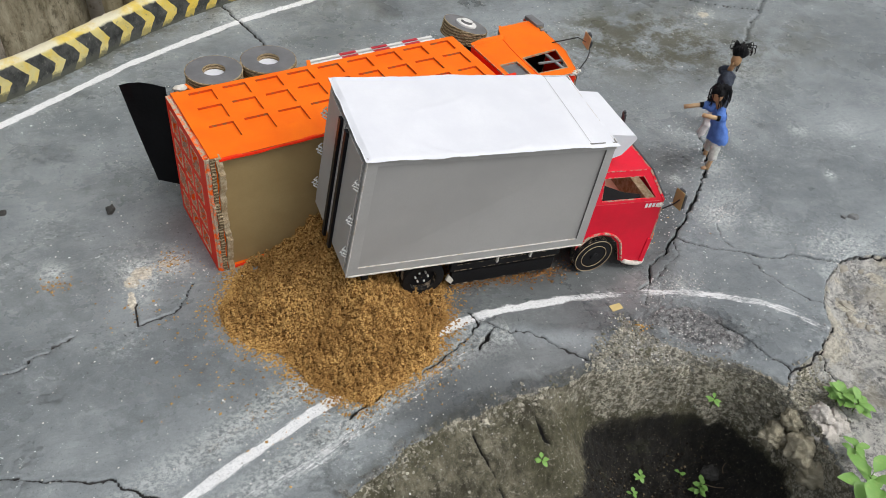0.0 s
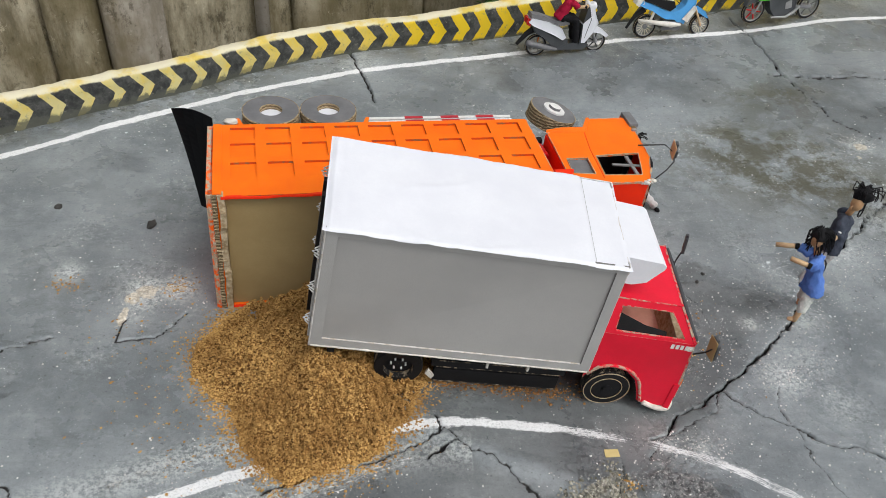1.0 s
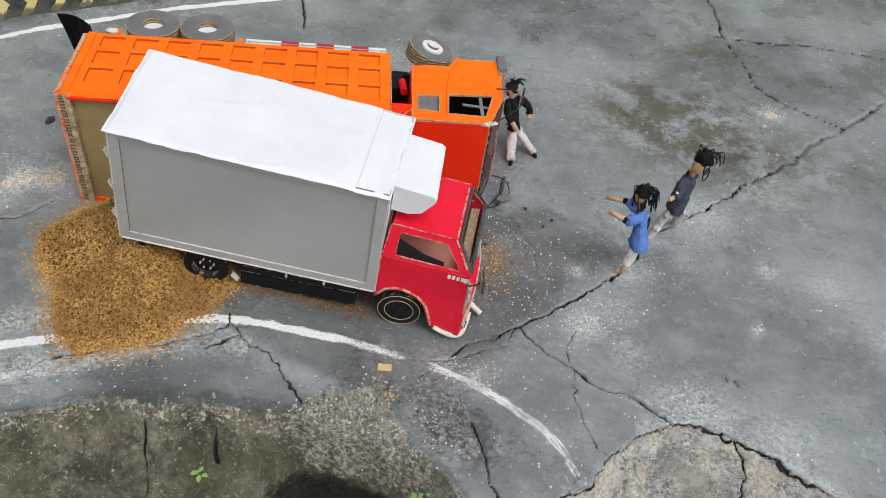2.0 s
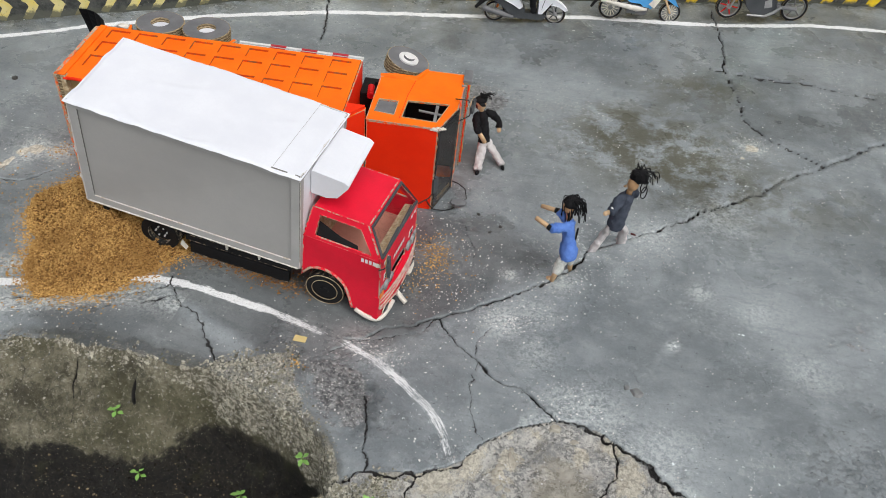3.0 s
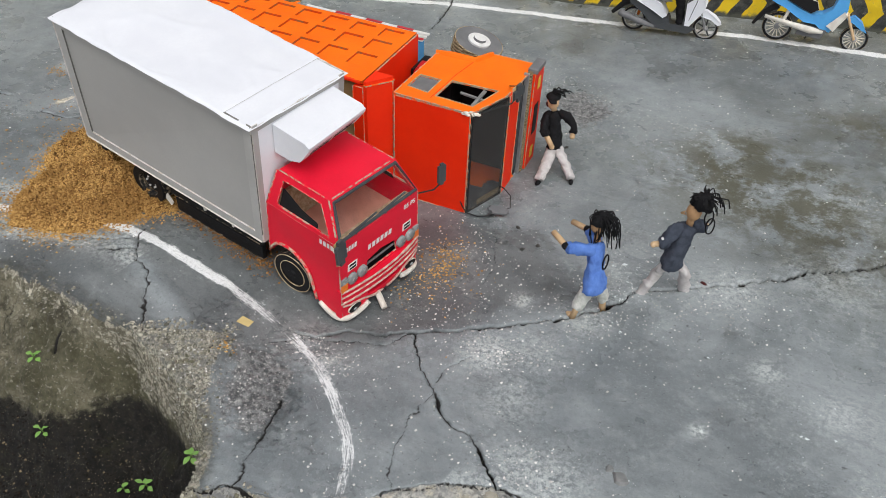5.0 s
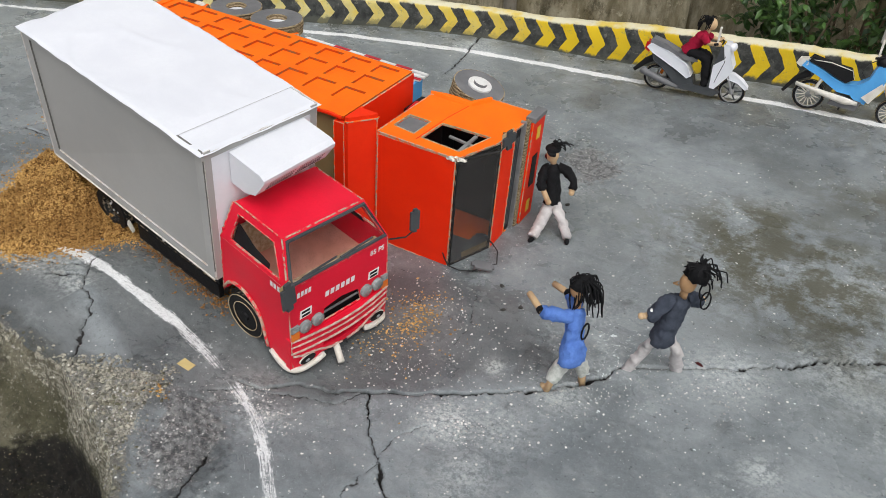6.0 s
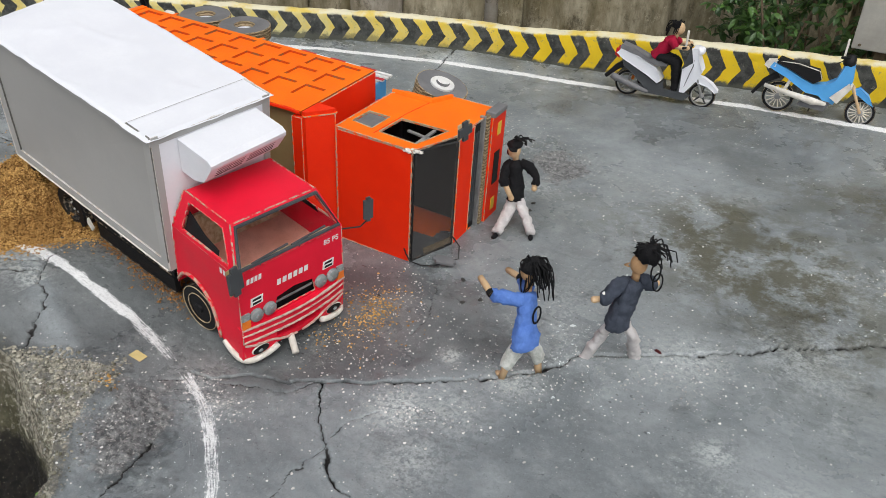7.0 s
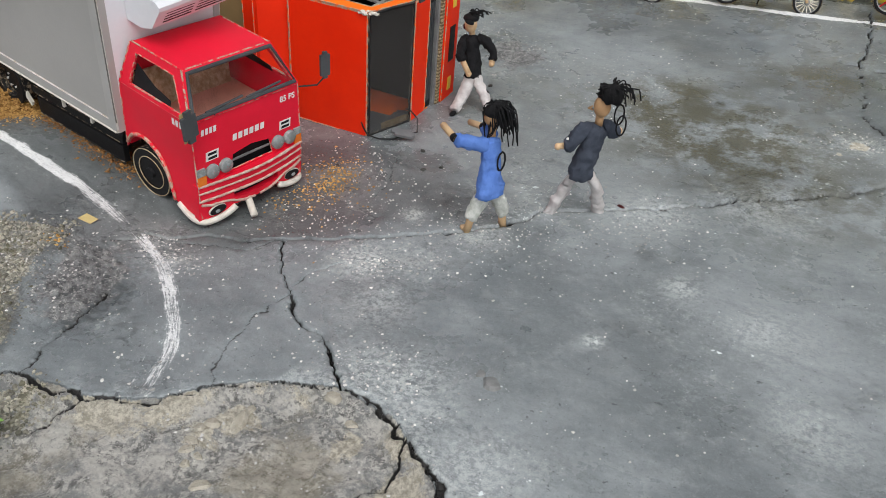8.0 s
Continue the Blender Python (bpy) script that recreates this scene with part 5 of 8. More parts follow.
for x0 in (0.03, 0.20, 0.33, 0.44):
    part("cross_member", box(x0, x0 + 0.012, 0.010, W - 0.010, -0.026, B - 0.001, 0.001), M["black_card"], box_truck)
part("side_guard", box(0.212, 0.430, 0.020, 0.030, -0.089, -0.058, 0.001), M["black_card"], box_truck)
part("side_guard", box(0.205, 0.436, 0.018, 0.026, -0.050, -0.034, 0.001), M["black_card"], box_truck)
# added black sheet standing in for the shade in the gap behind the cab
part("gap_cover", box(L + 0.0055, 0.4695, 0.028, 0.185, -0.036, 0.085), M["black_card"], box_truck)
part("fuel_tank", box(0.240, 0.330, 0.032, 0.064, -0.086, -0.028, 0.006), M["black_card"], box_truck)
part("battery_box", box(0.350, 0.410, 0.032, 0.064, -0.078, -0.028, 0.003), M["black_card"], box_truck)
for x0 in (0.296, 0.366):
    part("bracket", box(x0, x0 + 0.004, 0.013, 0.018, -0.040, B - 0.001, 0.0006), M["foam"], box_truck, "small white paper bracket")
part("bracket", prism([(0.196, -0.062), (0.208, -0.074), (0.212, -0.066), (0.200, -0.050)], 0.004, side_xz(0.010)), [M["foam"], M["foam"]], box_truck, "torn white paper bracket")
part("mudguard", prism([(0.104, -0.014), (0.196, -0.014), (0.196, -0.020), (0.104, -0.020)], 0.03, side_xz(0.012)), [M["foam"], M["raw_edge"]], box_truck)

# cab, turned a little against the box
CAB = pose(0.54, 0.103, 0, 0, 0, -4.0) @ pose(-0.54, -0.103, 0, -2.5, 0, 0)
Y0, Y1 = 0.004, 0.202
cab = part("cab", box(0.478, 0.592, 0.026, 0.180, 0.130, 0.134, 0.0015, edge_mat=1), [M["red"], M["red_edge"]], box_truck, "crimson card cab")
cab.matrix_basis = CAB


def near_wall(u, v, w):
    return Vector((u, Y0 + max(0, v - 0.074) * 0.36 + w, v))


def far_wall(u, v, w):
    return Vector((u, Y1 - max(0, v - 0.074) * 0.36 - w, v))


LOWER = [(0.470, 0.074), (0.628, 0.074), (0.634, -0.010), (0.637, -0.050), (0.640, -0.082), (0.588, -0.078), (0.578, -0.075), (0.572, -0.055), (0.560, -0.026), (0.540, -0.008), (0.515, -0.002), (0.492, -0.008), (0.476, -0.022), (0.470, -0.034)]
UPPER = [(0.470, 0.0745), (0.476, 0.133), (0.590, 0.133), (0.628, 0.0745)]
WINDOW = [(0.492, 0.080), (0.494, 0.123), (0.577, 0.123), (0.611, 0.080)]
RED2 = [M["red"], M["red_edge"]]
for place in (near_wall, far_wall):
    door = part("side_panel", prism(LOWER, 0.003, place), RED2, cab)
    part("window_frame", prism(UPPER, 0.003, place, [WINDOW[::-1]]), RED2, cab)
    part("side_glass", prism([(0.494, 0.076), (0.580, 0.076), (0.578, 0.086), (0.540, 0.092), (0.494, 0.108)], 0.0006, lambda u, v, w: place(u, v, w + 0.0045), side=0), M["black_card"], cab, "half lowered dark side window")
    bm = bmesh.new()
    lip = [(0.474, -0.024), (0.490, -0.004), (0.515, 0.003), (0.542, -0.003), (0.564, -0.022), (0.577, -0.054), (0.583, -0.074)]
    tube([place(u, v, -0.002) for u, v in rounded(lip, 0.008)], 0.0028, 6, bm)
    part("arch_lip", bm, M["red_edge"], cab, "", True)
    part("window_seal", tube([place(u, v, -0.0005) for u, v in [*WINDOW, WINDOW[0]]], 0.0011, 5), M["red_edge"], cab)
part("back_wall", box(0.4705, 0.474, Y0 + 0.003, Y1 - 0.003, -0.03, 0.090, 0), M["red"], cab)
part("back_wall", box(0.476, 0.479, Y0 + 0.022, Y1 - 0.022, 0.090, 0.130, 0), M["red"], cab)
part("cab_floor", box(0.476, 0.625, Y0 + 0.004, Y1 - 0.004, 0.020, 0.024), M["cab_pink"], cab, "bare rosy card cab floor")
part("seat_back", prism([(0.476, 0.024), (0.490, 0.024), (0.482, 0.085), (0.476, 0.085)], 0.17, side_xz(0.018)), [M["cab_pink"], M["raw_edge"]], cab)
part("dashboard", prism([(0.600, 0.024), (0.624, 0.024), (0.622, 0.068), (0.606, 0.064)], 0.186, side_xz(0.010)), [M["cab_pink"], M["raw_edge"]], cab)


def shield(u, v, w):
    """Windscreen plane: u across, v up from the sill."""
    return Vector((0.629 - 0.039 * v / 0.058 + w * 0.83, Y0 + u, 0.0745 + v + w * 0.55))


def nose(u, v, w):
    """Front panel: u across, v up."""
    return Vector((0.640 - 0.011 * (v + 0.05) / 0.124 + w, Y0 + u, v))


WD = Y1 - Y0
part("windscreen_frame", prism([(0, 0), (WD, 0), (WD - 0.021, 0.058), (0.021, 0.058)], 0.003, shield, [[(0.008, 0.005), (0.026, 0.052), (WD - 0.026, 0.052), (WD - 0.008, 0.005)]]), [M["red"], M["red_edge"]], cab)
part("windscreen", prism([(0.004, 0.003), (WD - 0.004, 0.003), (WD - 0.023, 0.054), (0.023, 0.054)], 0.0005, lambda u, v, w: shield(u, v, w + 0.0034), side=0), M["film"], cab, "clear plastic windscreen").visible_shadow = False
bm = bmesh.new()
tube([shield(u, v, 0.0042) for u, v in ((0.006, 0.004), (WD - 0.006, 0.004), (WD - 0.025, 0.0535), (0.025, 0.0535), (0.006, 0.004))], 0.0032, 6, bm)
part("rubber_seal", bm, M["dark_grey"], cab)
for u0 in (0.028, 0.100):
    bm = tube([shield(u0 + 0.012, 0.000, 0.004), shield(u0 + 0.014, 0.005, 0.005), shield(u0 + 0.030, 0.009, 0.005)], 0.0010, 6)
    tube([shield(u0, 0.0065, 0.0052), shield(u0 + 0.066, 0.0100, 0.0052)], 0.0019, 6, bm)
    part("wiper", bm, M["dark_grey"], cab)
GRILLE = [(0.060, -0.020), (0.066, 0.004), (0.100, 0.009), (0.136, 0.004), (0.140, -0.020)]
part("front_panel", prism([(0, -0.050), (WD, -0.050), (WD, 0.074), (0, 0.074)], 0.003, lambda u, v, w: nose(u, v, w - 0.003), [GRILLE]), RED2, cab)
part("engine_cover", box(0.600, 0.626, Y0 + 0.02, Y1 - 0.02, -0.06, 0.018, 0.002), M["black_card"], cab)
part("grille_bar", box(0.630, 0.633, Y0 + 0.062, Y0 + 0.138, -0.010, -0.007, 0.0008), M["mid_grey"], cab)
for u in (0.026, 0.050, 0.150, 0.174):
    c = nose(u, -0.0065, 0)
    part("headlight", lathe([(0.0112, 0), (0.0112, 0.005), (0.0104, 0.0060), (0.0005, 0.0062)], 24, m=Matrix.Translation(c) @ pose(0, 0, 0, 0, 0, -90)), M["lens"], cab, "round grey headlight", True)
for u in (0.000, WD - 0.014):
    part("indicator", prism([(u, -0.026), (u + 0.014, -0.026), (u + 0.014, -0.009), (u, -0.009)], 0.003, nose), [M["amber"], M["amber"]], cab, "amber indicator")
    part("sidelight", prism([(u, -0.008), (u + 0.014, -0.008), (u + 0.014, 0.003), (u, 0.003)], 0.003, nose), [M["lens"], M["lens"]], cab, "pale sidelight")
for u in (0.018, WD - 0.042):
    plate = part("badge", prism([(u, 0.010), (u + 0.022, 0.010), (u + 0.024, 0.024), (u + 0.002, 0.024)], 0.0007, nose), [M["white_paint"], M["white_paint"]], cab)
    for v in (0.0120, 0.0185):
        part("badge_mark", prism([(u + 0.004, v), (u + 0.019, v), (u + 0.020, v + 0.0035), (u + 0.005, v + 0.0035)], 0.0012, nose), [M["black_card"], M["black_card"]], plate)
marks("lettering", cab, lambda u, v: nose(0.014 + u + 0.15 * v, 0.052 + v, 0.0012), 0.028, 0.009, 4, M["white_paint"])
marks("lettering", cab, lambda u, v: nose(0.066 + u + 0.15 * v, 0.026 + v, 0.0012), 0.062, 0.010, 6, M["white_paint"])
marks("lettering", cab, lambda u, v: near_wall(0.590 + u, 0.060 + v, -0.0012), 0.032, 0.010, 4, M["white_paint"])
words("lettering", "85 PS", 0.0135, Matrix.Translation(nose(WD - 0.038, 0.055, 0.0008)) @ pose(0, 0, 0, 90, 0, 90), M["white_paint"], cab)
part("paper_tear", ball(near_wall(0.624, 0.064, -0.001), (0.006, 0.002, 0.005), rough=0.5, seed=4), M["foam"], cab, "scrap of torn white paper")

def edge_line(parent, points, radius, material, seed):
    """Worn cut edge of the card, standing a hair proud and uneven."""
    pts = [Vector(p) for p in points]
    fine = [a.lerp(b, k / n) for a, b in zip(pts, pts[1:]) for n in [max(2, int((b - a).length / 0.006))] for k in range(n)] + [pts[-1]]
    rr = [radius * (0.75 + 0.8 * abs(noise.noise((i * 0.7, seed, 0)))) for i in range(len(fine))]
    return part("worn_edge", tube(fine, rr, 5), material, parent, "", True)


for y0, z0 in ((0.0196, -0.0885), (0.0176, -0.0495), (0.0176, -0.0345)):
    edge_line(box_truck, [(0.214, y0, z0), (0.428, y0, z0)], 0.0011, M["black_edge"], 66)
for i, pts in enumerate((
    [(0.478, 0.026, 0.134), (0.592, 0.026, 0.134)], [(0.478, 0.180, 0.134), (0.592, 0.180, 0.134)], [(0.590, 0.024, 0.134), (0.590, 0.182, 0.134)],
    [near_wall(0.470, 0.0745, -0.0004), near_wall(0.476, 0.133, -0.0004)], [near_wall(0.628, 0.0745, -0.0004), near_wall(0.590, 0.133, -0.0004)],
    [far_wall(0.628, 0.0745, -0.0004), far_wall(0.590, 0.133, -0.0004)], [nose(0, -0.048, 0.0), nose(0, 0.074, 0.0)], [nose(WD, -0.048, 0.0), nose(WD, 0.074, 0.0)],
    [near_wall(0.470, 0.074, -0.0002), near_wall(0.470, -0.034, -0.0002)], [nose(0, 0.0745, 0.0005), nose(WD, 0.0745, 0.0005)])):
    edge_line(cab, pts, 0.0011, M["red_edge"], i)

# bumper: a red beam with cream cord, a slot, and two corner skirts with fog lamps
def face_x(u):
    return 0.6482 - 0.010 * abs(2 * (u + 0.002) / (WD + 0.004) - 1) ** 3


def bumper_bar(low, high, x0, thick=0.006, u0=-0.002, u1=None):
    """A bowed bar across the nose; low(u) and high(u) give its edges."""
    u1 = WD + 0.002 if u1 is None else u1
    bm = bmesh.new()
    rows = []
    for k in range(25):
        u = u0 + (u1 - u0) * k / 24
        x = x0 + face_x(u) - 0.6482
        rows.append([bm.verts.new((x + t, Y0 + u, z)) for t, z in ((0, low(u)), (thick, low(u)), (thick, high(u)), (0, high(u)))])
    for a, b in zip(rows, rows[1:]):
        for j in range(4):
            bm.faces.new((a[j], b[j], b[(j + 1) % 4], a[(j + 1) % 4]))
    bm.faces.new(rows[0][::-1]), bm.faces.new(rows[-1])
    return bm


def cord(points, radius, seed):
    """Twisted cream cord glued along the bumper, a little uneven."""
    fine = rounded_path(points)
    rr = [radius * (0.8 + 0.45 * abs(noise.noise((i * 0.9, seed, 3.0)))) for i in range(len(fine))]
    return part("cord", tube([p + Vector((0.0006 * noise.noise((i * 1.3, seed, 0)), 0, 0.0009 * noise.noise((i * 1.1, 0, seed)))) for i, p in enumerate(fine)], rr, 7), M["cord"], cab, "", True)


def rounded_path(points):
    pts = [Vector(p) for p in points]
    out = [a.lerp(b, k / n) for a, b in zip(pts, pts[1:]) for n in [max(2, int((b - a).length / 0.004))] for k in range(n)] + [pts[-1]]
    for _ in range(4):
        out = [out[0], *[(a + b * 2 + c) / 4 for a, b, c in zip(out, out[1:], out[2:])], out[-1]]
    return out


beam = part("bumper", bumper_bar(lambda u: -0.052, lambda u: -0.023, 0.638, 0.010), RED2, cab, "crimson bumper edged with cream cord")
part("bumper_back", bumper_bar(lambda u: -0.080, lambda u: -0.050, 0.630, 0.006, 0.012, WD - 0.012), M["black_card"], cab)
mid = WD / 2
for u0, u1 in ((-0.002, 0.056), (WD - 0.056, WD + 0.002)):
    inner = 0.056 if u0 < 0.1 else WD - 0.056
    part("bumper_skirt", bumper_bar(lambda u: -0.090 + 0.010 * max(0, 1 - abs(u - inner) / 0.03), lambda u: -0.0525, 0.638, 0.010, u0, u1), RED2, cab, "crimson bumper corner")
part("bumper_lower_bar", bumper_bar(lambda u: -0.076 + 0.004 * abs(u - mid) / mid, lambda u: -0.066 + 0.004 * abs(u - mid) / mid, 0.6385, 0.0095, 0.0565, WD - 0.0565), RED2, cab)
for n, (v, rad) in enumerate(((-0.0245, 0.0024), (-0.0365, 0.0019), (-0.0500, 0.0024))):
    cord([(face_x(u) + 0.0006, Y0 + u, v + 0.0015 * math.sin(9 * u / WD)) for u in np.linspace(-0.001, WD + 0.001, 12)], rad, 5 + n)
for s in (0, 1):
    fl = (lambda u: u) if s == 0 else (lambda u: WD - u)
    cord([(face_x(u) + 0.0012, Y0 + fl(u), v) for u, v in ((0.002, -0.056), (0.016, -0.060), (0.036, -0.060), (0.050, -0.063), (0.062, -0.070), (0.080, -0.074), (0.094, -0.075))], 0.0024, 11 + s)
    part("bumper_lip", tube(rounded_path([(x, Y0 + fl(u), v) for x, u, v in ((0.590, 0.000, -0.077), (0.604, -0.001, -0.083), (0.622, -0.002, -0.087), (0.637, 0.000, -0.088), (0.645, 0.010, -0.087), (0.648, 0.030, -0.085), (0.650, 0.046, -0.081), (0.650, 0.056, -0.076))]), 0.0050, 10), M["foam"], cab, "thick cream foam lip", True)
    lamp = part("fog_lamp", lathe([(0.0120, 0), (0.0120, 0.0015), (0.0105, 0.002)], 20, m=Matrix.Translation((face_x(0.026) - 0.0002, Y0 + fl(0.026), -0.071)) @ Matrix.Diagonal((1, 1.35, 0.70, 1)) @ pose(0, 0, 0, 0, 0, -90)), M["foam"], cab)
    part("lamp_eye", lathe([(0.0108, 0), (0.0108, 0.0030), (0.0005, 0.0034)], 18, m=Matrix.Translation((face_x(0.026), Y0 + fl(0.026), -0.071)) @ Matrix.Diagonal((1, 1.35, 0.66, 1)) @ pose(0, 0, 0, 0, 0, -90)), M["black_card"], lamp)
    part("lamp_bulb", ball((face_x(0.026) + 0.004, Y0 + fl(0.024), -0.0715), (0.0018, 0.0042, 0.0030)), M["lens"], lamp, "pale lamp bulb", True)
part("foam_stub", tube(rounded_path([(0.640, 0.088, -0.074), (0.650, 0.086, -0.078), (0.662, 0.080, -0.084), (0.674, 0.075, -0.088)]), 0.0056, 10), M["foam"], cab, "loose white foam stub", True)


def mirror(parent, arm, plate_at, turn, size, back, behind=None):
    """Rear mirror: bent wire arm and an upright plate."""
    a = part("mirror_arm", tube([Vector(p) for p in arm], 0.0014, 6), M["wire"], parent)
    bm = box(-0.0022, 0.0022, -size[0] / 2, size[0] / 2, -size[1] / 2, size[1] / 2)
    bmesh.ops.bevel(bm, geom=[e for e in bm.edges if abs((e.verts[0].co - e.verts[1].co).x) > 0.003], offset=size[0] * 0.28, segments=4, affect="EDGES")
    bm.transform(Matrix.Translation(plate_at) @ pose(0, 0, 0, *turn))
    plate = part("mirror", bm, back, a)
    if behind:
        bm = box(-0.0042, -0.0024, -size[0] * 0.42, size[0] * 0.42, -size[1] * 0.46, size[1] * 0.46, 0.0004)
        bm.transform(Matrix.Translation(plate_at) @ pose(0, 0, 0, *turn))
        part("mirror_back", bm, behind, plate, "bare brown card back")


mirror(cab, [(0.630, -0.001, 0.058), (0.641, -0.012, 0.076), (0.650, -0.016, 0.092)], (0.651, -0.012, 0.088), (0, -8, 12), (0.026, 0.046), M["dark_grey"], M["kraft"])
mirror(cab, [(0.632, Y1, 0.070), (0.645, Y1 + 0.026, 0.070), (0.652, Y1 + 0.034, 0.084)], (0.652, Y1 + 0.034, 0.104), (0, -6, -14), (0.016, 0.042), M["dark_grey"])

edge_line(cargo, [(0.002, 0.0002, B + 0.001), (L - 0.002, 0.0002, B + 0.001)], 0.0020, M["foam"], 61)
edge_line(cargo, [(0.002, 0.0004, H - 0.004), (L - 0.002, 0.0004, H - 0.004)], 0.0014, M["grey_edge"], 62)
edge_line(cargo, [(0.0, 0.0004, B), (0.0, 0.0004, H - 0.004)], 0.0016, M["grey_edge"], 63)
# thin grey line drawn in for the dark crease of the roof fold
edge_line(cargo, [(0.408, 0.0, H + 0.0010), (0.408, 0.11, H + 0.0014), (0.408, W, H + 0.0010)], 0.0004, M["grey_card"], 64)


def settle(p):
    """The hand-made box is out of true: taller at the back, its roof drawn in, its floor a little askew."""
    u, v, w = p.x / L, p.y / W, max(0.0, p.z / H)
    x = p.x + w * (0.010 * (1 - u) + u * (0.012 * v - 0.004))
    y = p.y * (0.885 + 0.05 * u) + (1 - min(1, w)) * (0.006 - 0.012 * u)
    return Vector((x, y, p.z * (1.03 + 0.05 * v - u * (0.08 + 0.05 * v))))


for ob in [cargo, *cargo.children]:
    for vert in ob.data.vertices:
        vert.co = settle(vert.co)


# ---- tipped tipper lorry ----
dump_truck = thing("dump_truck", "orange card model tipper lorry lying on its side on the road", "truck", pose(0.153, 1.245, 0.0, 0, 2.5, 9) @ pose(0, 0, 0, 90, 0, 0))
OR2 = [M["orange"], M["orange_edge"]]
VE2 = [M["vermilion"], M["orange_edge"]]
DL, DW0, DW1, DZ0, DZ1 = 0.606, 0.010, 0.270, -0.016, 0.212
body = part("tipper_body", box(0.006, DL, DW0, DW1 - 0.004, DZ0 + 0.004, 0.196, 0.0015), M["kraft"], dump_truck, "open orange tipper body")
part("load_deck", box(0.010, DL - 0.008, DW0 + 0.006, DW1 - 0.010, 0.1965, 0.200), M["kraft"], body, "plain brown kraft card deck")


def lattice(rows, cols, u0, u1, v0, v1, rail, rib):
    """Outline and square recesses of a ribbed panel."""
    holes = []
    for i in range(cols):
        a = u0 + rib / 2 + (u1 - u0 - rib) * i / cols + rib / 2
        b = u0 + rib / 2 + (u1 - u0 - rib) * (i + 1) / cols - rib / 2
        for lo, hi in rows:
            holes.append([(a, lo), (a, hi), (b, hi), (b, lo)])
    return [(u0, v0), (u1, v0), (u1, v1), (u0, v1)], holes


ROWS_SIDE = [(-0.004, 0.034), (0.050, 0.096), (0.112, 0.160)]
out, holes = lattice(ROWS_SIDE, 9, 0.0, DL, DZ0, DZ1, 0.02, 0.020)
for y, way in ((DW1 - 0.0035, 1), (DW0 + 0.0035, -1)):
    part("side_board", box(0.004, DL - 0.002, y - 0.002, y + 0.002, DZ0 + 0.002, DZ1 - 0.004), M["orange"], body)
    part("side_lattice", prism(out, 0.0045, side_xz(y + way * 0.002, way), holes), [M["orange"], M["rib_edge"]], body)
bm = bmesh.new()
tube([(x, DW1 - 0.001 + 0.002 * noise.noise((x * 20, 0, 0)), DZ1 - 0.001 + 0.003 * noise.noise((x * 14, 3, 0))) for x in np.linspace(0.004, DL - 0.004, 60)], 0.0038, 6, bm)
part("rim_fold", bm, M["vermilion"], body, "crumpled orange paper rim")
bm = bmesh.new()
tube([(x, DW0 + 0.004, DZ1 - 0.003 + 0.004 * noise.noise((x * 14, 8, 0))) for x in np.linspace(0.004, 0.16, 14)], 0.0035, 6, bm)
part("rim_fold", bm, M["vermilion"], body, "crumpled orange paper rim")
# tail gate: thick corrugated board with an orange lattice
out, holes = lattice([(0.012, 0.052), (0.070, 0.112), (0.130, 0.172)], 4, DW0, DW1 + 0.004, DZ0 + 0.006, DZ1 - 0.004, 0.02, 0.018)
gate = part("tail_gate", box(-0.010, 0.005, DW0 - 0.002, DW1 + 0.006, DZ0 + 0.002, DZ1 - 0.004), M["orange"], body, "tail gate of layered corrugated card, orange ribs")
part("gate_lattice", prism(out, 0.010, face_yz(-0.0105, -1), holes), [M["vermilion"], M["orange_edge"]], gate)
for hole in holes:
    pts = [Vector((-0.0206, u, v)) for u, v in [*hole, hole[0]]]
    fine = [a.lerp(b, k / 7) for a, b in zip(pts, pts[1:]) for k in range(7)] + [pts[-1]]
    part("torn_rib_edge", tube([p + 0.0016 * noise.noise_vector(p * 160) for p in fine], 0.0012, 5), M["torn_edge"], gate)
part("gate_skin", box(-0.0130, -0.0100, DW0, DW1 + 0.004, DZ0 + 0.008, DZ1 - 0.008), M["vermilion"], gate)
for x0, x1, z1, stuff in ((-0.017, -0.0125, DZ1 - 0.001, "orange_edge"), (-0.011, -0.003, DZ1 + 0.000, "tread"), (-0.001, 0.0095, DZ1 + 0.003, "raw_edge")):
    bm = bmesh.new()
    ys = np.linspace(DW0 + 0.002, DW1 + 0.004, 34)
    rows = []
    for y in ys:
        k = 0.0045 * noise.noise((y * 40, x0 * 300, 0)) + 0.0035 * noise.noise((y * 110, x0 * 300, 2))
        rows.append([bm.verts.new((x + k * 0.5, y, z)) for x, z in ((x0, z1 - 0.016), (x1, z1 - 0.016), (x1, z1 + k), (x0, z1 + k))])
    for a, b in zip(rows, rows[1:]):
        for j in range(4):
            bm.faces.new((a[j], b[j], b[(j + 1) % 4], a[(j + 1) % 4]))
    bm.faces.new(rows[0][::-1]), bm.faces.new(rows[-1])
    part("torn_layer", bm, M[stuff], gate)
# front board and cab guard
part("front_board", prism([(DW0, DZ0), (DW1, DZ0), (DW1, DZ1 - 0.006), (DW0, DZ1 - 0.006)], 0.003, face_yz(DL + 0.0005, 1)), VE2, body)
guard = part("cab_guard", prism([(DL + 0.004, 0.168), (0.648, 0.168), (0.648, 0.172), (DL + 0.010, 0.214), (DL + 0.004, 0.214)], DW1 - 0.012, side_xz(DW0 + 0.006), side=0), VE2, body, "flat vermilion cab guard")
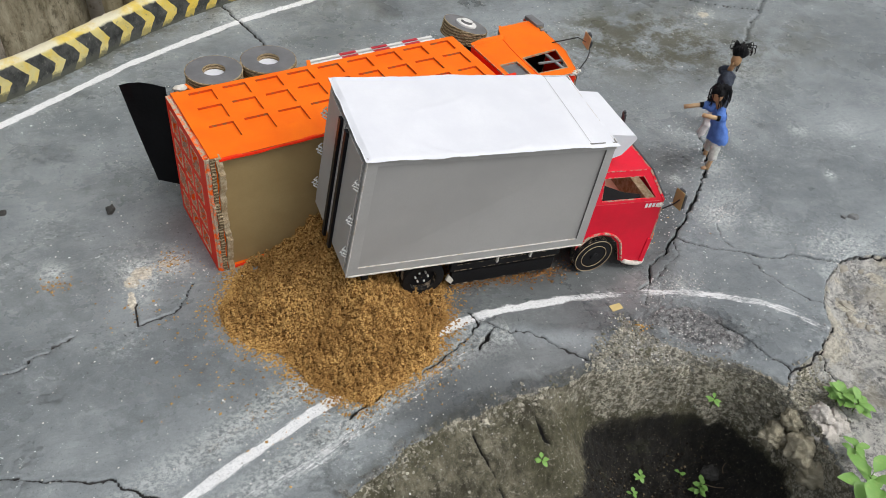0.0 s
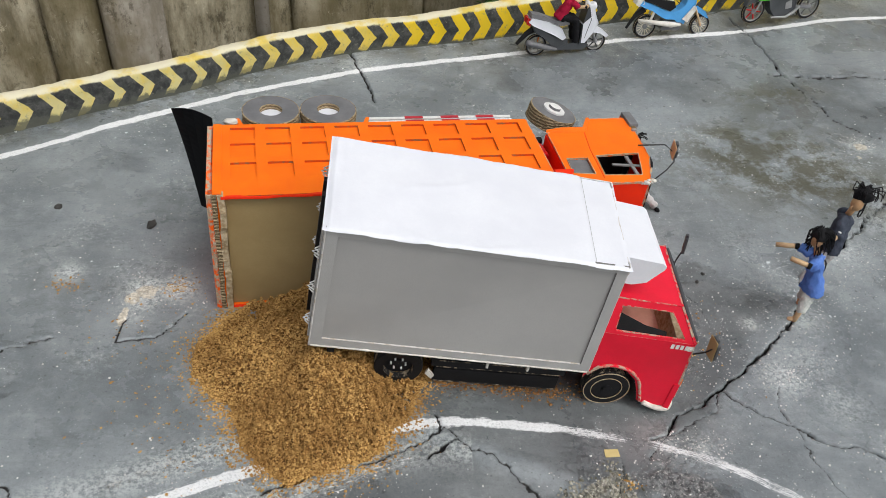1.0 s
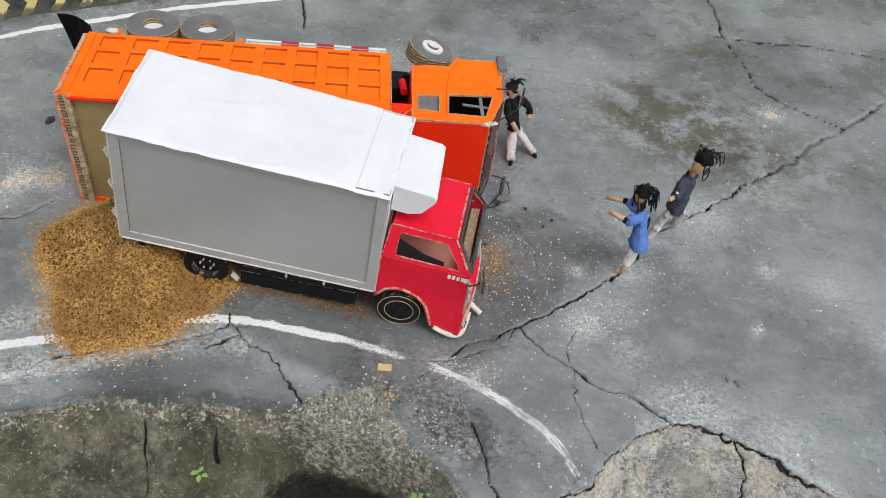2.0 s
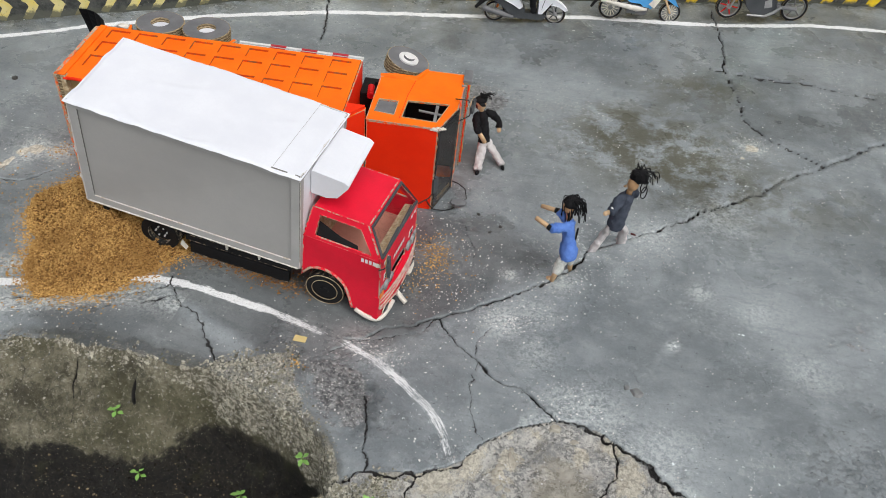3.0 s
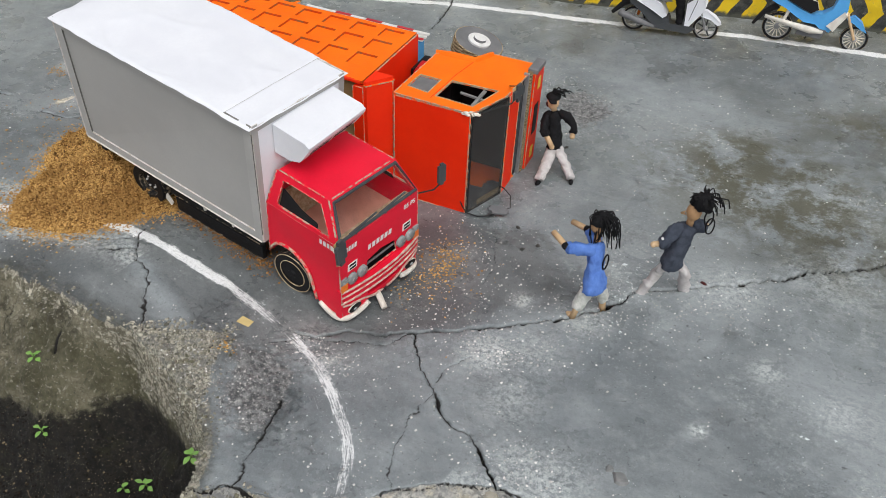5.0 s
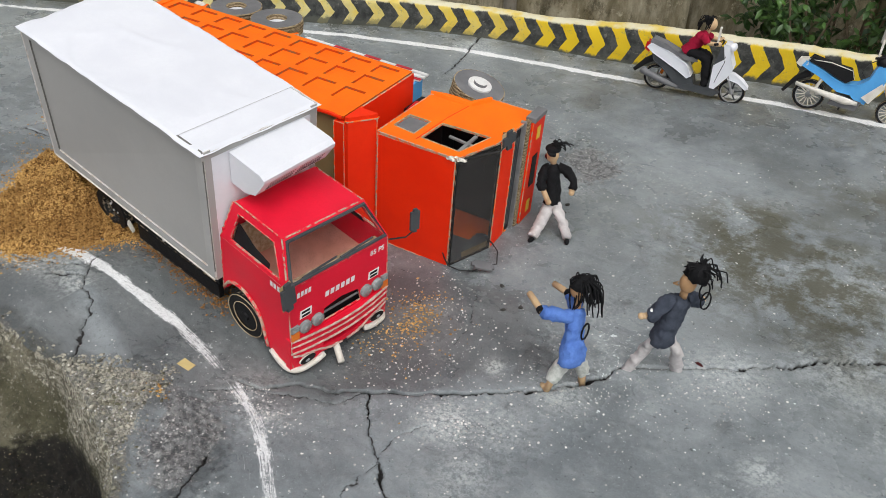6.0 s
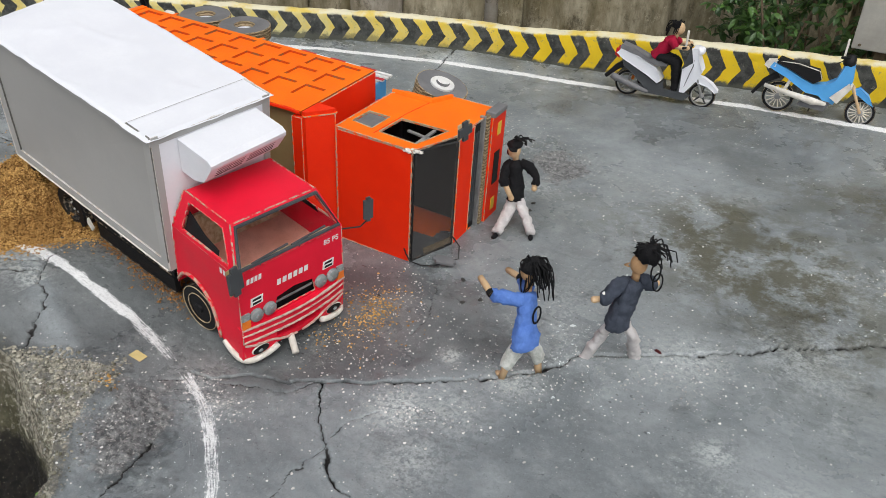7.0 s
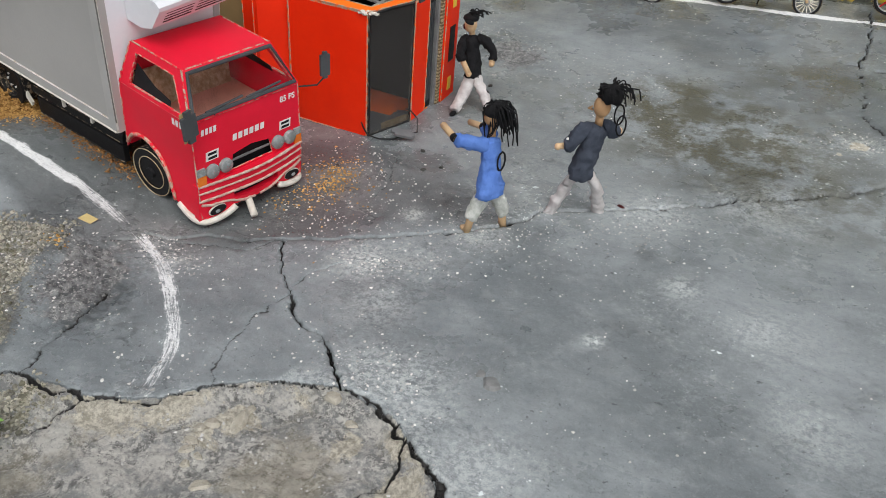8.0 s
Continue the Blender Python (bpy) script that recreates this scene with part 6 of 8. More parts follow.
part("guard_end", prism([(DL + 0.004, 0.166), (0.650, 0.166), (0.650, 0.172), (DL + 0.010, 0.216), (DL + 0.004, 0.216)], 0.0025, side_xz(DW1 - 0.0055)), OR2, guard)
# chassis
for y0 in (0.085, 0.165):
    part("frame_rail", box(0.02, 0.80, y0, y0 + 0.016, -0.060, -0.028, 0.001), M["black_card"], dump_truck)
for x0 in (0.06, 0.2, 0.36, 0.54, 0.64):
    part("cross_member", box(x0, x0 + 0.014, 0.05, 0.22, -0.030, DZ0 - 0.001, 0.001), M["black_card"], dump_truck)
part("gearbox", box(0.610, 0.650, 0.05, 0.21, -0.05, 0.02, 0.004), M["black_card"], dump_truck)
part("reservoir", tube([(0.636, 0.222, 0.01), (0.640, 0.222, 0.05)], 0.008, 12), M["tail_red"], dump_truck, "small dark red reservoir")


def card_tyre(x, y, z, r, wide, way, hub, turn):
    """Tyre of stacked corrugated rings with an uneven, layered tread."""
    m = Matrix.Translation((x, y, z)) @ pose(0, 0, 0, 0, 0, turn)
    prof, mats, layers = [(r * 0.40, -way * wide), (r * 0.40, 0.0), (r * 0.97, 0.0)], [1, 0], 6
    for k in range(layers):
        a, b = wide * k / layers, wide * (k + 1) / layers
        rr = r * (1 + 0.014 * math.sin(7.3 * k + x * 90))
        prof += [(rr, -way * (a + wide * 0.02)), (rr, -way * (b - wide * 0.05)), (rr - 0.0035, -way * (b - wide * 0.02))]
        mats += [1, 1, 1]
    prof += [(r * 0.9, -way * wide), (r * 0.40, -way * wide)]
    mats += [0, 0]
    tyre = part("wheel", lathe(prof, 48, mats=mats, m=m), [M["mid_grey"], M["tread"]], dump_truck, "tyre of stacked grey corrugated card rings")
    if hub == "sunk":
        part("hub", lathe([(0.0005, -way * 0.012), (r * 0.402, -way * 0.012)], 30, m=m), M["white_paper"], tyre, "white paper hub")
    else:
        part("hub", lathe([(r * 0.46, 0.0), (r * 0.46, way * 0.004), (r * 0.26, way * 0.0045), (r * 0.25, way * 0.010), (0.0005, way * 0.0105)], 30, mats=[0, 0, 1, 0], m=m), [M["white_paint"], M["mid_grey"]], tyre, "raised white hub disc")
    return tyre


card_tyre(0.0985, 0.258, -0.094, 0.0565, 0.030, 1, "sunk", 0)
card_tyre(0.2125, 0.258, -0.094, 0.0565, 0.030, 1, "sunk", 0)
card_tyre(0.706, 0.236, -0.112, 0.0535, 0.034, 1, "proud", -16)
for x in (0.0985, 0.2125):
    card_tyre(x, 0.006, -0.094, 0.0565, 0.030, -1, "sunk", 0)
card_tyre(0.714, 0.004, -0.113, 0.0555, 0.034, -1, "proud", 0)
for x, z in ((0.0985, -0.094), (0.2125, -0.094), (0.714, -0.113)):
    part("axle", tube([(x, 0.03, z), (x, 0.22, z)], 0.007, 10), M["black_card"], dump_truck)
    part("spring_hanger", box(x - 0.008, x + 0.008, 0.09, 0.18, z, -0.03, 0.001), M["black_card"], dump_truck)
# rear mudguards
for y0, w in ((0.232, 0.020), (0.006, 0.020)):
    bm = prism([(0.030, -0.072), (0.036, -0.074), (0.050, -0.034), (0.272, -0.034), (0.286, -0.070), (0.293, -0.068), (0.278, -0.022), (0.044, -0.022)], w, side_xz(y0))
    part("mudguard", bm, OR2, dump_truck, "orange card rear mudguard")
part("foam_lump", ball((0.020, 0.252, -0.062), (0.014, 0.006, 0.008), rough=0.4, seed=3), M["foam"], dump_truck, "pale foam lump", True)
# striped side guard bars
for z0 in (-0.060, -0.076, -0.090):
    bm = bmesh.new()
    cuts = np.linspace(0.294, 0.600, 9)
    rod = part("guard_bar", box(0.294, 0.600, 0.233, 0.237, z0 - 0.004, z0 + 0.004, 0.0008), M["white_paint"], dump_truck, "red and white striped guard bar")
    for k in range(8):
        if (k + (z0 < -0.07)) % 2 and k not in (0,):
            part("red_band", box(cuts[k], cuts[k + 1], 0.2366, 0.2376, z0 - 0.0042, z0 + 0.0042), M["red_stripe"], rod)
for x0 in (0.31, 0.58):
    part("guard_post", box(x0, x0 + 0.008, 0.227, 0.233, -0.094, DZ0 - 0.001), M["foam"], dump_truck)
part("fuel_tank", box(0.500, 0.592, 0.176, 0.230, -0.084, -0.046, 0.003), M["sky_blue"], dump_truck, "sky blue card fuel tank")


# black mud flap, bent outwards
def flap():
    bm = bmesh.new()
    n = 18
    rows = []
    for i in range(n + 1):
        y = 0.052 + 0.224 * i / n
        k = i / n
        reach = 0.040 + 0.036 * k
        rows.append([bm.verts.new((-0.012 - reach * t, y + 0.004 * t, -0.026 - 0.030 * t - 0.016 * math.sin(3 * t * k) - 0.010 * k)) for t in (0, 0.25, 0.5, 0.75, 1.0)])
    for a, b in zip(rows, rows[1:]):
        for j in range(4):
            bm.faces.new((a[j], b[j], b[j + 1], a[j + 1]))
    made = bmesh.ops.solidify(bm, geom=bm.faces[:], thickness=0.0016)
    return bm


part("mud_flap", flap(), M["black_tape"], dump_truck, "limp black rubber mud flap")

# cab
C0, C1 = 0.652, 0.852
ocab = part("cab", box(C0 + 0.002, 0.810, 0.012, 0.240, 0.1735, 0.1765, 0.001, edge_mat=1), VE2, dump_truck, "vermilion card cab")
SIDE = [(C0, 0.176), (C0 + 0.004, -0.006), (0.690, -0.010), (0.738, -0.010), (0.762, -0.058), (0.850, -0.060), (0.854, -0.020), (0.846, 0.090), (0.812, 0.178)]
QUARTER = [(0.664, 0.140), (0.667, 0.090), (0.711, 0.090), (0.709, 0.146)]
DOORWIN = [(0.727, 0.150), (0.732, 0.083), (0.826, 0.078), (0.812, 0.128), (0.804, 0.154)]
for y, way in ((0.2405, 1), (0.0125, -1)):
    part("side_panel", prism(SIDE, 0.0035, side_xz(y, way), [QUARTER[::-1], DOORWIN[::-1]]), OR2, ocab)
    part("quarter_glass", prism(QUARTER, 0.0008, side_xz(y - way * 0.001, way), side=0), M["mid_grey"], ocab, "dull grey quarter window")
    for hole in (QUARTER, DOORWIN):
        part("window_seal", tube([Vector((u, y + way * 0.0036, v)) for u, v in [*hole, hole[0]]], 0.0010, 5), M["orange_edge"], ocab)
part("door_line", tube([(0.722, 0.2442, 0.160), (0.728, 0.2442, 0.06), (0.738, 0.2442, -0.006)], 0.0007, 5), M["vermilion"], ocab)
part("window_bar", box(0.796, 0.803, 0.236, 0.240, 0.080, 0.152, 0.0008), M["silver"], ocab, "grey window divider")
part("window_bar", prism([(0.760, 0.104), (0.820, 0.112), (0.820, 0.118), (0.760, 0.110)], 0.003, side_xz(0.2365)), [M["silver"], M["silver"]], ocab, "grey window divider")
part("back_wall", box(C0 + 0.001, C0 + 0.004, 0.016, 0.2402, -0.006, 0.173), M["vermilion"], ocab)
part("cab_floor", box(C0 + 0.004, 0.845, 0.016, 0.2402, 0.000, 0.004), M["black_card"], ocab)
part("wheel_arch", prism([(C0 + 0.004, -0.010), (0.738, -0.010), (0.760, -0.056), (0.764, -0.056), (0.741, -0.006), (C0 + 0.004, -0.006)], 0.226, side_xz(0.014)), [M["vermilion"], M["orange_edge"]], ocab)
part("arch_lip", prism([(C0 + 0.002, -0.006), (0.688, -0.014), (0.737, -0.014), (0.758, -0.052), (0.764, -0.050), (0.742, -0.006), (0.690, -0.004)], 0.006, lambda u, v, w: Vector((u, 0.2442 + w, v - w * 0.5)), side=0), OR2, ocab)
part("seat", box(0.668, 0.72, 0.03, 0.226, 0.004, 0.060, 0.006), M["black_card"], ocab)


def pane(u, v, w):
    """Windscreen plane: u across, v up from the sill."""
    return Vector((0.848 - 0.036 * v / 0.094 + w * 0.92, 0.0125 + u, 0.082 + v + w * 0.38))


OW = 0.230
part("windscreen_frame", prism([(0, 0), (OW, 0), (OW - 0.002, 0.094), (0.002, 0.094)], 0.003, pane, [[(0.004, 0.003), (0.005, 0.090), (OW - 0.005, 0.090), (OW - 0.004, 0.003)]]), [M["black_card"], M["black_edge"]], ocab)
part("windscreen", prism([(0.003, 0.002), (OW - 0.003, 0.002), (OW - 0.005, 0.092), (0.005, 0.092)], 0.0006, lambda u, v, w: pane(u, v, w + 0.0034), side=0), M["dark_film"], ocab, "smoky plastic windscreen").visible_shadow = False
part("header_card", prism([(0.003, 0.060), (0.016, 0.062), (0.016, 0.0), (0.003, 0.0)], 0.001, lambda u, v, w: pane(u, v, w - 0.003)), [M["raw_edge"], M["raw_edge"]], ocab)

def snout(z0, z1, x, thick=0.004, y0=0.0125, y1=0.2405):
    return box(x, x + thick, y0, y1, z0, z1, 0.0012, edge_mat=1)


part("front_panel", snout(0.025, 0.082, 0.8475, 0.004), VE2, ocab)
grille = part("grille", snout(-0.004, 0.024, 0.8465, 0.003), [M["black_card"], M["black_edge"]], ocab, "black grille panel")
for k in range(3):
    part("grille_slat", box(0.8495, 0.853, 0.03, 0.222, 0.004 + 0.007 * k, 0.007 + 0.007 * k, 0.0008), M["dark_grey"], grille)
bumper = part("bumper", snout(-0.082, -0.024, 0.850, 0.014), [M["vermilion"], M["orange_edge"]], ocab, "vermilion front bumper")
part("bumper_beam", box(0.850, 0.860, 0.010, 0.246, -0.0235, -0.011, 0.001), M["tread"], ocab, "bare corrugated bumper beam")
part("bumper_beam", box(0.846, 0.857, 0.008, 0.248, -0.0105, -0.0045, 0.001), M["silver"], ocab, "dull silver bumper strip")
part("bumper_end", box(0.848, 0.868, 0.2405, 0.250, -0.076, -0.024, 0.001), M["mid_grey"], ocab)
part("marker_lamp", box(0.8642, 0.8655, 0.196, 0.222, -0.062, -0.048), M["yellow_mark"], ocab, "yellow lamp film")
part("marker_lamp", box(0.8642, 0.8655, 0.030, 0.056, -0.062, -0.048), M["yellow_mark"], ocab, "yellow lamp film")
part("fog_slot", box(0.8642, 0.8652, 0.09, 0.16, -0.066, -0.044), M["black_card"], ocab)
bm = bmesh.new()
for k in range(7):
    ball((0.798 + 0.0042 * k, 0.2412 + 0.0022 * (k % 2), 0.1775 - 0.0014 * k + 0.002 * (k % 3)), (0.0046, 0.0024, 0.0040), bm, rough=0.8, seed=k)
part("torn_corner", bm, M["foam"], ocab, "crumpled pale paper corner", True)
# mirrors: one on the upper door, one by the road, one over the screen
mirror(ocab, [(0.822, 0.243, 0.170), (0.850, 0.256, 0.158), (0.874, 0.262, 0.138), (0.878, 0.272, 0.122), (0.868, 0.276, 0.098), (0.838, 0.245, 0.050)], (0.8795, 0.277, 0.120), (6, -13, 0), (0.036, 0.032), M["dark_grey"], M["skin"])
mirror(ocab, [(0.800, 0.040, 0.176), (0.806, 0.030, 0.178), (0.818, 0.022, 0.184), (0.840, 0.020, 0.182), (0.862, 0.021, 0.172), (0.880, 0.026, 0.150), (0.893, 0.028, 0.136), (0.886, 0.046, 0.122), (0.868, 0.052, 0.112), (0.852, 0.050, 0.104)], (0.875, 0.030, 0.157), (125, 0, 72), (0.020, 0.044), M["mid_grey"])
part("guard_flange", box(DL - 0.018, DL + 0.0035, DW0 + 0.006, DW1 - 0.008, 0.2005, 0.2165, 0.001, edge_mat=1), VE2, body)
for i, pts in enumerate((
    [(u, 0.2442, v) for u, v in [*SIDE, SIDE[0]]], [(C0 + 0.002, 0.012, 0.177), (0.810, 0.012, 0.177)], [(C0 + 0.002, 0.012, 0.177), (C0 + 0.002, 0.240, 0.177)],
    [(0.811, 0.012, 0.177), (0.811, 0.240, 0.177)], [(0.8518, 0.0125, 0.082), (0.8518, 0.2405, 0.082)], [(0.8518, 0.0125, 0.025), (0.8518, 0.2405, 0.025)],
    [(0.864, 0.013, -0.024), (0.864, 0.240, -0.024)], [(DL - 0.018, DW1 - 0.008, 0.2165), (DL - 0.018, DW0 + 0.006, 0.2165)], [(0.649, DW0 + 0.006, 0.172), (0.649, DW1 - 0.006, 0.172)], [(DL + 0.002, DW1, DZ0), (DL + 0.002, DW1, DZ1 - 0.006)])):
    edge_line(ocab if i < 7 else body, pts, 0.0012, M["orange_edge"], i + 20)
for hole in (QUARTER, DOORWIN):
    edge_line(ocab, [(u, 0.2446, v) for u, v in [*hole, hole[0]]], 0.0012, M["raw_edge"], 40 + len(hole))


# ---- dolls ----
def hair(bm, crown, size, mat, seed, strands=26, length=0.05, back=(0, 0)):
    """A cap of yarn with loose strands."""
    r = random.Random(seed)
    ball(crown, (size, size, size * 0.75), bm, mat, 12, 8, 0.3, seed)
    for k in range(int(strands * 1.7)):
        a = r.uniform(0, 2 * math.pi)
        d = Vector((math.cos(a), math.sin(a), 0))
        p = Vector(crown) + Vector((0, 0, size * 0.6)) + d * size * r.uniform(0.0, 0.5)
        side = Vector((-d.y, d.x, 0)) * r.uniform(-0.5, 0.5) * size
        drop, wide, loop = length * r.uniform(0.45, 1.15), r.uniform(0.75, 1.25), r.random() < 0.35
        pts = []
        for i in range(9):
            t = i / 8
            fall = math.sin(math.pi * t) if loop else t * t
            out = min(1, 2.0 * t) if not loop else math.sin(math.pi * min(1, t * 1.15))
            pts.append(p + d * size * wide * out + side * t + Vector((back[0] * t, back[1] * t, 0.006 * math.sin(2.6 * t) - drop * fall)) + Vector((r.uniform(-1, 1), r.uniform(-1, 1), r.uniform(-1, 1))) * 0.0011)
        tube(pts, 0.0010, 5, bm, mat)


def limb(points, radii, sides, bm, mat, flat=1.0):
    """A soft limb: the rod resampled finely, with rounded ends."""
    pts = [Vector(p) for p in points]
    dist = [0.0]
    for a, b in zip(pts, pts[1:]):
        dist.append(dist[-1] + (b - a).length)
    n = max(5, int(dist[-1] / 0.0035))
    ps, rs = [], []
    for k in range(n + 1):
        t = dist[-1] * k / n
        i = min(len(pts) - 2, max(i for i in range(len(dist)) if dist[i] <= t + 1e-9))
        f = (t - dist[i]) / max(1e-9, dist[i + 1] - dist[i])
        ps.append(pts[i].lerp(pts[i + 1], f))
        end = min(t, dist[-1] - t)
        rs.append((radii[i] + (radii[i + 1] - radii[i]) * f) * (0.72 if end < 1e-6 else 1.0))
    for _ in range(3):
        ps = [ps[0], *[(a + b * 2 + c) / 4 for a, b, c in zip(ps, ps[1:], ps[2:])], ps[-1]]
    tube(ps, rs, sides, bm, mat, flat=flat)


def doll(name, label, materials, build):
    bm = bmesh.new()
    build(bm)
    for v in bm.verts:
        soft = all(f.material_index in (0, 1) for f in v.link_faces)
        if soft:
            v.co += noise.noise_vector(v.co * 95) * 0.0030 + noise.noise_vector(Vector((v.co.x * 260, v.co.y * 260, v.co.z * 90))) * 0.0026 + noise.noise_vector(v.co * 420) * 0.0008
    ob = link(name, bm, [M[k] for k in materials], None, "", True)
    return tagged(ob, label, "doll")


def fork(bm, foot, way, mat):
    """A small shoe or foot block."""
    tube([Vector(foot) + Vector((0, 0, 0.004)), Vector(foot) + Vector(way) * 0.5 + Vector((0, 0, 0.004)), Vector(foot) + Vector(way) + Vector((0, 0, 0.003))], [0.004, 0.0052, 0.003], 8, bm, mat)


def woman(bm):
    za, zb = rest(1.298, 1.044), rest(1.330, 1.095)
    hip, neck = Vector((1.320, 1.066, 0.062)), Vector((1.309, 1.080, 0.130))
    limb([hip + Vector((0.002, -0.001, -0.016)), hip, hip.lerp(neck, 0.35), hip.lerp(neck, 0.75), hip.lerp(neck, 0.95), neck], [0.0285, 0.0250, 0.0190, 0.0172, 0.0160, 0.007], 26, bm, 0, flat=0.72)
    for knee, foot, z in (((1.307, 1.046, 0.022), (1.298, 1.044), za), ((1.328, 1.092, 0.016), (1.331, 1.096), zb)):
        limb([hip.lerp(Vector(knee), 0.1), hip.lerp(Vector(knee), 0.6), knee, (knee[0] * 0.6 + foot[0] * 0.4, knee[1] * 0.6 + foot[1] * 0.4, knee[2] * 0.6 + z * 0.4)], [0.0120, 0.0112, 0.0105, 0.0098], 10, bm, 1)
        tube([knee, (foot[0], foot[1], z + 0.001)], [0.0062, 0.0058], 6, bm, 2)
        fork(bm, (foot[0], foot[1], z), (-0.012, 0.004, 0), 2)
    for sh, el, hand in (((1.306, 1.062, 0.124), (1.277, 1.036, 0.135), (1.243, 1.054, 0.140)), ((1.300, 1.094, 0.124), (1.284, 1.104, 0.128), (1.246, 1.122, 0.118))):
        limb([Vector(sh).lerp(neck, 0.45) - Vector((0, 0, 0.004)), sh, Vector(sh).lerp(Vector(el), 0.5), el], [0.0100, 0.0105, 0.0100, 0.0104], 14, bm, 0)
        tube([el, Vector(el).lerp(Vector(hand), 0.5), hand], [0.0047, 0.0052, 0.0048], 6, bm, 2)
        tube([Vector(el) * 1.0, Vector(el).lerp(Vector(hand), 0.18)], 0.0064, 8, bm, 4)
    tube([neck - Vector((0, 0, 0.004)), (1.306, 1.087, 0.146)], [0.006, 0.006], 8, bm, 3)
    ball((1.303, 1.089, 0.158), (0.0125, 0.0125, 0.0165), bm, 3)
    hair(bm, (1.306, 1.092, 0.166), 0.0165, 4, 5, 34, 0.055, (0.010, 0.004))
    for k in range(10):
        t = 2 * math.pi * k / 9
        if k:
            tube([(1.330 + 0.001 * math.cos(q), 1.076 + 0.009 * math.cos(q), 0.100 + 0.015 * math.sin(q)) for q in (t - 0.7, t)], 0.0014, 5, bm, 4)


doll("doll_in_blue", "rag doll in blue dress with black yarn hair on road", ("blue_cloth", "net", "skin", "face", "yarn"), woman)


def runner(bm):
    hip, neck = Vector((1.408, 1.186, 0.070)), Vector((1.419, 1.196, 0.140))
    limb([hip + Vector((-0.002, -0.002, -0.018)), hip, hip.lerp(neck, 0.5), hip.lerp(neck, 0.88), neck], [0.0262, 0.0230, 0.0205, 0.0190, 0.007], 26, bm, 0, flat=0.75)
    for knee, foot, way in (((1.388, 1.178, 0.030), (1.368, 1.170), (-0.010, -0.004, 0)), ((1.430, 1.200, 0.036), (1.430, 1.222), (-0.012, -0.002, 0))):
        z = rest(*foot)
        limb([hip.lerp(Vector(knee), 0.05), knee, (foot[0], foot[1], z + 0.006)], [0.0120, 0.0098, 0.0108], 10, bm, 1, flat=0.8)
        fork(bm, (foot[0], foot[1], z), way, 4)
    for sh, el, hand in (((1.404, 1.182, 0.132), (1.394, 1.160, 0.112), (1.380, 1.152, 0.108)), ((1.424, 1.214, 0.130), (1.432, 1.228, 0.118), (1.436, 1.238, 0.116))):
        limb([Vector(sh).lerp(neck, 0.45) - Vector((0, 0, 0.004)), sh, el, Vector(el).lerp(Vector(hand), 0.4)], [0.0105, 0.0112, 0.0112, 0.0120], 14, bm, 0)
        tube([Vector(el).lerp(Vector(hand), 0.2), hand], [0.0050, 0.0050], 8, bm, 2)
        ball(hand, (0.0055, 0.0055, 0.0055), bm, 2, 8, 6)
    tube([neck - Vector((0, 0, 0.003)), (1.421, 1.192, 0.158)], [0.0062, 0.0062], 8, bm, 3)
    ball((1.423, 1.190, 0.170), (0.0125, 0.0120, 0.0165), bm, 3)
    tube([(1.411, 1.184, 0.170), (1.407, 1.182, 0.166), (1.412, 1.185, 0.163)], [0.001, 0.003, 0.001], 6, bm, 3)
    hair(bm, (1.433, 1.195, 0.189), 0.0190, 4, 8, 22, 0.020, (0.008, 0.004))
    loop = [Vector((1.446, 1.200, 0.176)) + Vector((0.006 * math.sin(t), 0.003 * math.sin(t), -0.016 + 0.016 * math.cos(t))) for t in np.linspace(0, 2 * math.pi, 13)]
    tube(loop, 0.0013, 5, bm, 4)
    tube([p + Vector((0.004, 0.004, -0.018)) for p in loop], 0.0013, 5, bm, 4)
    for dz in (0, 0.006):
        ball((1.392, 1.158, 0.116 + dz), (0.0035, 0.0045, 0.0016), bm, 5, 8, 5)


doll("doll_in_slate", "running rag doll in a slate shirt and pale trousers", ("navy_cloth", "white_cloth", "skin", "face", "yarn", "white_paint"), runner)


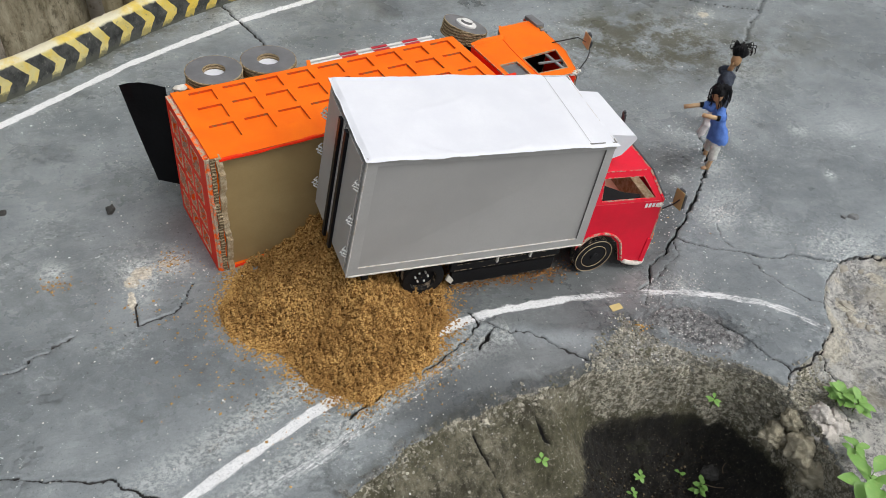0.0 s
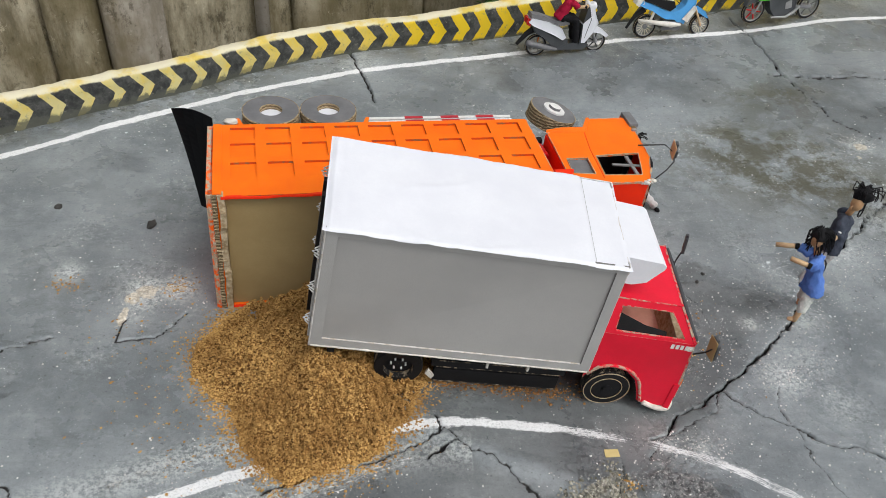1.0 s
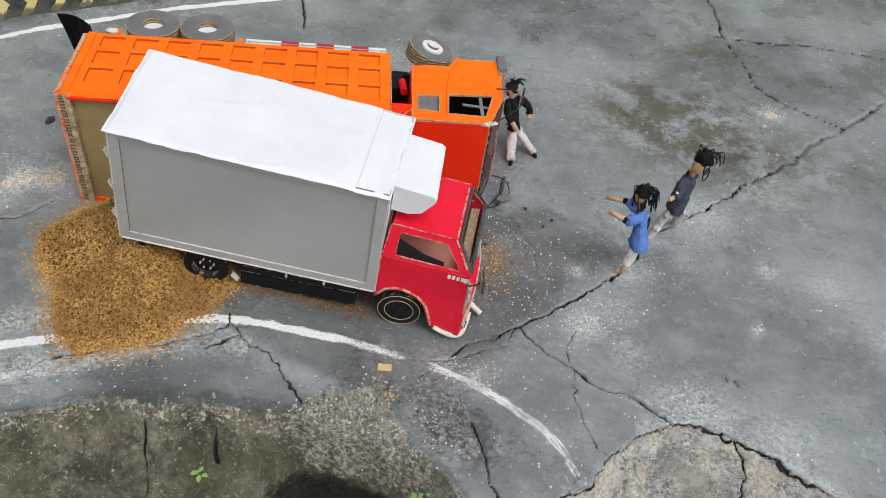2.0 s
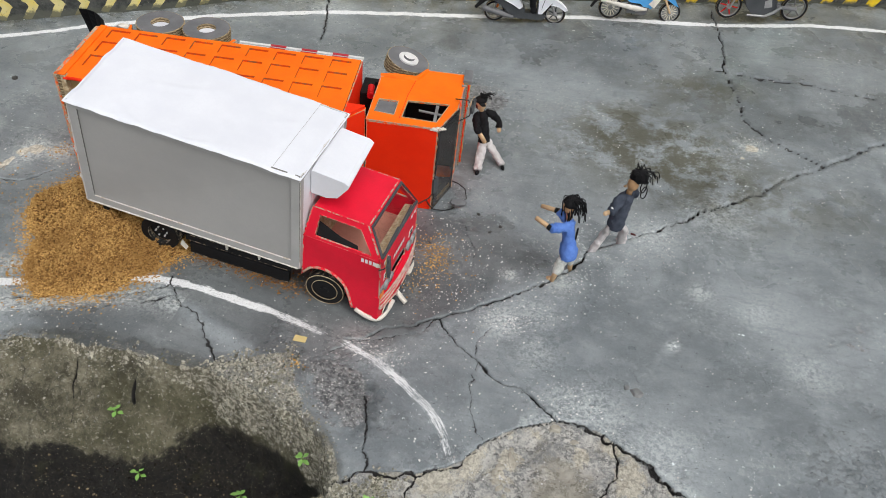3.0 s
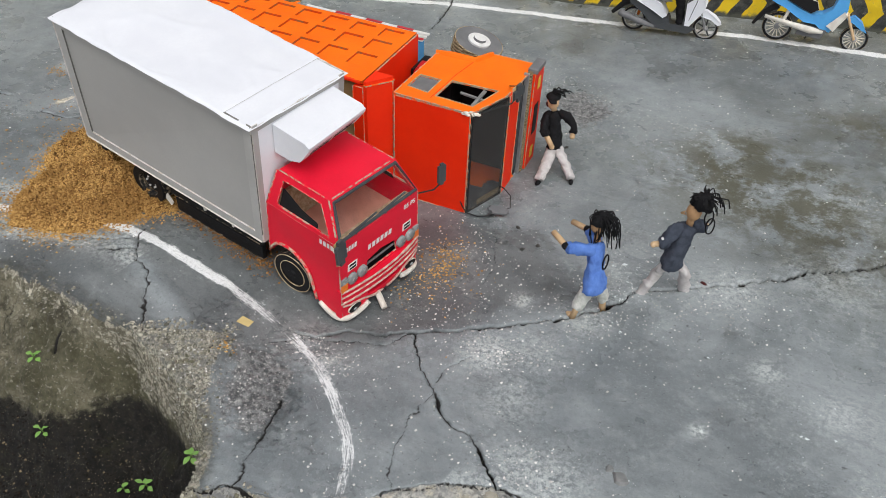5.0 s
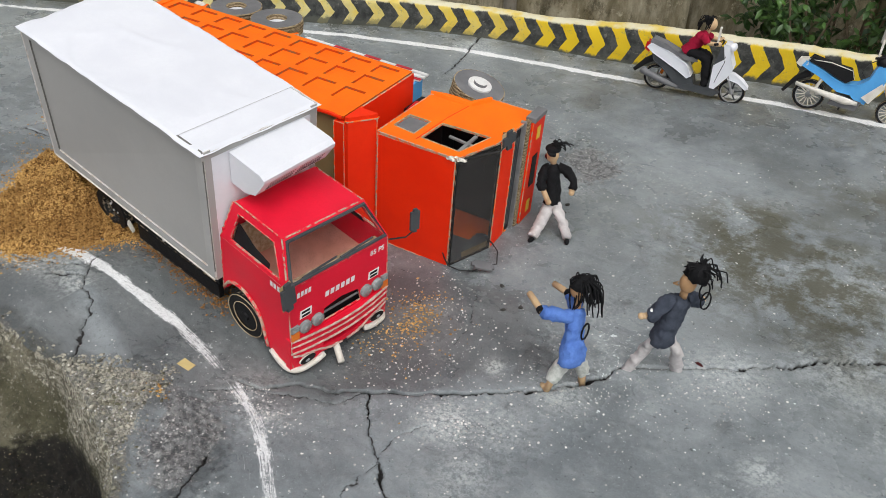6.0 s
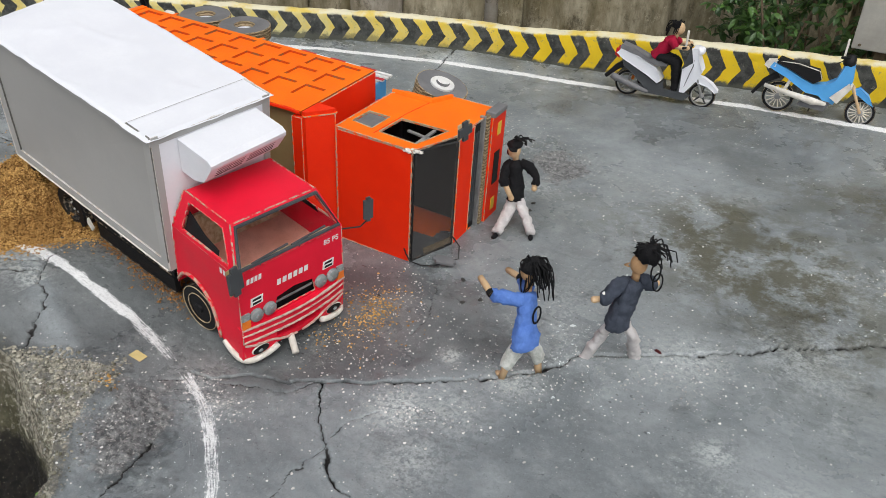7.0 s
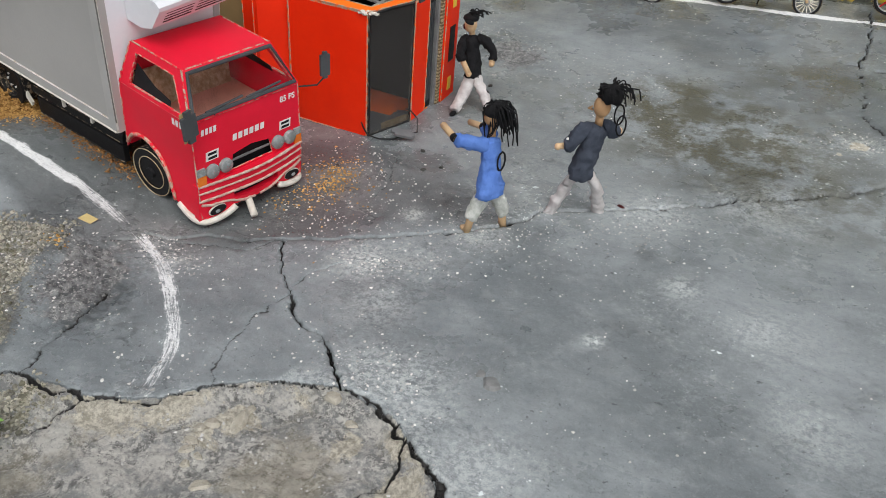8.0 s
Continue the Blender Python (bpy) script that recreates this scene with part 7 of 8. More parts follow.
def driver(bm):
    hip, neck = Vector((1.052, 1.440, 0.040)), Vector((1.038, 1.452, 0.108))
    limb([hip + Vector((0.002, -0.004, -0.012)), hip, hip.lerp(neck, 0.5), hip.lerp(neck, 0.88), neck], [0.0222, 0.0200, 0.0192, 0.0185, 0.007], 24, bm, 0, flat=0.7)
    for knee, foot, way in (((1.052, 1.404, 0.002), (1.056, 1.374), (-0.002, -0.012, 0)), ((1.086, 1.430, 0.004), (1.109, 1.414), (0.006, -0.011, 0))):
        z = rest(*foot)
        limb([hip.lerp(Vector(knee), 0.1), knee, (foot[0], foot[1], z + 0.008)], [0.0122, 0.0108, 0.0104], 12, bm, 1, flat=0.8)
        fork(bm, (foot[0], foot[1], z), way, 4)
    for sh, el, hand in (((1.028, 1.440, 0.100), (1.036, 1.414, 0.080), (1.058, 1.414, 0.046)), ((1.060, 1.460, 0.102), (1.082, 1.462, 0.082), (1.086, 1.450, 0.062))):
        limb([Vector(sh).lerp(neck, 0.5) - Vector((0, 0, 0.006)), sh, el, Vector(el).lerp(Vector(hand), 0.35 if hand[0] < 1.07 else 0.7)], [0.0100, 0.0096, 0.0082, 0.0084], 10, bm, 0)
        tube([el, hand], [0.0056, 0.0056], 8, bm, 2)
        ball(hand, (0.006, 0.006, 0.006), bm, 2, 8, 6)
    tube([neck, (1.036, 1.452, 0.120)], [0.0060, 0.0060], 8, bm, 2)
    ball((1.036, 1.448, 0.128), (0.0125, 0.0125, 0.0155), bm, 2)
    ball((1.0285, 1.4425, 0.125), (0.0052, 0.0050, 0.0070), bm, 3, 10, 7)
    ball((1.034, 1.452, 0.139), (0.0155, 0.0155, 0.0080), bm, 4, 14, 8)
    tube([(1.040, 1.436, 0.138), (1.046, 1.430, 0.136)], [0.010, 0.007], 10, bm, 4, flat=0.25)
    hair(bm, (1.038, 1.456, 0.143), 0.010, 4, 11, 14, 0.010, (0.012, 0.006))


doll("doll_in_black", "rag doll in black jacket and white trousers beside the tipped lorry", ("black_cloth", "white_cloth", "skin", "dark_scrap", "yarn"), driver)


# ---- small motorbikes ----
def bike_wheel(parent, x, z, r, spokes, rim_mat, wide=0.011):
    m = Matrix.Translation((x, 0, z))
    t = part("wheel", lathe([(r * 0.80, -wide / 2), (r * 0.93, -wide / 2), (r, -wide / 4), (r, wide / 4), (r * 0.93, wide / 2), (r * 0.80, wide / 2), (r * 0.80, -wide / 2)], 32, m=m), M["black_card"], parent, "black card tyre")
    for q in (-1, 1):
        part("tyre_line", lathe([(r * 0.965, q * wide * 0.36), (r * 0.975, q * wide * 0.44), (r * 0.985, q * wide * 0.30)], 32, m=m), M["raw_edge"], t)
    part("rim", lathe([(r * 0.75, -wide * 0.35), (r * 0.81, -wide * 0.42), (r * 0.81, wide * 0.42), (r * 0.75, wide * 0.35), (r * 0.75, -wide * 0.35)], 32, m=m), M["silver"], t)
    for k in range(spokes):
        a = 2 * math.pi * k / spokes + 0.2
        d = Vector((math.cos(a), 0, math.sin(a)))
        part("spoke", tube([Vector((x, 0, z)) + d * r * 0.12, Vector((x, 0, z)) + d * r * 0.74], [0.0028, 0.0018] if spokes < 9 else [0.0016, 0.0013], 6), rim_mat, t)
    part("hub", lathe([(0.0005, -wide * 0.7), (r * 0.2, -wide * 0.6), (r * 0.2, wide * 0.6), (0.0005, wide * 0.7)], 14, m=m), M["silver"], t)
    return t


def shell(outline, half, bevel=0.0018):
    """A body panel cut in side view, rounded along its edges."""
    bm = prism(outline, half * 2, side_xz(-half), side=0)
    bmesh.ops.remove_doubles(bm, verts=bm.verts, dist=0.0002)
    rim = [e for e in bm.edges if len(e.link_faces) == 2 and e.calc_face_angle(0) > 0.9 and abs(e.verts[0].co.y - e.verts[1].co.y) < 1e-5]
    bmesh.ops.bevel(bm, geom=rim, offset=bevel, segments=2, affect="EDGES")
    return bm


def bars(parent, x, z, half, mirrors=True):
    bar = part("handlebar", tube([(x - 0.014, -half, z + 0.002), (x, -half * 0.4, z), (x, half * 0.4, z), (x - 0.014, half, z + 0.002)], 0.0022, 8), M["black_card"], parent)
    for s in (-1, 1):
        part("grip", tube([(x - 0.009, s * half * 0.75, z + 0.0015), (x - 0.016, s * half * 1.15, z + 0.0025)], 0.0034, 8), M["black_card"], bar)
        if mirrors and s < 0:
            part("mirror", box(x - 0.014, x - 0.009, s * half * 0.7 - 0.003, s * half * 0.7 + 0.003, z + 0.002, z + 0.044, 0.001), M["foam"], bar, "pale upright mirror strip")


scooter = thing("scooter", "white and black toy scooter parked on the white road line", "scooter", pose(0.921, 2.163, float(lie(np.array(0.93), np.array(2.16))) - 0.001, -3, 0, 12.5), "toy motorbikes by the kerb")
bike_wheel(scooter, 0.000, 0.034, 0.034, 5, M["silver"])
bike_wheel(scooter, 0.193, 0.034, 0.034, 5, M["dark_grey"])
part("rear_panel", shell([(-0.036, 0.112), (-0.026, 0.122), (0.020, 0.112), (0.070, 0.088), (0.088, 0.058), (0.078, 0.052), (0.052, 0.066), (0.010, 0.086), (-0.020, 0.100)], 0.019), M["white_paper"], scooter, "white rear fairing")
part("under_panel", shell([(-0.018, 0.096), (0.012, 0.082), (0.050, 0.062), (0.076, 0.048), (0.092, 0.052), (0.100, 0.030), (0.060, 0.024), (0.040, 0.040), (0.015, 0.062), (-0.014, 0.080)], 0.017), M["dark_grey"], scooter)
part("seat", shell([(-0.030, 0.124), (-0.026, 0.134), (0.010, 0.126), (0.045, 0.112), (0.088, 0.110), (0.094, 0.098), (0.070, 0.094), (0.020, 0.112)], 0.016), M["mid_grey"], scooter, "grey seat")
part("footboard", shell([(0.060, 0.022), (0.150, 0.018), (0.165, 0.030), (0.150, 0.036), (0.088, 0.036)], 0.018), M["dark_grey"], scooter)
part("leg_shield", shell([(0.134, 0.034), (0.142, 0.034), (0.152, 0.070), (0.162, 0.110), (0.158, 0.145), (0.148, 0.145), (0.136, 0.094)], 0.020), M["dark_grey"], scooter)
part("front_panel", shell([(0.140, 0.040), (0.150, 0.040), (0.176, 0.074), (0.186, 0.098), (0.172, 0.128), (0.164, 0.152), (0.152, 0.152), (0.160, 0.118), (0.136, 0.098)], 0.021), M["white_paper"], scooter, "white front fairing")
part("front_fender", shell([(0.170, 0.082), (0.190, 0.080), (0.214, 0.068), (0.230, 0.052), (0.224, 0.048), (0.204, 0.060), (0.176, 0.066)], 0.010), M["white_paper"], scooter)
part("headlight", ball((0.170, 0, 0.146), (0.012, 0.017, 0.011), rough=0.1), M["white_paper"], scooter, "", True)
part("tail_light", shell([(-0.040, 0.106), (-0.030, 0.100), (-0.028, 0.118), (-0.038, 0.122)], 0.014), M["tail_red"], scooter, "red tail light")
part("exhaust", tube([(0.060, -0.022, 0.024), (0.020, -0.024, 0.034), (-0.030, -0.026, 0.050), (-0.040, -0.026, 0.054)], [0.004, 0.008, 0.009, 0.008], 12), M["mid_grey"], scooter, "", True)
part("fork", tube([(0.193, -0.008, 0.034), (0.172, -0.008, 0.085)], 0.0032, 8), M["silver"], scooter)
part("fork", tube([(0.193, 0.008, 0.034), (0.172, 0.008, 0.085)], 0.0032, 8), M["silver"], scooter)
part("rear_fender", tube([(-0.004, 0, 0.090), (-0.034, 0, 0.070), (-0.062, 0, 0.040)], [0.005, 0.004, 0.0025], 8, flat=2.0), M["black_card"], scooter)
part("swing_arm", tube([(0.000, -0.010, 0.034), (0.070, -0.012, 0.034)], 0.005, 8), M["dark_grey"], scooter)
part("leaf_spring", tube([(0.008, 0.012, 0.040), (0.018, 0.010, 0.086)], 0.004, 8), M["amber"], scooter)
part("stand", tube([(0.052, 0.014, 0.024), (0.046, 0.030, 0.003)], 0.002, 6), M["wire"], scooter)
bars(scooter, 0.146, 0.152, 0.032)
SC = scooter.matrix_basis


def rider(bm):
    at = lambda x, y, z: SC @ Vector((x, y, z))
    limb([at(0.058, 0, 0.112), at(0.070, 0, 0.126), at(0.092, 0, 0.158), at(0.102, 0, 0.172)], [0.0215, 0.0205, 0.0205, 0.008], 14, bm, 0, flat=0.75)
    for s in (-1, 1):
        limb([at(0.094, s * 0.016, 0.164), at(0.112, s * 0.024, 0.150)], [0.0105, 0.0095], 10, bm, 0)
        tube([at(0.110, s * 0.024, 0.151), at(0.138, s * 0.024, 0.152)], [0.0055, 0.0050], 8, bm, 2)
        ball(at(0.139, s * 0.024, 0.153), (0.006, 0.006, 0.006), bm, 2, 8, 6)
        limb([at(0.066, s * 0.010, 0.118), at(0.116, s * 0.012, 0.110), at(0.122, s * 0.013, 0.050), at(0.124, s * 0.013, 0.040)], [0.0125, 0.0115, 0.0095, 0.009], 10, bm, 1)
    tube([at(0.101, 0, 0.168), at(0.107, 0, 0.182)], [0.0055, 0.0055], 8, bm, 2)
    ball(at(0.110, 0, 0.192), (0.0115, 0.0115, 0.0150), bm, 2)
    hair(bm, tuple(at(0.103, 0.002, 0.198)), 0.0135, 3, 21, 14, 0.030, (-0.012, 0.002))
    tube([at(0.092, 0, 0.204), at(0.082, 0, 0.192), at(0.078, 0, 0.172)], [0.004, 0.0045, 0.002], 8, bm, 3)


doll("doll_in_red", "rag doll in a maroon shirt riding the toy scooter", ("red_cloth", "black_cloth", "skin", "yarn"), rider)

moped = thing("moped", "sky blue toy moped with white exhaust parked by the kerb", "moped", pose(1.277, 2.270, float(lie(np.array(1.3), np.array(2.27))) + 0.001, -5, 0, 10.8), "toy motorbikes by the kerb")
bike_wheel(moped, 0.000, 0.038, 0.038, 16, M["foam"])
bike_wheel(moped, 0.190, 0.034, 0.034, 16, M["foam"])
part("body", shell([(-0.034, 0.108), (-0.026, 0.120), (0.014, 0.108), (0.044, 0.094), (0.072, 0.084), (0.100, 0.088), (0.120, 0.104), (0.130, 0.140), (0.150, 0.142), (0.156, 0.108), (0.150, 0.086), (0.136, 0.066), (0.126, 0.046), (0.108, 0.048), (0.090, 0.060), (0.060, 0.062), (0.030, 0.078), (0.010, 0.090), (-0.016, 0.100)], 0.014), M["sky_blue"], moped, "sky blue card body")
part("tail_cap", shell([(-0.046, 0.112), (-0.036, 0.106), (-0.020, 0.112), (-0.024, 0.124), (-0.042, 0.122)], 0.013), M["foam"], moped)
part("seat", shell([(-0.020, 0.122), (-0.014, 0.132), (0.040, 0.122), (0.078, 0.118), (0.088, 0.098), (0.072, 0.088), (0.044, 0.098), (0.012, 0.112)], 0.014), M["black_card"], moped, "black seat")
part("seat_rail", tube([(-0.026, -0.012, 0.126), (0.030, -0.015, 0.128), (0.080, -0.013, 0.118), (0.088, -0.010, 0.098)], 0.0013, 6), M["foam"], moped)
part("leg_guard", shell([(0.118, 0.062), (0.134, 0.052), (0.158, 0.092), (0.150, 0.100)], 0.020), M["foam"], moped)
part("engine", shell([(0.050, 0.030), (0.110, 0.026), (0.120, 0.048), (0.060, 0.056)], 0.016), M["mid_grey"], moped)
part("exhaust", tube([(0.112, -0.020, 0.044), (0.080, -0.022, 0.046), (0.020, -0.023, 0.056), (-0.036, -0.024, 0.066)], [0.004, 0.009, 0.0065, 0.0045], 12), M["foam"], moped, "white exhaust", True)
part("shock", tube([(0.006, -0.010, 0.042), (0.022, -0.010, 0.092)], 0.004, 8), M["foam"], moped)
part("shock", tube([(0.006, 0.010, 0.042), (0.022, 0.010, 0.092)], 0.004, 8), M["foam"], moped)
part("fork", tube([(0.190, -0.009, 0.034), (0.160, -0.009, 0.092)], 0.0035, 8), M["skin"], moped)
part("fork", tube([(0.190, 0.009, 0.034), (0.160, 0.009, 0.092)], 0.0035, 8), M["skin"], moped)
part("front_fender", shell([(0.160, 0.082), (0.176, 0.090), (0.198, 0.078), (0.210, 0.058), (0.200, 0.062), (0.178, 0.074)], 0.009), M["sky_blue"], moped)
part("head_cowl", ball((0.138, 0, 0.150), (0.015, 0.018, 0.016), rough=0.25), M["black_card"], moped, "", True)
part("wheel_guard", tube([(-0.010, 0, 0.092), (-0.040, 0, 0.070), (-0.062, 0, 0.034)], [0.005, 0.003, 0.002], 8, flat=2.0), M["black_card"], moped)
part("cable", tube([(0.128, 0.010, 0.150), (0.108, 0.012, 0.134), (0.100, 0.010, 0.112), (0.112, 0.006, 0.100)], 0.0014, 6), M["wire"], moped)
part("stand", tube([(0.080, 0.014, 0.030), (0.076, 0.034, 0.002)], 0.002, 6), M["wire"], moped)
bars(moped, 0.134, 0.160, 0.030)

sport_bike = thing("sport_bike", "bright green toy motorbike with a red front wheel by the kerb", "motorbike", pose(1.840, 2.388, float(lie(np.array(1.8), np.array(2.37))) + 0.001, 3, 0, 194.5), "toy motorbikes by the kerb")
bike_wheel(sport_bike, 0.000, 0.043, 0.043, 5, M["mid_grey"])
bike_wheel(sport_bike, 0.208, 0.041, 0.041, 6, M["tail_red"])
part("side_fairing", shell([(0.060, 0.024), (0.130, 0.020), (0.160, 0.050), (0.178, 0.100), (0.150, 0.120), (0.090, 0.104), (0.066, 0.070)], 0.018), M["dark_grey"], sport_bike, "dark grey side fairing")
part("silver_patch", shell([(0.078, 0.050), (0.100, 0.046), (0.104, 0.066), (0.086, 0.074)], 0.0195, 0.001), M["silver"], sport_bike)
part("tank", shell([(0.060, 0.086), (0.110, 0.078), (0.150, 0.086), (0.176, 0.084), (0.170, 0.122), (0.120, 0.136), (0.070, 0.116)], 0.0200), M["green"], sport_bike, "bright green tank")
part("tail", shell([(-0.050, 0.112), (0.060, 0.086), (0.072, 0.110), (0.010, 0.116), (-0.046, 0.130)], 0.013), M["green"], sport_bike, "bright green tail")
part("nose", shell([(0.170, 0.078), (0.206, 0.080), (0.216, 0.098), (0.186, 0.128), (0.166, 0.122)], 0.017), M["green"], sport_bike, "bright green nose fairing")
part("seat", shell([(-0.030, 0.122), (0.050, 0.112), (0.066, 0.116), (0.040, 0.126), (-0.026, 0.132)], 0.011), M["black_card"], sport_bike)
part("swing_arm", tube([(0.000, -0.012, 0.043), (0.040, -0.013, 0.046), (0.076, -0.012, 0.050)], [0.006, 0.007, 0.007], 8), M["mid_grey"], sport_bike)
part("swing_arm", tube([(0.000, 0.012, 0.043), (0.076, 0.012, 0.050)], 0.006, 8), M["mid_grey"], sport_bike)
part("exhaust", tube([(0.150, 0.020, 0.022), (0.095, 0.022, 0.020), (0.070, 0.022, 0.034), (0.050, 0.022, 0.052)], [0.003, 0.004, 0.005, 0.004], 10), M["silver"], sport_bike)
for s in (-1, 1):
    part("fork", tube([(0.208, s * 0.011, 0.041), (0.184, s * 0.011, 0.100)], 0.0034, 8), M["silver"], sport_bike)
part("front_fender", shell([(0.184, 0.080), (0.206, 0.090), (0.236, 0.078), (0.246, 0.060), (0.226, 0.070), (0.200, 0.078)], 0.009), M["dark_grey"], sport_bike)
part("stand", tube([(0.100, -0.014, 0.022), (0.094, -0.036, 0.002)], 0.002, 6), M["wire"], sport_bike)
bars(sport_bike, 0.170, 0.130, 0.030, False)


# ---- plants, stones and scraps ----
def leaf(bm, base, way, up, length, width, mat=0, droop=0.25):
    way, up = Vector(way).normalized(), Vector(up)
    side = way.cross(up).normalized()
    up = side.cross(way).normalized()
    rows = []
    for t, w in ((0, 0.06), (0.22, 0.62), (0.5, 1.0), (0.78, 0.66), (1.0, 0.03)):
        c = Vector(base) + way * length * t - up * droop * length * t * t
        rows.append([bm.verts.new(c - side * width * w / 2 + up * width * 0.12 * w), bm.verts.new(c), bm.verts.new(c + side * width * w / 2 + up * width * 0.12 * w)])
    for a, b in zip(rows, rows[1:]):
        for j in (0, 1):
            bm.faces.new((a[j], b[j], b[j + 1], a[j + 1])).material_index = mat


def seedling(x, y, z, tall, leaves, length, seed, label, spread=0.5):
    r = random.Random(seed)
    plant = thing("seedling", label, "plant", pose(x, y, z), "green seedlings by the pit")
    tip = Vector((r.uniform(-0.3, 0.3) * tall, r.uniform(-0.3, 0.3) * tall, tall))
    part("stem", tube([(0, 0, -0.012), tip * 0.5 + Vector((0.002, 0, 0)), tip], [0.0012, 0.0011, 0.0007], 6), M["stem"], plant, "", True)
    for k in range(leaves):
        bm = bmesh.new()
        a = 2.4 * k + r.uniform(-0.3, 0.3)
        h = tip * (0.35 + 0.65 * (k + 1) / leaves)
        d = Vector((math.cos(a), math.sin(a), r.uniform(0.1, spread)))
        leaf(bm, h + d * length * 0.12, d, (0, 0, 1), length * r.uniform(0.75, 1.1), length * r.uniform(0.55, 0.68), 0, r.uniform(0.15, 0.45))
        tube([h, h + d * length * 0.14], 0.0006, 5, bm)
        part("leaf", bm, M["leaf"], plant, "", True)
    return plant


SPROUT = "small bright green seedling growing on the pit wall"
seedling(0.588, 0.484, rest(0.588, 0.484), 0.014, 5, 0.014, 1, SPROUT)
seedling(0.941, 0.497, -0.060, 0.012, 5, 0.014, 2, SPROUT)
seedling(0.650, 0.425, rest(0.65, 0.425), 0.020, 5, 0.014, 3, "small bright green seedling growing on dark soil")
seedling(0.816, 0.480, rest(0.816, 0.48), 0.020, 5, 0.014, 4, "small bright green seedling growing on dark soil")
seedling(0.905, 0.415, rest(0.905, 0.415), 0.036, 12, 0.016, 6, "feathery green seedling growing on dark soil")
seedling(0.785, 0.455, rest(0.785, 0.455), 0.016, 4, 0.012, 7, "small bright green seedling growing on dark soil")
seedling(0.90, 0.46, rest(0.90, 0.46), 0.014, 3, 0.012, 8, "small bright green seedling growing on dark soil")
seedling(1.108, 0.398, rest(1.108, 0.398), 0.030, 16, 0.027, 9, "leafy light green weed growing beside pale stones", 0.9)
seedling(1.122, 0.372, rest(1.122, 0.372), 0.028, 12, 0.026, 10, "leafy light green weed growing beside pale stones", 0.9)
seedling(1.010, 0.235, rest(1.010, 0.235), 0.060, 9, 0.042, 12, "broad-leaved light green weed growing in the pit", 0.8)
seedling(1.055, 0.300, rest(1.055, 0.300), 0.030, 8, 0.022, 13, "small bright green seedling growing on dark soil")


def stone(x, y, z, radii, material, label, seed, group="", name="stone"):
    bm = bmesh.new()
    bmesh.ops.create_icosphere(bm, subdivisions=4, radius=1)
    s = Vector((seed * 1.7, seed * 0.6, seed))
    for v in bm.verts:
        k = 1 + 0.42 * noise.noise(v.co * 1.3 + s) + 0.26 * noise.noise(v.co * 3.1 + s) + 0.16 * noise.noise(v.co * 6 + s) - 0.20 * abs(noise.noise(v.co * 9 + s)) + 0.10 * noise.noise(v.co * 17 + s)
        v.co = Vector([v.co[i] * radii[i] * k for i in range(3)])
    ob = link(name, bm, material, None, "", True)
    ob.matrix_basis = pose(x, y, z, 0, 0, seed * 50)
    return tagged(ob, label, "stone", group)


PALE = "lumpy pale limestone rubble at the broken road edge"
for i, (x, y, z, r) in enumerate(((1.062, 0.380, 0.004, 0.022), (1.046, 0.352, -0.006, 0.021), (1.078, 0.352, -0.004, 0.018), (1.052, 0.326, -0.022, 0.020), (1.090, 0.372, 0.000, 0.014))):
    stone(x, y, z, (r, r * 0.9, r * 0.8), M["rock"], PALE, i + 1, "rubble at the road edge")
for i, (x, y, z, r) in enumerate(((1.012, 0.352, -0.030, 0.030), (0.990, 0.395, -0.040, 0.022), (1.018, 0.395, -0.010, 0.018), (1.020, 0.318, -0.050, 0.030))):
    stone(x, y, z, (r * 1.1, r, r * 0.9), M["brown_rock"], "lump of brown mossy concrete rubble at the road edge", i + 11, "rubble at the road edge")
stone(0.948, 0.440, rest(0.948, 0.44) + 0.004, (0.018, 0.015, 0.012), M["dark_rock"], "dark stone lying in the pit", 21)
stone(-0.205, 1.313, rest(-0.205, 1.313) + 0.002, (0.008, 0.007, 0.005), M["dark_rock"], "small dark stone on the road", 22)
stone(-0.008, 1.274, rest(-0.008, 1.274) + 0.003, (0.012, 0.009, 0.006), M["dark_rock"], "small dark stone on the road", 23)
stone(1.012, 1.083, rest(1.012, 1.083) + 0.001, (0.003, 0.003, 0.003), M["dark_rock"], "small dark crumb on the road", 24)
stone(1.455, 1.252, rest(1.455, 1.252) + 0.0005, (0.007, 0.003, 0.0014), M["dark_scrap"], "flattened dark red scrap on the road", 25, name="scrap")
for i, (x, y) in enumerate(((1.135, 1.160), (1.155, 1.185), (1.095, 1.215), (1.05, 1.50), (1.04, 1.53))):
    stone(x, y, rest(x, y) + 0.001, (0.0045, 0.0035, 0.0025), M["dark_rock"], "small dark crumb on the road", 30 + i)
r = random.Random(4)


def shard(x, y, size, turn, long, material, label, seed, group=""):
    """A flat angular flake of broken concrete."""
    k = random.Random(seed)
    bm = bmesh.new()
    for i in range(11):
        t = 2 * math.pi * i / 11 + k.uniform(-0.2, 0.2)
        d = size * k.uniform(0.65, 1.0)
        for z, f in ((-0.3, 1.0), (k.uniform(0.18, 0.34), k.uniform(0.6, 0.85))):
            bm.verts.new((d * f * long * math.cos(t), d * f * math.sin(t), z * size))
    made = bmesh.ops.convex_hull(bm, input=bm.verts)
    bmesh.ops.delete(bm, geom=list({v for v in made["geom_interior"] if isinstance(v, bmesh.types.BMVert)}), context="VERTS")
    ob = link("concrete_flake", bm, material)
    ob.matrix_basis = pose(x, y, rest(x, y) + size * 0.12, k.uniform(-9, 9), k.uniform(-9, 9), turn)
    return tagged(ob, label, "rubble", group)


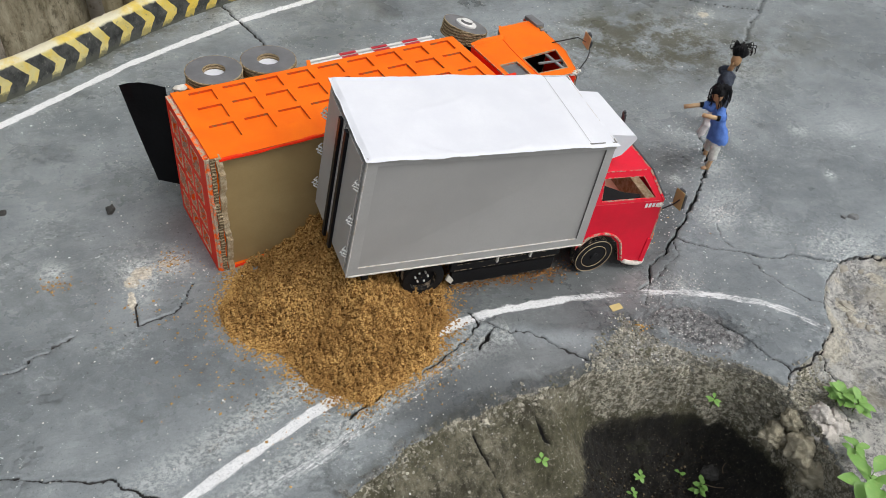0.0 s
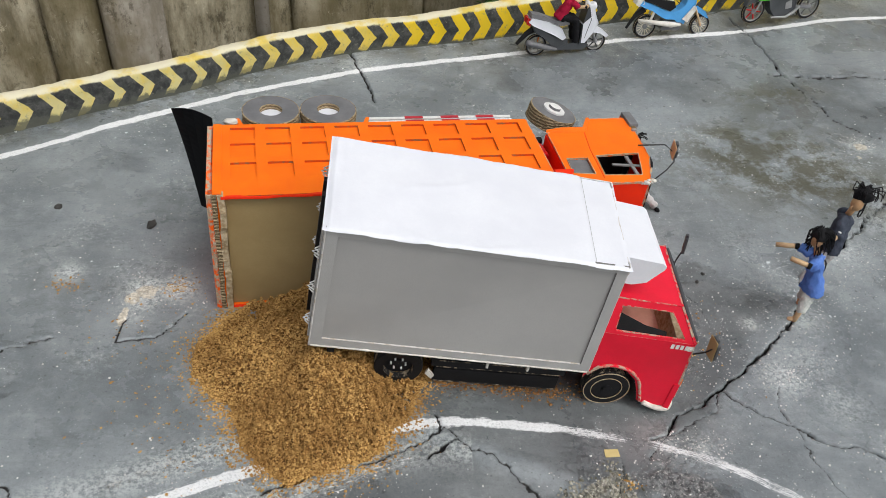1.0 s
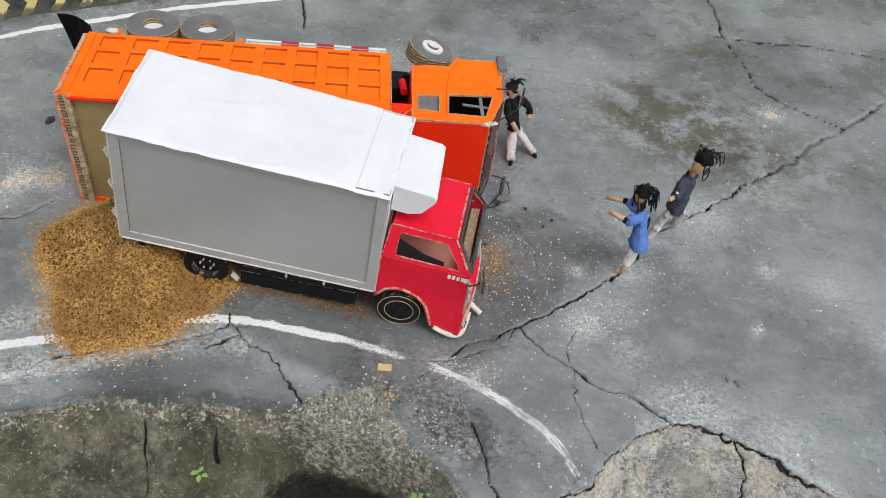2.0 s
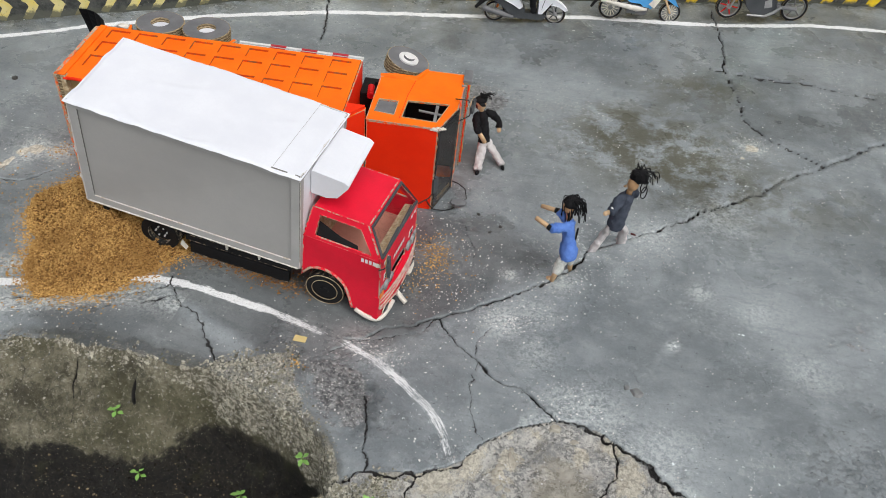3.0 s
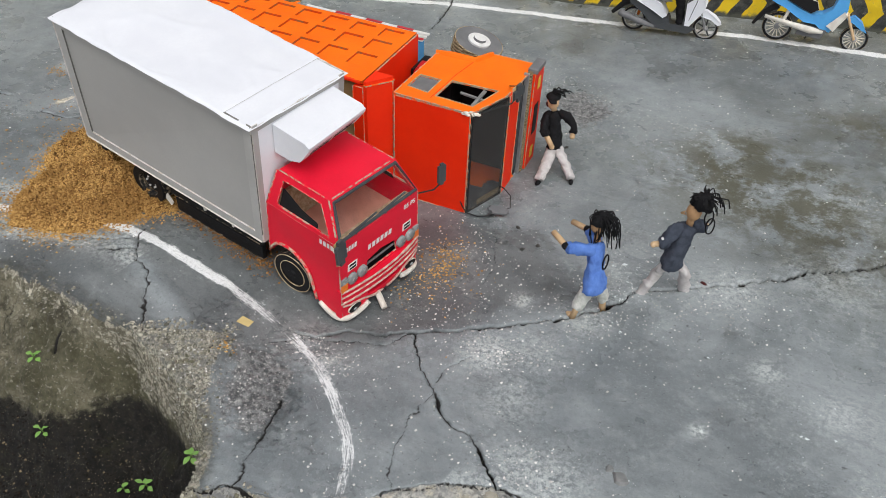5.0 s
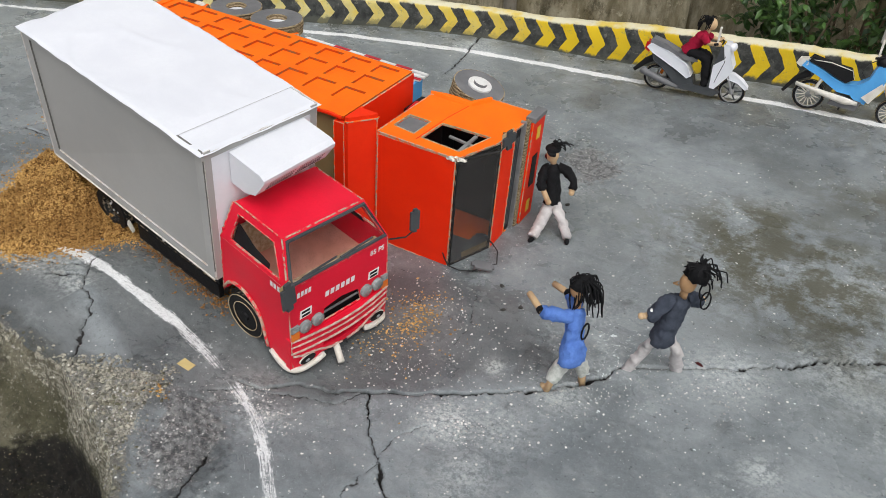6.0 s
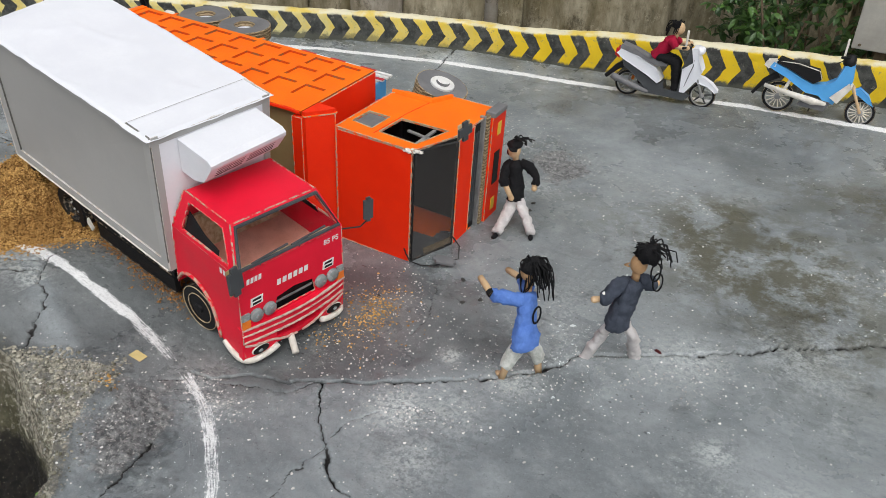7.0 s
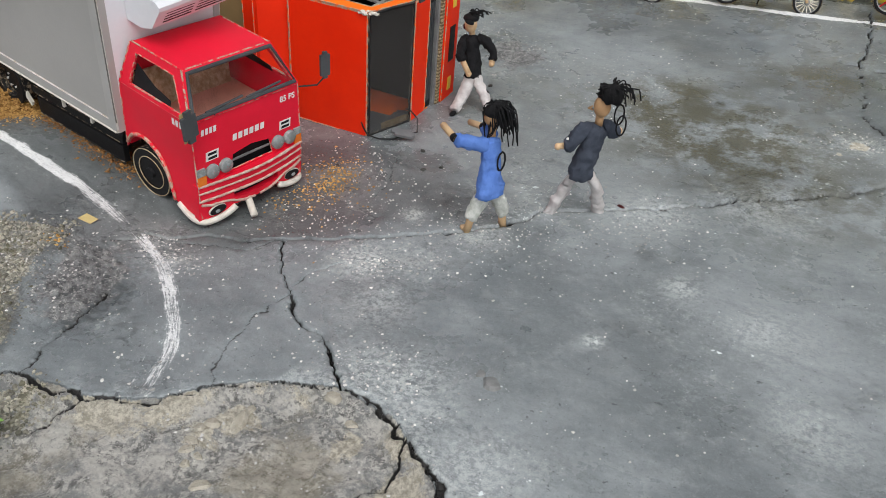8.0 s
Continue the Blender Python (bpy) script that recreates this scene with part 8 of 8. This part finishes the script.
FLAKE = "pale angular flake of broken concrete on the bare slab"
for i, (x, y, size, turn, long) in enumerate(((1.306, 0.575, 0.010, -75, 2.6), (1.287, 0.556, 0.009, 20, 1.3), (1.281, 0.544, 0.007, 70, 1.2), (1.289, 0.527, 0.008, 10, 1.4), (1.295, 0.515, 0.006, 50, 1.6), (1.306, 0.502, 0.006, 80, 1.2), (1.309, 0.517, 0.005, 0, 1.5), (1.300, 0.600, 0.006, 30, 1.2), (1.367, 0.663, 0.010, 5, 1.6), (1.405, 0.648, 0.008, 40, 1.3), (1.322, 0.588, 0.005, 15, 1.2), (1.345, 0.490, 0.008, 35, 1.9))):
    shard(x, y, size, turn, long, M["flake"], FLAKE, 70 + i, "flakes on the slab")
for x, y, size, turn, long, seed in ((1.503, 0.784, 0.013, -30, 1.4, 90), (1.483, 0.792, 0.007, 60, 1.3, 91)):
    shard(x, y, size, turn, long, M["grey_flake"], "flat grey flake of cement on the road", seed)
chip = link("card_scrap", prism([(-0.013, -0.007), (0.012, -0.008), (0.013, 0.006), (-0.011, 0.008)], 0.0012, top_xy(0)), [M["slip"], M["raw_edge"]])
chip.matrix_basis = pose(0.854, 0.716, rest(0.854, 0.716) + 0.0015, 2, 3, 8)
tagged(chip, "small pale yellow card scrap lying on the road", "card scrap")
for i in range(9):
    x, y, a = r.uniform(0.62, 1.0), r.uniform(0.30, 0.46), r.uniform(0, 6.3)
    l = r.uniform(0.02, 0.05)
    tw = link("twig", tube([(x + l * t * math.cos(a + 0.3 * t), y + l * t * math.sin(a + 0.3 * t), rest(x, y) + 0.004 + 0.012 * t) for t in (0, 0.4, 0.8, 1.2)], 0.0009, 5), M["twig"])
    tagged(tw, "thin dry twig lying on dark soil in the pit", "twig", "twigs in the pit")


# ---- beyond the kerb ----
def shrub(x0, x1, y0, y1, z0, z1, count, seed):
    r = random.Random(seed)
    bush = thing("shrub", "dense dark green leafy shrub growing behind the kerb", "shrub", pose((x0 + x1) / 2, (y0 + y1) / 2, -0.62))
    leaves = bmesh.new()
    for k in range(14):
        p = Vector((r.uniform(-0.5, 0.5) * (x1 - x0) * 0.5, r.uniform(-0.5, 0.5) * (y1 - y0) * 0.5, 0))
        pts = [p]
        for i in range(6):
            p = p + Vector((r.uniform(-0.06, 0.06), r.uniform(-0.05, 0.05), (z1 + 0.6) / 6))
            pts.append(p)
        part("stem", tube(pts, [0.008, 0.007, 0.006, 0.005, 0.004, 0.003, 0.002], 6), M["twig"], bush, "", True)
    for k in range(count):
        c = Vector((r.uniform(-0.5, 0.5) * (x1 - x0), r.uniform(-0.5, 0.5) * (y1 - y0), r.uniform(z0, z1) + 0.62))
        if noise.noise(c * 7 + Vector((seed, 0, 0))) < -0.12:
            continue
        for j in range(5):
            d = Vector((r.uniform(-1, 1), r.uniform(-1, 0.6), r.uniform(-0.7, 0.5)))
            leaf(leaves, c, d, (r.uniform(-0.4, 0.4), r.uniform(-0.8, 0.1), 1), r.uniform(0.020, 0.040), r.uniform(0.010, 0.018), 0, 0.4)
    tagged(part("foliage", leaves, M["bush"], bush, "", True), kind="stuff")


shrub(0.86, 1.50, 2.74, 3.10, -0.34, 0.34, 1700, 2)

board = thing("board", "weathered pale grey board standing behind the kerb", "board", pose(1.335, 2.66, 0.078, 0, 0, 6))
part("panel", box(0, 0.60, 0, 0.022, 0, 0.62, 0.003), M["board"], board)
for z in (0.012, 0.30, 0.59):
    part("screw", lathe([(0.004, 0), (0.003, -0.002), (0.0005, -0.003)], 10, m=Matrix.Translation((0.02, -0.0002, z))), M["twig"], board)
for x in (0.06, 0.52):
    part("post", box(x, x + 0.03, 0.024, 0.050, -0.70, 0.60, 0.002), M["twig"], board)
